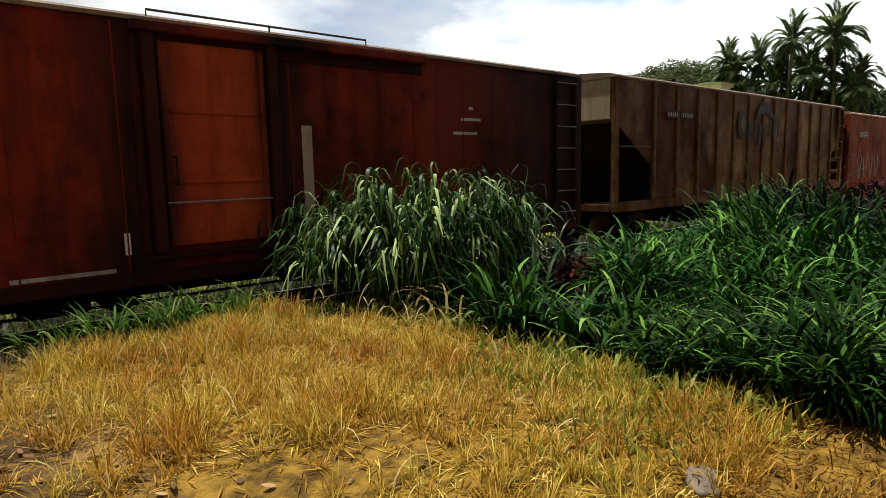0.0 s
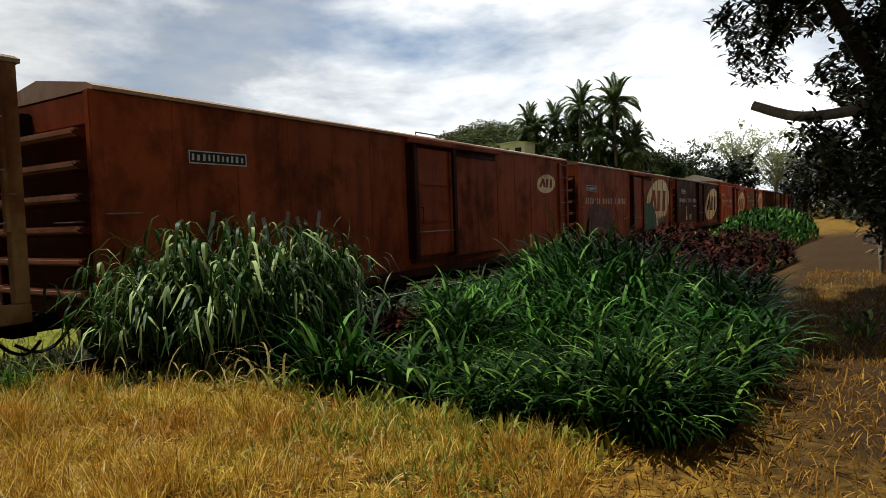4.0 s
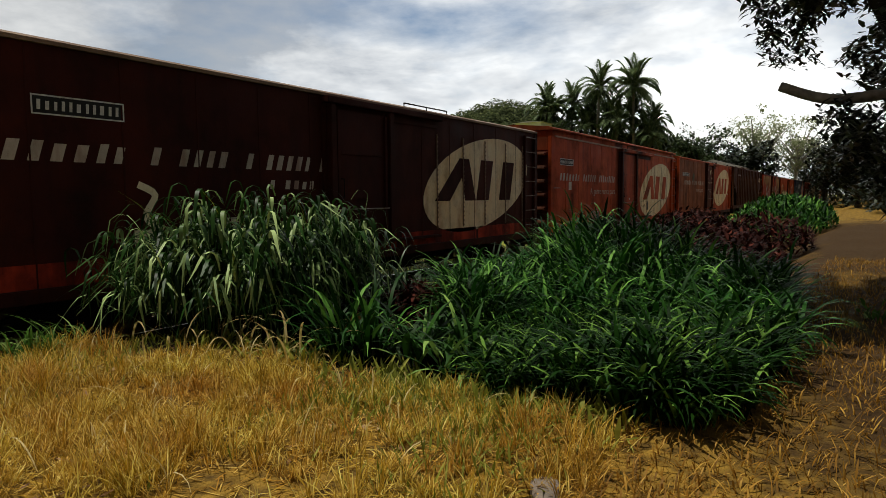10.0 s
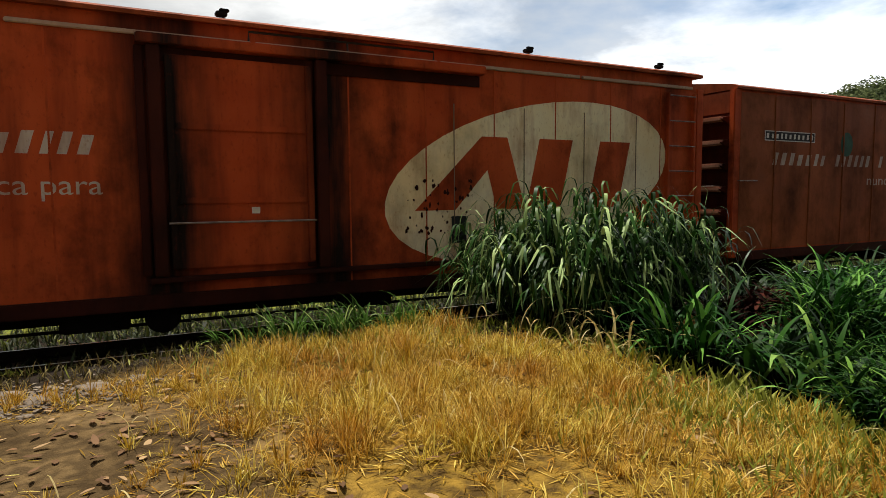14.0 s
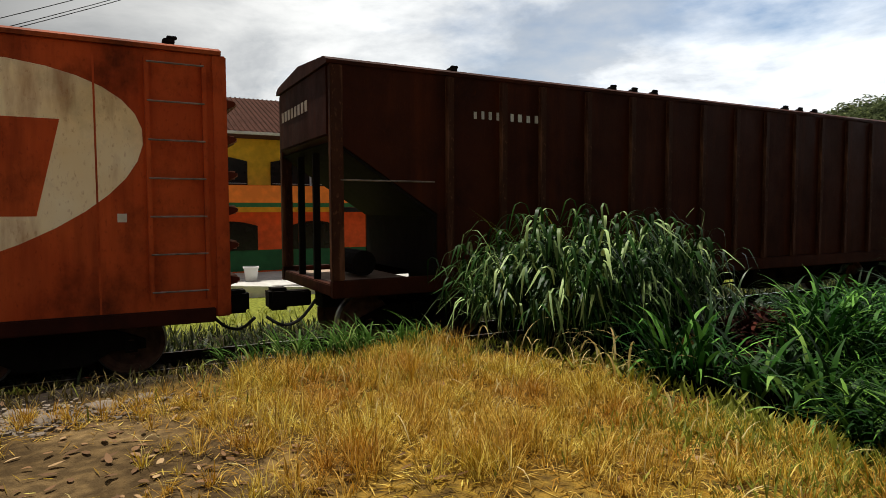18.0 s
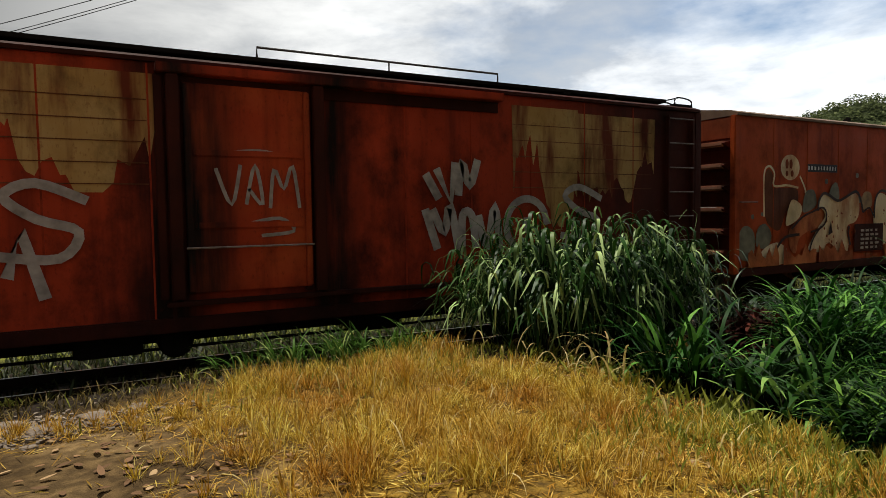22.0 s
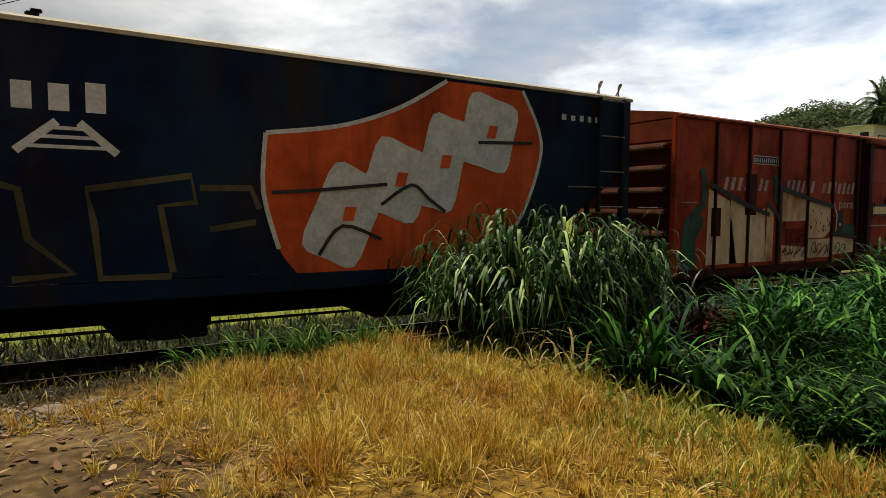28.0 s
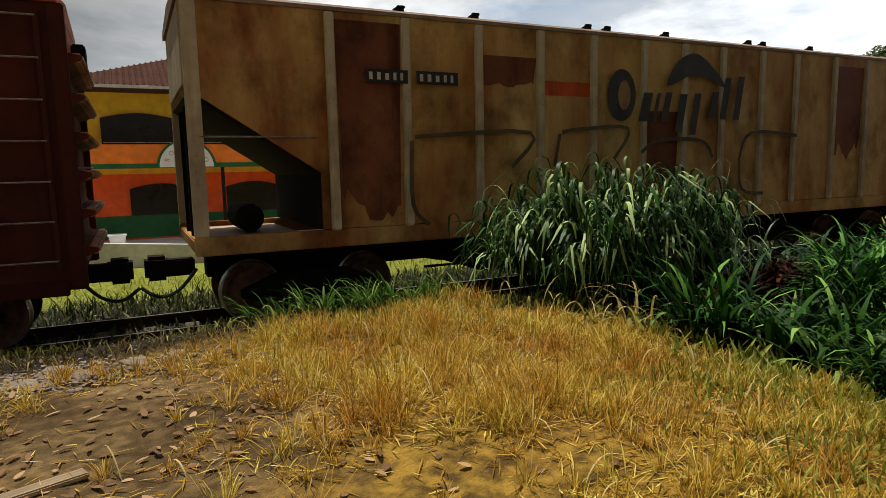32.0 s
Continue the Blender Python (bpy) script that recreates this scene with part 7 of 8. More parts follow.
    stuff("wilted_scrub", joined(*pieces), M["red_leaf"], "low scrub of wilted red-brown leaves", "scrub")
    pieces = []
    for cx, cy, rx, ry, h, n in ((36, 3.2, 6.0, 2.3, 1.9, 4500), (28, 3.6, 3.0, 1.8, 1.2, 1500), (46, 3.5, 6.0, 2.0, 1.8, 1500)):
        a, r, u = RNG.random(n) * math.tau, np.sqrt(RNG.random(n)), RNG.random(n) ** 0.5
        x, y = cx + rx * r * np.cos(a), cy + ry * r * np.sin(a)
        z = ground_z(x, y) + h * np.sqrt(np.clip(1 - r * r, 0, 1)) * u
        pieces.append(scrub(n, x, y, z, 0.32, 0.10, (0.2, 1.4), (0.3, 1.3)))
    stuff("green_scrub", joined(*pieces), M["grass2"], "bright green bank of weeds along the track", "scrub")


def in_dry(x, y):
    """Where the dry grass grows: the bank round the path, thin on the bare patch."""
    edge = np.interp(y, (1.3, 3.0, 4.6, 5.2, 5.8, 6.6), (4.25, 4.25, 4.35, 4.0, 3.6, 3.4)) + 0.1 * np.sin(y * 5.3) + np.where(y < 1.3, 14, 0) * smooth01((1.3 - y) / 0.9)
    bare = np.exp(-(((x + 0.4) / 1.5) ** 2 + ((y - 4.6) / 1.7) ** 2)) + 0.85 * np.exp(-(((x - 1.0) / 1.8) ** 2 + ((y - 2.6) / 0.75) ** 2)) + 0.5 * np.exp(-(((x - 3.6) / 0.9) ** 2 + ((y - 1.6) / 0.5) ** 2))
    dens = 1.0 - 0.975 * np.clip(bare * 1.15, 0, 1)
    top = np.interp(x, (-2.0, 0.0, 1.5, 3.2, 4.5), (6.0, 6.1, 6.5, 6.95, 7.0))
    return (x < edge) & (y < top + 0.12 * np.sin(x * 6)) & (RNG.random(len(x)) < dens)


def build_dry_grass():
    pieces = []
    # tussocks: blades stand in tufts that differ in height
    for n, per, xr, yr, ln, wd in ((2700, 36, (-2.2, 5.2), (1.2, 7.5), 0.215, 0.0050), (500, 32, (-6, 3.0), (-4.5, 1.2), 0.16, 0.009), (260, 32, (-6.5, -2.2), (1.2, 7.5), 0.16, 0.009)):
        cx, cy = RNG.uniform(*xr, n), RNG.uniform(*yr, n)
        ok = in_dry(cx, cy)
        cx, cy = cx[ok], cy[ok]
        k = np.sin(cx * 3.1 + 1.3 * np.sin(cy * 2.3)) * np.sin(cy * 2.7 + 1.1 * np.sin(cx * 1.9))
        size = (0.80 + 0.45 * np.clip(k, -0.5, 1)) * RNG.uniform(0.55, 1.3, len(cx))
        cx, cy, size = np.repeat(cx, per), np.repeat(cy, per), np.repeat(size, per)
        n = len(cx)
        az = RNG.random(n) * math.tau
        r = np.abs(RNG.normal(0, 0.055, n)) * size
        x, y = cx + r * np.cos(az), cy + r * np.sin(az)
        tall = ln * size * RNG.uniform(0.45, 1.3, n)
        pieces.append(blades(np.stack([x, y, ground_z(x, y) - 0.01], -1), az + RNG.normal(0, 0.7, n), tall, wd * RNG.uniform(0.6, 1.5, n), RNG.uniform(0.75, 1.52, n), RNG.uniform(0.0, 1.5, n), 3, RNG.normal(0, 0.12, n)))
    # matted straw lying under it
    n = 42000
    x, y = RNG.uniform(-2.2, 5.2, n), RNG.uniform(1.2, 7.5, n)
    ok = in_dry(x, y)
    x, y = x[ok], y[ok]
    n = len(x)
    pieces.append(blades(np.stack([x, y, ground_z(x, y) + 0.012], -1), RNG.random(n) * math.tau, RNG.uniform(0.06, 0.16, n), RNG.uniform(0.005, 0.012, n), RNG.uniform(-0.1, 0.3, n), RNG.uniform(-0.2, 0.4, n), 2))
    n = 38000
    x, y = 3.0 + 30.0 * RNG.random(n) ** 1.8, RNG.uniform(-4.5, 1.6, n)
    ok = in_dry(x, y)
    x, y = x[ok], y[ok]
    n = len(x)
    stuff("brown_grass", blades(np.stack([x, y, ground_z(x, y) - 0.01], -1), RNG.random(n) * math.tau, RNG.uniform(0.05, 0.17, n), RNG.uniform(0.005, 0.012, n), RNG.uniform(0.5, 1.5, n), RNG.uniform(0.2, 2.2, n), 3), M["dry_brown"], "brown trodden grass beside the path")
    stuff("dry_grass", joined(*pieces), M["dry"], "yellow sun-dried grass on the bank")
    # greener low growth in the dry grass
    pieces = []
    for cx, cy, r, n in ((3.9, 3.2, 0.55, 1100), (3.2, 6.2, 0.8, 900), (2.2, 6.6, 0.9, 900), (3.4, 1.9, 0.5, 500), (4.3, 2.2, 0.5, 600)):
        x, y = cx + RNG.normal(0, r, n), cy + RNG.normal(0, r * 0.6, n)
        pieces.append(scrub(n, x, y, ground_z(x, y), 0.13, 0.014, (0.4, 1.5), (0.1, 1.2)))
    stuff("green_patch", joined(*pieces), M["weed"], "greener patches in the dry grass")
    # straw-pale bent leaves at the edge of the tall grass
    n = 46
    x, y = RNG.normal(4.35, 0.35, n), RNG.uniform(4.3, 6.6, n)
    stuff("straw_blades", blades(np.stack([x, y, ground_z(x, y)], -1), RNG.uniform(3.2, 5.6, n), RNG.uniform(0.35, 0.8, n), np.full(n, 0.022), RNG.uniform(0.9, 1.4, n), RNG.uniform(1.4, 2.6, n), 7), M["straw"], "pale bent straw leaves at the edge of the clump")
    # long pale wisps that stand out of the bank
    n = 520
    x, y = RNG.uniform(-0.5, 4.9, n), RNG.uniform(2.0, 7.0, n)
    ok = in_dry(x, y)
    x, y = x[ok], y[ok]
    n = len(x)
    stuff("straw_wisps", blades(np.stack([x, y, ground_z(x, y)], -1), RNG.random(n) * math.tau, RNG.uniform(0.16, 0.42, n), RNG.uniform(0.005, 0.011, n), RNG.uniform(0.7, 1.4, n), RNG.uniform(0.8, 2.6, n), 6, RNG.normal(0, 0.2, n)), M["straw"], "long pale wisps of dry grass")
    # fallen leaves
    n = 400
    x = np.concatenate([RNG.normal(-0.3, 1.0, n // 2), RNG.uniform(-1.8, 4.2, n - n // 2)])
    y = np.concatenate([RNG.normal(4.1, 0.9, n // 2), RNG.uniform(2.0, 6.0, n - n // 2)])
    stuff("fallen_leaves", blades(np.stack([x, y, ground_z(x, y) + 0.015], -1), RNG.random(n) * math.tau, RNG.uniform(0.05, 0.12, n), RNG.uniform(0.02, 0.05, n), RNG.uniform(-0.1, 0.35, n), RNG.uniform(-0.3, 0.8, n), 4), M["dead_leaf"], "curled brown fallen leaves on the dry ground", "leaves")


def stone(name, x, y, size, mat, label, category="stone"):
    bm = bmesh.new()
    bmesh.ops.create_icosphere(bm, subdivisions=3, radius=1)
    for v in bm.verts:
        k = 1 + 0.35 * noise.noise(v.co * 1.3 + Vector((x * 7, y * 5, 0))) + 0.12 * noise.noise(v.co * 4.0 + Vector((x, y, 3)))
        v.co = Vector((v.co.x * size[0], v.co.y * size[1], v.co.z * size[2])) * k
    ob = part(name, bm, mat, None, "", True, pose(x, y, float(ground_z(x, y)) + size[2] * 0.15, 0, 0, random.uniform(0, 180)))
    return tagged(ob, label, category)


M["tuft"] = foliage("tuft_leaf", (0.085, 0.185, 0.028), (0.44, 0.54, 0.18), 0.7, 0.5, 0.3, 0.06, half=0.78)
M["straw"] = foliage("straw_leaf", (0.55, 0.42, 0.16), (0.72, 0.60, 0.30), 0.3, 0.6, 0.3)
M["dead_leaf"] = foliage("dead_leaf", (0.24, 0.125, 0.055), (0.46, 0.30, 0.15), 0.5, 0.7, 0.1)
M["rubble"] = plain("pale_rubble", (0.22, 0.175, 0.135), 0.95, 0, 0.35, 9, 0.6, 30)
M["wood"] = plain("weathered_wood", (0.27, 0.19, 0.11), 0.85, 0, 0.35, 9, 0.5, 30, (0.3, 4, 4))
build_grass()
build_dry_grass()
for i, (x, y, s) in enumerate(((-0.55, 6.0, 0.13), (-0.15, 6.2, 0.15), (0.2, 6.3, 0.10), (-1.0, 5.95, 0.14), (-0.35, 5.85, 0.08), (-1.4, 6.2, 0.16), (-0.8, 6.35, 0.12), (-0.6, 5.6, 0.06))):
    stone("rubble_stone", x, y, (s * 1.1, s * 0.8, s * 0.26), M["rubble"], "pale lump of rubble half sunk in the ground")
stone("rubble_stone", 3.05, 1.35, (0.16, 0.08, 0.05), M["rubble"], "flat pale stone on the dry ground")
bm = boxed(-0.35, 0.35, -0.05, 0.05, 0, 0.035, bevel=0.008)
tagged(part("board", bm, M["wood"], None, "", False, pose(-0.75, 3.75, float(ground_z(-0.75, 3.75)) + 0.005, 0, 0, 20)), "weathered piece of board on the bare ground", "board")
n = 1500
x, y = RNG.normal(-0.8, 0.6, n), RNG.normal(6.05, 0.2, n)
cube = np.array([[-1, -1, -1], [1, -1, -1], [1, 1, -1], [-1, 1, -1], [-1, -1, 1], [1, -1, 1], [1, 1, 1], [-1, 1, 1]], float)[None] * RNG.uniform(0.4, 1.1, (n, 8, 3)) * RNG.uniform(0.006, 0.026, n)[:, None, None]
v = (cube + np.stack([x, y, ground_z(x, y)], -1)[:, None]).reshape(-1, 3)
q = (np.arange(n)[:, None, None] * 8 + np.array([[0, 3, 2, 1], [4, 5, 6, 7], [0, 1, 5, 4], [1, 2, 6, 5], [2, 3, 7, 6], [3, 0, 4, 7]])[None]).reshape(-1, 4)
tagged(new("gravel", array_mesh("gravel", v, q, M["rubble"], False)), "pale gravel strewn on the bare patch", "gravel", kind="stuff")


# ---------------------------------------------------------------- trees
def leaf_cloud(centres, per, size, leaf, width, squash=0.8, droop=(0.3, 1.6)):
    cs = np.repeat(np.asarray(centres, float), per, 0)
    n = len(cs)
    d = RNG.normal(0, 1, (n, 3))
    d /= np.linalg.norm(d, axis=1)[:, None]
    r = RNG.random(n) ** 0.5
    p = cs[:, :3] + d * (r * cs[:, 3])[:, None] * [1, 1, squash]
    return blades(p, RNG.random(n) * math.tau, leaf * RNG.uniform(0.6, 1.3, n), width * RNG.uniform(0.7, 1.3, n), RNG.uniform(-0.6, 0.9, n), RNG.uniform(*droop, n), 2)


def near_tree():
    """The old tree beside the path: trunk, a broken stub, limbs and a ragged crown."""
    t = thing("old_tree", "old dark-leaved tree with a broken limb beside the path", "tree", at=Matrix.Translation((0, 0, 0.47)) @ Matrix.Scale(0.775, 4))
    bm = tube(bmesh.new(), spline3([(14.0, -1.25, -0.3), (13.95, -1.2, 1.6), (13.8, -1.0, 3.0), (13.6, -0.7, 4.0), (13.3, -0.25, 4.9), (13.1, 0.4, 6.2), (13.1, 1.0, 7.6)]), [0.27 - 0.19 * k / 24 for k in range(25)], 12)
    part("trunk", bm, M["bark"], t, smooth=True)
    limbs = [[(13.45, -1.2, 3.85), (13.2, -0.4, 3.72), (13.0, 0.55, 3.66), (13.0, 1.32, 3.95)], [(13.2, -0.4, 5.0), (12.8, -1.6, 6.2), (12.6, -2.6, 7.2)], [(13.1, 0.3, 6.0), (12.6, 1.0, 6.3), (12.2, 1.7, 6.0)],
             # the last three limbs carry the high crown added out of view
             [(13.85, -1.1, 2.4), (13.3, -2.6, 3.6), (12.8, -4.2, 4.6)], [(13.1, 0.6, 6.5), (13.8, 1.6, 7.2), (14.2, 2.2, 7.4)], [(13.1, 0.95, 7.4), (12.4, 1.8, 8.4), (11.8, 2.2, 8.9)], [(13.1, 0.8, 7.2), (12.0, -0.4, 8.4), (11.0, -1.4, 9.0)], [(13.1, 0.95, 7.5), (13.6, 2.8, 9.8), (13.9, 5.6, 11.2)]]
    for i, p in enumerate(limbs):
        pts = spline3(p)
        r0 = 0.105 if i == 0 else 0.10
        r1 = 0.085 if i == 0 else 0.03
        part("limb", tube(bmesh.new(), pts, [r0 + (r1 - r0) * k / (len(pts) - 1) for k in range(len(pts))], 9), M["pale_limb"] if i == 0 else M["bark"], t, "pale broken-off stub of a limb" if i == 0 else "", True)
    big, small = [], []
    rnd = random.Random(4)
    for cx, cy, cz, r, k in (
            (13.0, 1.51, 5.30, 0.42, 6), (13.0, 1.39, 4.77, 0.30, 3), (13.0, 1.03, 5.55, 0.50, 7), (13.0, 0.77, 4.91, 0.42, 5), (13.0, 0.42, 5.32, 0.50, 6),
            (13.0, 0.02, 5.56, 0.50, 6), (13.0, 0.92, 6.44, 0.70, 9), (13.0, -0.08, 6.27, 0.80, 9), (13.0, -0.93, 5.95, 0.90, 10), (13.0, 0.16, 4.45, 0.25, 2),
            (13.0, -0.16, 4.22, 0.30, 3), (13.0, -0.56, 4.96, 0.50, 7), (13.0, -1.07, 4.53, 0.55, 8), (13.0, -1.44, 5.04, 0.60, 8), (13.0, -0.85, 3.78, 0.50, 8),
            (13.0, -0.45, 3.27, 0.42, 7), (13.0, -0.12, 2.84, 0.42, 6), (13.0, 0.30, 3.36, 0.30, 4), (13.0, 0.42, 2.85, 0.35, 4), (13.0, -1.35, 3.47, 0.60, 10),
            (13.0, -0.85, 2.82, 0.55, 10), (13.0, -0.40, 2.34, 0.42, 7), (13.0, -1.32, 2.43, 0.60, 10), (13.0, -1.02, 1.75, 0.50, 8), (13.0, -1.59, 1.57, 0.60, 9),
            (13.0, -0.64, 1.84, 0.30, 4), (13.0, -1.92, 4.53, 0.90, 10), (13.0, -2.14, 3.06, 0.90, 12), (13.0, -2.21, 1.59, 0.90, 10), (13.0, -2.70, 3.57, 1.10, 10),
            # clumps with cz over 8 are out of view, added to shade the path
            (13.0, -2.91, 1.97, 1.10, 10), (12.4, 7.0, 11.3, 1.2, 24), (13.8, 6.6, 11.2, 1.2, 24), (15.2, 6.4, 11.0, 1.2, 20), (13.0, 5.4, 11.2, 1.2, 22), (14.6, 5.0, 11.0, 1.2, 20), (12.0, 3.7, 9.6, 1.0, 20), (13.4, 3.5, 9.3, 1.0, 20), (14.2, 2.6, 8.9, 1.0, 18), (15.2, 1.4, 8.8, 1.1, 18), (16.4, 2.0, 9.0, 1.1, 20), (17.2, 0.8, 8.8, 1.2, 20), (16.0, 0.0, 8.8, 1.1, 18), (10.8, 3.4, 9.5, 0.9, 20), (10.9, 2.2, 9.2, 0.9, 20), (10.7, 1.1, 9.1, 0.9, 18), (12.2, 2.4, 9.2, 1.1, 26), (13.4, 2.0, 8.8, 1.1, 26), (11.8, 0.8, 9.0, 1.1, 20), (13.2, 0.4, 9.0, 1.2, 22), (12.4, -0.6, 8.6, 1.2, 22), (12.8, -1.6, 9.0, 1.2, 16)):
        for _ in range(int(k * (4.2 if cz > 8 else 1.3 if cy > -1 else 1.8))):
            big.append((cx + rnd.uniform(-1.2, 1.2), cy + rnd.gauss(0, r * 0.55), cz + rnd.gauss(0, r * 0.45), rnd.uniform(0.22, 0.40)))
    v, q = leaf_cloud(big, 62, 0.4, 0.20, 0.07)
    ob = new("crown", array_mesh("crown", v, q, M["old_leaf"]))
    ob.parent = t
    bm = bmesh.new()
    for _ in range(60):
        c = big[rnd.randrange(len(big))]
        d = Vector((rnd.gauss(0, 0.5), rnd.gauss(0, 0.5), rnd.gauss(-0.1, 0.4)))
        tube(bm, [Vector(c[:3]) - d * 0.7, Vector(c[:3]), Vector(c[:3]) + d * 0.7], [0.022, 0.015, 0.006], 5)
    tagged(part("twigs", bm, M["bark"], t), kind="stuff")
    bm = bmesh.new()
    for k in range(9):
        x, y = 12.9 + rnd.uniform(-0.3, 0.5), -1.6 + rnd.uniform(-1.6, 1.3)
        tube(bm, spline3([(x, y, rnd.uniform(3, 4.5)), (x + rnd.uniform(-0.2, 0.2), y + rnd.uniform(-0.2, 0.2), 2.4), (x + rnd.uniform(-0.2, 0.2), y, rnd.uniform(0.8, 1.8))]), 0.012, 5)
    part("hanging_vine", bm, M["bark"], t, "thin hanging vines")


def palm(x, y, height, crown, label, seed):
    rnd = np.random.default_rng(seed)
    t = thing("palm_tree", label, "palm tree", "palms behind the train", at=pose(x, y, float(ground_z(x, y))))
    n = 9
    bm = tube(bmesh.new(), [(0.02 * k, 0.25 * math.sin(k * 0.4 + seed), height * k / n) for k in range(n + 1)], [0.26 - 0.012 * k for k in range(n + 1)], 9)
    part("trunk", bm, M["palm_bark"], t, smooth=True)
    top = np.array([0.02 * n, 0.25 * math.sin(n * 0.4 + seed), height])
    m = 40
    s = np.linspace(0, 1, m)
    for k in range(34):
        az = k * 2.4 + rnd.uniform(-0.3, 0.3)
        # spears that stand up, fronds that arch over, old ones that hang by the trunk
        if k < 9:
            up, bend, ln = rnd.uniform(1.15, 1.55), 0.8 * s ** 2.5, crown * rnd.uniform(0.75, 1.0)
        elif k < 25:
            up, bend, ln = rnd.uniform(0.35, 1.25), rnd.uniform(1.7, 2.5) * s ** 1.4, crown * rnd.uniform(0.75, 1.05)
        else:
            up, bend, ln = rnd.uniform(-0.6, 0.3), rnd.uniform(1.1, 1.6) * s ** 0.6, crown * rnd.uniform(0.6, 0.95)
        ang = np.maximum(up - bend, -1.5)
        hx, hz = np.cumsum(np.cos(ang)) * ln / m, np.cumsum(np.sin(ang)) * ln / m
        base = top + np.stack([np.cos(az) * hx, np.sin(az) * hx, hz], -1)
        w = crown * 0.23 * np.sin(np.pi * np.clip(s * 0.9 + 0.1, 0, 1)) + 0.06
        both = []
        for side in (1, -1):
            both.append(blades(base, np.full(m, az + side * 1.05), w * rnd.uniform(0.7, 1.15, m), np.full(m, crown * 0.040), np.clip(ang + 0.1, -0.4, 0.7), rnd.uniform(0.5, 1.5, m), 2))
        both.append(blades(base[:-1:3], np.full(len(base[:-1:3]), az), np.full(len(base[:-1:3]), ln * 3.2 / m), np.full(len(base[:-1:3]), 0.07), ang[:-1:3], np.zeros(len(base[:-1:3])), 1))
        v, q = joined(*both)
        ob = new("frond", array_mesh("frond", v, q, M["palm"]))
        ob.parent = t


def broad_tree(x, y, height, spread, mat, label, seed, leaves=2600, leaf=0.55, bare=False, low=0.3):
    rnd = random.Random(seed)
    t = thing("tree", label, "tree", "trees in the distance", at=pose(x, y, float(ground_z(x, y))))
    bm = bmesh.new()
    tube(bm, spline3([(0, 0, 0), (0.2, 0.1, height * 0.25), (0.1, -0.2, height * 0.5), (0, 0, height * 0.75)]), [height * (0.035 - 0.0022 * k) for k in range(13)], 8)
    ends = []
    for k in range(16):
        a = k * 2.4 + rnd.uniform(-0.4, 0.4)
        z0 = height * rnd.uniform(low, 0.65)
        r = spread * rnd.uniform(0.5, 1.0)
        p = [(0, 0, z0), (r * 0.45 * math.cos(a), r * 0.45 * math.sin(a), z0 + height * 0.15), (r * math.cos(a), r * math.sin(a), min(height * 0.97, z0 + height * rnd.uniform(0.18, 0.42)))]
        tube(bm, spline3(p), [height * (0.012 - 0.0011 * i) for i in range(9)], 5)
        ends.append(p[2])
        ends.append(p[1])
    part("trunk", bm, M["pale_bark"] if bare else M["bark"], t)
    cs = []
    for e in ends:
        for _ in range(3):
            cs.append((e[0] + rnd.gauss(0, spread * 0.16), e[1] + rnd.gauss(0, spread * 0.16), e[2] + rnd.gauss(0, height * 0.05), spread * rnd.uniform(0.12, 0.26)))
    v, q = leaf_cloud(cs, max(4, leaves // len(cs)), 1, leaf, leaf * 0.5)
    ob = new("crown", array_mesh("crown", v, q, mat))
    ob.parent = t


M["pale_bark"] = plain("pale_bark", (0.36, 0.33, 0.28), 0.9, 0, 0.3, 6)
near_tree()
for i, (x, y, h, c) in enumerate(((75, 22.9, 15.0, 4.4), (75, 27.2, 15.2, 3.8), (76, 31.2, 13.6, 3.7), (75, 34.4, 13.8, 3.6), (74, 33.0, 12.4, 3.4), (78, 29.2, 12.6, 3.6), (74, 20.4, 9.0, 3.0), (74, 24.6, 11.0, 3.5), (76, 22.0, 9.6, 3.3), (75, 29.3, 10.4, 3.4), (76, 35.2, 10.6, 3.2), (73, 31.6, 9.0, 3.1), (77, 25.8, 9.0, 3.2), (78, 24.0, 12.2, 3.6), (79, 27.6, 12.0, 3.6), (78, 21.8, 11.0, 3.4))):
    palm(x, y - 0.5, h - 0.2, c, "tall palm with a full dark crown" if i < 2 else "shorter palm in the grove behind the train", 11 + i)
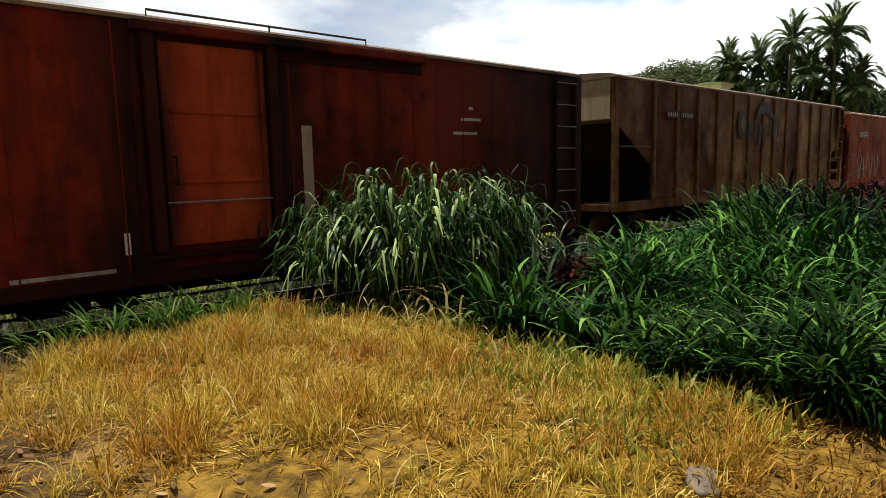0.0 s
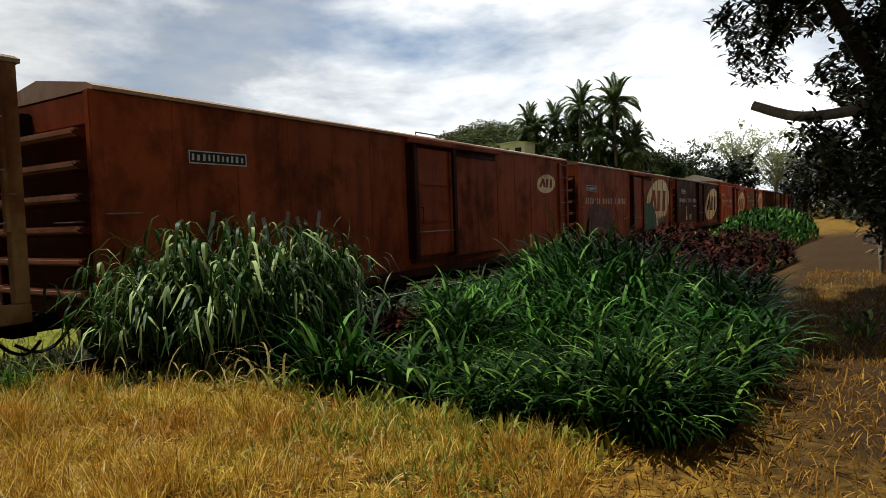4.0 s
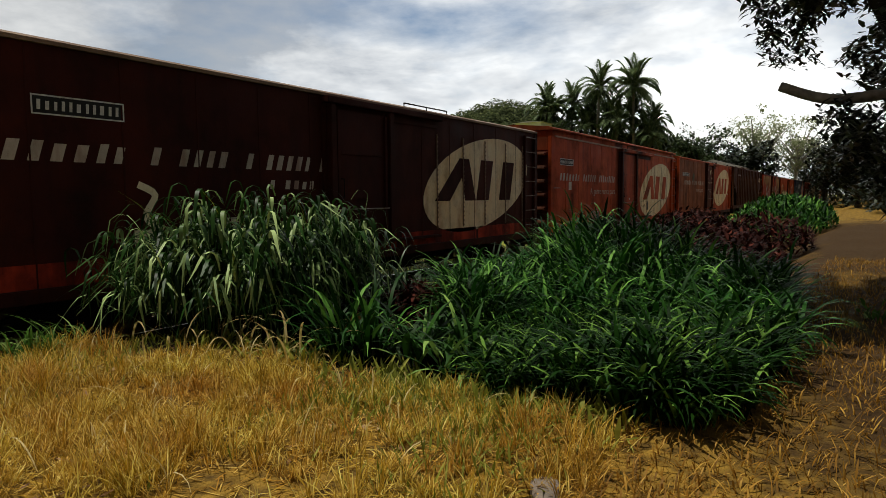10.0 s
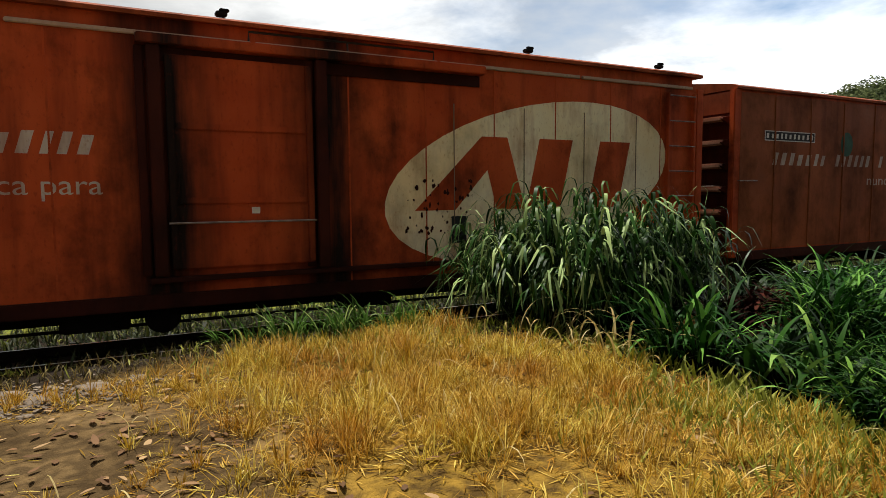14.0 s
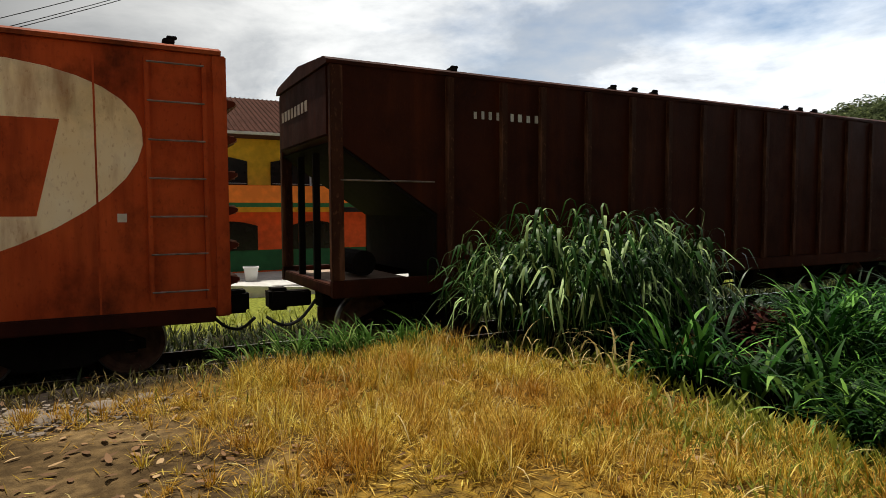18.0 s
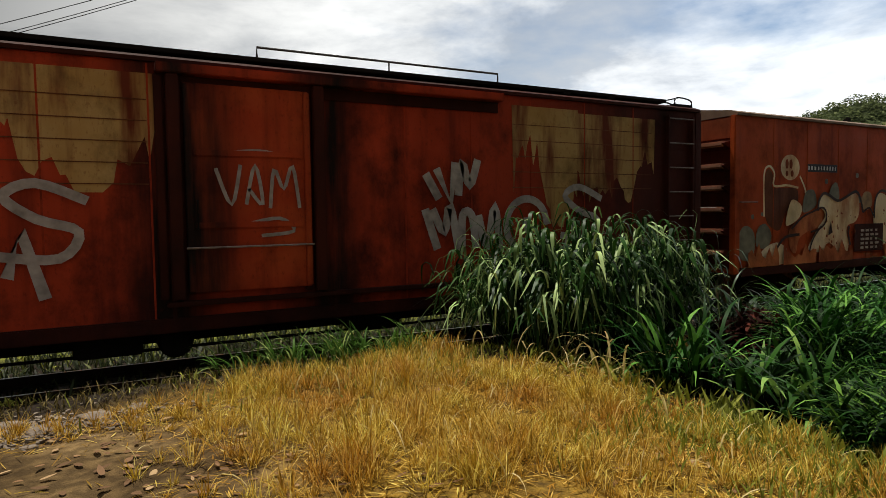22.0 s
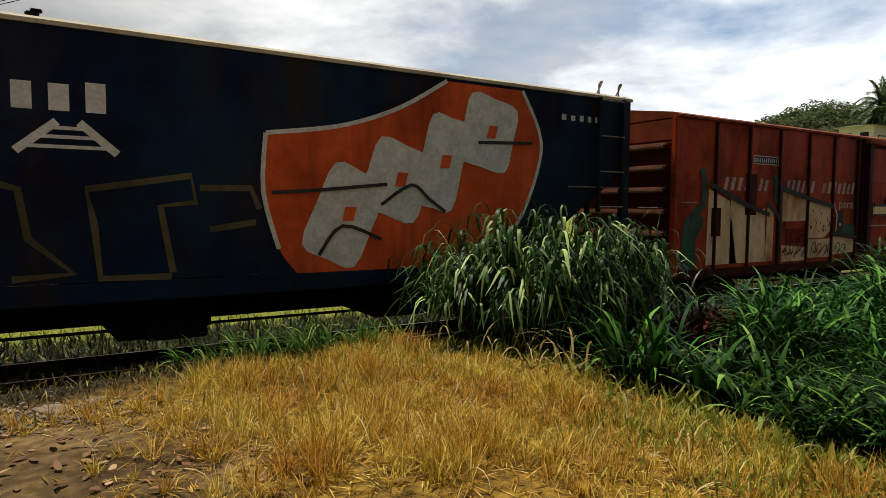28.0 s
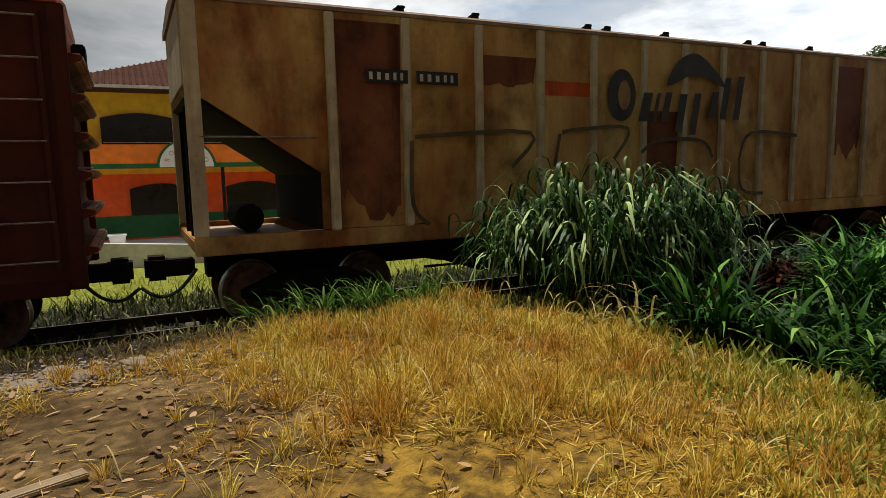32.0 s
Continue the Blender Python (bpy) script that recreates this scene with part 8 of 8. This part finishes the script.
for i, (x, y, h, s, m_, bare, lab, lf) in enumerate((
        (112, 14.5, 15.5, 6.0, "pale_leaf", True, "pale thin-leaved tree in the distance", 2600), (118, 9.0, 14.0, 5.5, "pale_leaf", True, "pale thin-leaved tree in the distance", 1800),
        (104, 21.5, 13.0, 4.6, "far_leaf", False, "dark green tree in the distance", 2600), (95, 27.0, 11.5, 4.5, "far_leaf", False, "dark green tree in the distance", 2600), (100, 17.0, 9.5, 4.0, "far_leaf", False, "low green tree behind the train", 2200),
        (92, 12.6, 9.0, 4.0, "leaf", False, "dark tree behind the train", 2600), (125, 5.0, 13.0, 6.0, "leaf", False, "dark tree closing the line", 3000), (140, -2.0, 14.0, 7.0, "leaf", False, "dark tree closing the line", 3000),
        (80, 23.5, 10.5, 4.2, "far_leaf", False, "dark green tree among the palms", 3000), (77, 26.0, 9.5, 4.2, "far_leaf", False, "dark green tree among the palms", 2600), (78, 32.5, 10.5, 4.2, "far_leaf", False, "dark green tree among the palms", 2600),
        (84, 37.0, 11.0, 4.5, "far_leaf", False, "dark green tree beside the palms", 2400), (70, -6.0, 11.0, 5.5, "leaf", False, "dark tree beside the path", 3200), (48, -7.5, 10.0, 5.0, "leaf", False, "dark tree beside the path", 3600),
        # those at x 12 to 28 are added to block sky light over the path
        (32, -6.5, 9.0, 4.2, "leaf", False, "dark tree beside the path", 4200), (160, 8.0, 15.0, 7.0, "leaf", False, "dark tree closing the line", 2600), (80, 0.2, 8.0, 3.2, "leaf", False, "dark tree by the end of the path", 2600), (105, 1.5, 10.0, 4.5, "leaf", False, "dark tree by the end of the path", 2600), (23, -4.4, 9.0, 3.8, "leaf", False, "dark tree beside the path", 5200), (16.5, -4.0, 9.0, 3.6, "leaf", False, "dense dark tree added beside the path for its shade", 7000), (12.5, -4.8, 8.5, 3.4, "leaf", False, "dense dark tree added beside the path for its shade", 6000), (28, -4.4, 9.0, 3.8, "leaf", False, "dense dark tree added beside the path for its shade", 5000))):
    broad_tree(x, y, h, s, M[m_], lab, 40 + i, int(lf * 1.6) if bare else lf, 0.42 if x < 60 else 0.48 if bare else 0.7, bare, 0.12 if m_ == "leaf" else 0.3)


def undergrowth():
    pieces = []
    for cx, cy, rx, ry, h, n in ((11.5, -4.4, 2.2, 1.6, 3.2, 2600), (14.5, -3.8, 2.0, 1.3, 2.8, 2600), (17.5, -3.8, 3.0, 2.0, 3.8, 3600), (24, -4.1, 4.0, 2.0, 4.2, 3000), (32, -4.4, 5.0, 2.0, 4.6, 2600), (44, -4.6, 7.0, 2.4, 5.0, 2400), (60, -3.6, 9.0, 3.0, 6.0, 2200), (82, -2.6, 12.0, 3.5, 7.0, 2200), (110, -1.0, 14.0, 5.0, 8.0, 1800), (150, 4.0, 16.0, 8.0, 10.0, 1800)):
        a, r, u = RNG.random(n) * math.tau, np.sqrt(RNG.random(n)), RNG.random(n) ** 0.6
        x, y = cx + rx * r * np.cos(a), cy + ry * r * np.sin(a)
        z = ground_z(x, y) + h * np.sqrt(np.clip(1 - r * r, 0, 1)) * u
        k = 0.30 + cx * 0.006
        pieces.append(scrub(n, x, y, z, k, k * 0.42, (-0.4, 1.0), (0.2, 1.4)))
    stuff("undergrowth", joined(*pieces), M["leaf"], "dark tangled undergrowth beside the path", "bushes")


undergrowth()


def wooded_hill(name, cx, cy, rx, ry, h, label):
    n = 50000
    a, r = RNG.random(n) * math.tau, np.sqrt(RNG.random(n)) * 1.02
    x, y = cx + rx * r * np.cos(a), cy + ry * r * np.sin(a)
    top = h * np.clip(1 - r ** 1.7, 0, 1)
    bump = 1.7 * np.sin(x * 0.13 + 2 * np.sin(y * 0.07)) * np.sin(y * 0.15 + np.sin(x * 0.05)) + 1.8 * np.sin(x * 0.41) * np.cos(y * 0.37)
    z = top + np.clip(bump, -2, 4) + RNG.uniform(-1.8, 0.9, n)
    v1 = blades(np.stack([x, y, z], -1), RNG.random(n) * math.tau, RNG.uniform(0.9, 2.1, n), RNG.uniform(0.6, 1.4, n), RNG.uniform(-0.3, 0.9, n), RNG.uniform(0.2, 1.4, n), 2)
    rr, aa = np.meshgrid(np.linspace(0, 1, 24), np.linspace(0, math.tau, 49), indexing="ij")
    v2 = np.stack([cx + rx * rr * np.cos(aa), cy + ry * rr * np.sin(aa), h * np.clip(1 - rr ** 1.7, 0, 1) - 1.5], -1).reshape(-1, 3)
    i, j = np.meshgrid(np.arange(23), np.arange(48), indexing="ij")
    k = (i * 49 + j).ravel()
    tagged(new(name, array_mesh(name, *joined(v1, (v2, np.stack([k, k + 49, k + 50, k + 1], -1))), M["hill"])), label, "hill", kind="structure")


M["hill"] = foliage("hill_wood", (0.11, 0.14, 0.06), (0.24, 0.27, 0.12), 0.6, 0.8, 0.30, 0.05)
wooded_hill("backdrop_hill", 352, 186, 105, 92, 58, "rounded hill covered with green woods")
wooded_hill("backdrop_hill", 430, 120, 120, 70, 42, "lower wooded ridge beyond the palms")


# ---------------------------------------------------------------- houses
M["yellow_wall"] = plain("yellow_plaster", (0.78, 0.46, 0.04), 0.85, 0, 0.18, 4, 0.2, 50)
M["orange_wall"] = plain("orange_plaster", (0.85, 0.21, 0.026), 0.85, 0, 0.18, 4, 0.2, 50)
M["red_wall"] = plain("red_orange_plaster", (0.74, 0.105, 0.02), 0.85, 0, 0.2, 4, 0.2, 50)
M["green_band"] = plain("green_paint", (0.02, 0.11, 0.035), 0.7, 0, 0.2, 4)
M["dark_room"] = plain("dark_window", (0.012, 0.009, 0.008), 0.25, 0, 0.3, 4)
M["navy_wall"] = plain("dark_blue_paint", (0.012, 0.014, 0.03), 0.7, 0, 0.2, 4)
M["pavement"] = plain("pale_concrete", (0.55, 0.53, 0.50), 0.9, 0, 0.2, 5, 0.3, 30)
M["tile"] = plain("clay_tile", (0.055, 0.024, 0.017), 0.95, 0, 0.4, 9, 0.4, 30, (1, 1, 1), 0.25, spec=0.05)
M["gutter"] = plain("pale_gutter", (0.5, 0.48, 0.46), 0.6, 0, 0.2, 9)
M["white_wall"] = plain("white_plaster", (0.72, 0.72, 0.70), 0.85, 0, 0.12, 3)


def arch(x0, x1, z0, z1, rise=0.18):
    n = 8
    top = [(x1 + (x0 - x1) * k / n, z1 - rise + rise * math.sin(math.pi * k / n)) for k in range(n + 1)]
    return [(x0, z0), (x1, z0)] + top


def build_house():
    Y, X0, X1 = 25.0, -1.65, 17.5
    h = thing("house", "two-storey yellow and orange restaurant house behind the track", "house")
    part("lower_wall", boxed(X0 + 0.3, X1, Y + 0.4, Y + 9, -0.25, 2.1), M["red_wall"], h, "red-orange lower wall")
    part("upper_wall", boxed(X0 + 0.3, 8.2, Y + 0.4, Y + 9, 2.104, 5.0), M["yellow_wall"], h, "yellow upper wall")
    part("upper_wall", boxed(8.21, X1, Y + 0.4, Y + 9, 2.104, 5.0), M["navy_wall"], h, "dark blue upper wall")
    part("balcony", boxed(X0, X1, Y - 0.6, Y + 0.38, 2.3, 3.12, bevel=0.02), M["orange_wall"], h, "orange balcony front")
    part("green_stripe", boxed(X0 - 0.01, X1, Y - 0.615, Y - 0.602, 2.30, 2.46), M["green_band"], h, "green stripe under the balcony")
    part("wainscot", boxed(X0 + 0.31, X1, Y + 0.385, Y + 0.396, -0.2, 0.62), M["green_band"], h, "green painted foot of the wall")
    for x in np.arange(0.3, 16, 3.3):
        part("window", prism(bmesh.new(), arch(x - 0.45, x + 1.55, 0.62, 1.75), "y", Y + 0.33, Y + 0.384), M["dark_room"], h, "dark arched ground-floor window")
        wn = part("window", prism(bmesh.new(), arch(x - 1.2, x + 1.2, 3.15, 4.25), "y", Y + 0.33, Y + 0.396), M["dark_room"], h, "wide dark arched upper opening")
        part("window_frame", boxed(x + 0.35, x + 0.42, Y + 0.30, Y + 0.329, 3.15, 4.22), M["white_wall"] if x > 2 else M["dark_room"], wn)
        part("railing", tube(bmesh.new(), [(x - 1.15, Y + 0.30, 3.22), (x + 1.15, Y + 0.30, 3.22)], 0.015, 5), M["gutter"], wn, "thin pale rail")
    for x in (-1.5, 2.95, 6.6, 9.4, 12.2):
        part("post", boxed(x - 0.06, x + 0.06, Y - 0.58, Y - 0.46, -0.2, 2.295, bevel=0.01), M["dark_room"], h)
    # roof
    xa, xb, hip = X0 - 0.8, X1 + 0.8, 5.6
    bm = bmesh.new()
    low = [bm.verts.new((x, y, z)) for z in (4.95, 5.06) for x, y in ((xa, Y - 1.0), (xb, Y - 1.0), (xb, Y + 10.2), (xa, Y + 10.2))]
    r0, r1 = bm.verts.new((xa + hip, Y + 4.6, 7.2)), bm.verts.new((xb - hip, Y + 4.6, 7.2))
    for f in ([low[3], low[2], low[1], low[0]], [low[4], low[5], r1, r0], [low[5], low[6], r1], [low[6], low[7], r0, r1], [low[7], low[4], r0]):
        bm.faces.new(f)
    for k in range(4):
        bm.faces.new([low[k], low[(k + 1) % 4], low[4 + (k + 1) % 4], low[4 + k]])
    part("roof", bm, M["tile"], h, "brown clay tile hip roof")
    shared = {}
    for x in np.arange(xa + 0.2, xb - 0.1, 0.2):
        run = round(min(x - xa, xb - x, hip) / hip, 3)
        if run not in shared:
            shared[run] = mesh_of("roof_tile", tube(bmesh.new(), [(0, Y - 1.02, 5.06), (0, Y - 1.0 + hip * run, 5.06 + 2.14 * run)], 0.04, 6), M["tile"])
        ob = new("roof_tile", shared[run])
        ob.parent = h
        ob.matrix_basis = pose(x, 0, 0)
    part("gutter", boxed(X0 - 0.85, X1 + 0.85, Y - 1.12, Y - 1.005, 4.95, 5.05, bevel=0.01), M["gutter"], h)
    # round sign
    sg = thing("round_sign", "round white sign with dark green rim on the house front", "sign", at=pose(7.1, Y - 0.70, 4.6))
    part("rim", lathe(bmesh.new(), [(0.52, -0.03), (0.52, 0.03)], "y", 32), M["green_band"], sg)
    part("face", lathe(bmesh.new(), [(0.45, -0.045), (0.45, -0.031)], "y", 32), M["white_wall"], sg)
    for k in range(7):
        a = math.pi * (0.15 + 0.7 * k / 6)
        c = Vector((math.cos(a) * 0.34, 0, math.sin(a) * 0.34))
        part("sign_mark", boxed(c.x - 0.03, c.x + 0.03, -0.052, -0.046, c.z - 0.05, c.z + 0.05), M["dark_room"], sg)
    part("sign_mark", boxed(-0.2, 0.2, -0.052, -0.046, -0.12, -0.02), M["dark_room"], sg)
    part("bracket", boxed(-0.04, 0.04, 0.031, 0.70, -0.6, -0.5), M["dark_room"], sg)
    part("bracket", boxed(-0.04, 0.04, 0.031, 0.09, -0.55, -0.3), M["dark_room"], sg)
    # half-round sign at the balcony
    sg = thing("arched_sign", "white half-round restaurant sign with a green border", "sign", at=pose(1.75, Y - 0.66, 2.32))
    pts = [(math.cos(math.pi * k / 20) * 0.9, math.sin(math.pi * k / 20) * 0.9) for k in range(21)]
    part("border", prism(bmesh.new(), [(a * 1.1, b * 1.1 - 0.02) for a, b in pts], "y", 0.0, 0.03), M["green_band"], sg)
    part("face", prism(bmesh.new(), pts, "y", -0.02, -0.002), M["white_wall"], sg)
    for k, ch in enumerate("RODIZIO"):
        a = math.pi * (0.88 - 0.76 * k / 6)
        cu = bpy.data.curves.new("letter", "FONT")
        cu.body, cu.size, cu.extrude, cu.align_x = ch, 0.22, 0.002, "CENTER"
        tmp = bpy.data.objects.new("letter", cu)
        scene.collection.objects.link(tmp)
        me = bpy.data.meshes.new_from_object(tmp.evaluated_get(bpy.context.evaluated_depsgraph_get()))
        bpy.data.objects.remove(tmp)
        me.materials.append(M["red_wall"])
        ob = new("letter", me)
        ob.parent = sg
        ob.matrix_basis = pose(math.cos(a) * 0.62, -0.024, math.sin(a) * 0.62, 90, 0, 0) @ pose(0, 0, 0, 0, 0, math.degrees(a) - 90)
    part("sign_mark", lathe(bmesh.new(), [(0.17, -0.030), (0.17, -0.021)], "y", 24), M["gutter"], sg, "round grey mark")
    tagged(part("forecourt", boxed(-14, 24, 20.5, Y + 0.39, -0.9, -0.255, bevel=0.02), M["pavement"]), "raised pale concrete forecourt before the house", "pavement", kind="structure")
    pw = prism(bmesh.new(), [(-14.0, -0.6), (24.0, -0.95), (24.0, -0.45), (6.0, -0.36), (2.6, -0.12), (-1.6, 0.22), (-14.0, 0.3)], "y", 20.25, 20.49)
    tagged(part("low_wall", pw, M["pavement"]), "low pale concrete wall along the forecourt", "low wall", kind="structure")
    for x in (4.25, 2.9, -0.6):
        tagged(part("planter", lathe(bmesh.new(), [(0.19, 0.0), (0.24, 0.42), (0.27, 0.45), (0.27, 0.5), (0.22, 0.5), (0.21, 0.44)], "z", 20), M["white_wall"], None, "", True, pose(x, 22.2, -0.255)), "white plant pot on the forecourt", "pot")


build_house()


def build_annex():
    """The dark open porch and white wall beside the house."""
    a = thing("porch", "dark open porch with a white wall above beside the house", "porch")
    part("back_wall", boxed(-13, -1.72, 29.0, 29.2, -0.25, 4.3), M["white_wall"], a, "white back wall")
    part("dark_screen", boxed(-13, -1.72, 26.2, 26.3, -0.255, 1.75), M["dark_room"], a, "dark screen of the open porch")
    part("awning", boxed(-13, -2.6, 24.6, 26.2, 3.0, 3.1, bevel=0.02), M["dark_room"], a, "dark awning board")
    for x in (-2.75, -5.4, -8.0):
        part("post", boxed(x - 0.07, x + 0.07, 24.7, 24.84, -0.255, 3.0, bevel=0.01), M["dark_room"], a)


build_annex()


def far_houses():
    for x, y, w, d, z, rz, lab in ((70, 32.9, 3.2, 3.0, 10.9, 11.05, "small white flat-roofed house among the palms"), (86, 15.2, 6.0, 6.0, 5.6, 6.6, "low white building with a pale roof behind the train")):
        h = thing("far_house", lab, "house", at=pose(x, y, -0.35))
        part("wall", boxed(-d / 2, d / 2, -w / 2, w / 2, 0, z), M["white_wall"], h)
        part("roof", prism(bmesh.new(), [(-w / 2 - 0.4, z + 0.004), (w / 2 + 0.4, z + 0.004), (0, rz)], "x", -d / 2 - 0.4, d / 2 + 0.4), M["gutter"], h)
        for k in (-1, 1):
            part("window", boxed(-d / 2 - 0.03, -d / 2 + 0.02, k * w / 4 - 0.4, k * w / 4 + 0.4, z - 1.7, z - 0.6), M["dark_room"], h)


far_houses()

M["fence_wood"] = plain("bleached_boards", (0.46, 0.42, 0.36), 0.9, 0, 0.35, 7, 0.4, 30, (4, 4, 0.4))
# board fence beside the path, under the trees
fence = thing("board_fence", "leaning pale board fence under the dark trees", "fence")
me = mesh_of("board", boxed(-0.02, 0.02, -0.09, 0.09, 0, 1.5, bevel=0.006), M["fence_wood"])
for k in range(44):
    ob = new("board", me)
    ob.parent = fence
    x = 17.5 + k * 0.42
    y = -0.8 - 0.022 * k
    ob.matrix_basis = pose(x, y, float(ground_z(x, y)) - 0.05, random.uniform(-6, 6), random.uniform(-4, 4), 82 + random.uniform(-8, 8))
for z in (0.9, 1.55):
    part("rail", tube(bmesh.new(), [(17.3, -0.83, z), (36, -1.77, z)], 0.03, 6), M["wood"], fence)

# overhead cables beyond the track
for z, y in ((7.0, 18.0), (6.85, 18.3), (6.72, 18.1)):
    pts = [(-1.2 + 1.0 * (i - 12), y + 0.2 * (i - 12), z + 0.49 * (i - 12) + 0.006 * (i - 12) ** 2) for i in range(0, 36)]
    tagged(part("cable", tube(bmesh.new(), pts, 0.010, 5), M["black"]), "thin black overhead cable", "cable", "overhead cables")

# unseen plain wall, added to close the place behind the path
tagged(part("wall_south", boxed(-60, 12, -9.3, -9.0, -0.5, 3.2), M["rubble"]), "plain weathered wall added out of view behind the path", "wall", kind="structure")


# ---------------------------------------------------------------- what moves
def motions():
    for w, f0 in MOVING:
        walk(w, [(k * 0.5, pose(f0 - travelled(k * 0.5), TRACK_Y, 0)) for k in range(65)])
    for wheel, a in TURNING:
        rows = []
        for k in range(481):
            t = k / 15
            rows.append((t, pose(a, 0, WHEEL_R, 0, -math.degrees(travelled(t) / WHEEL_R), 0)))
        walk(wheel, rows)


motions()
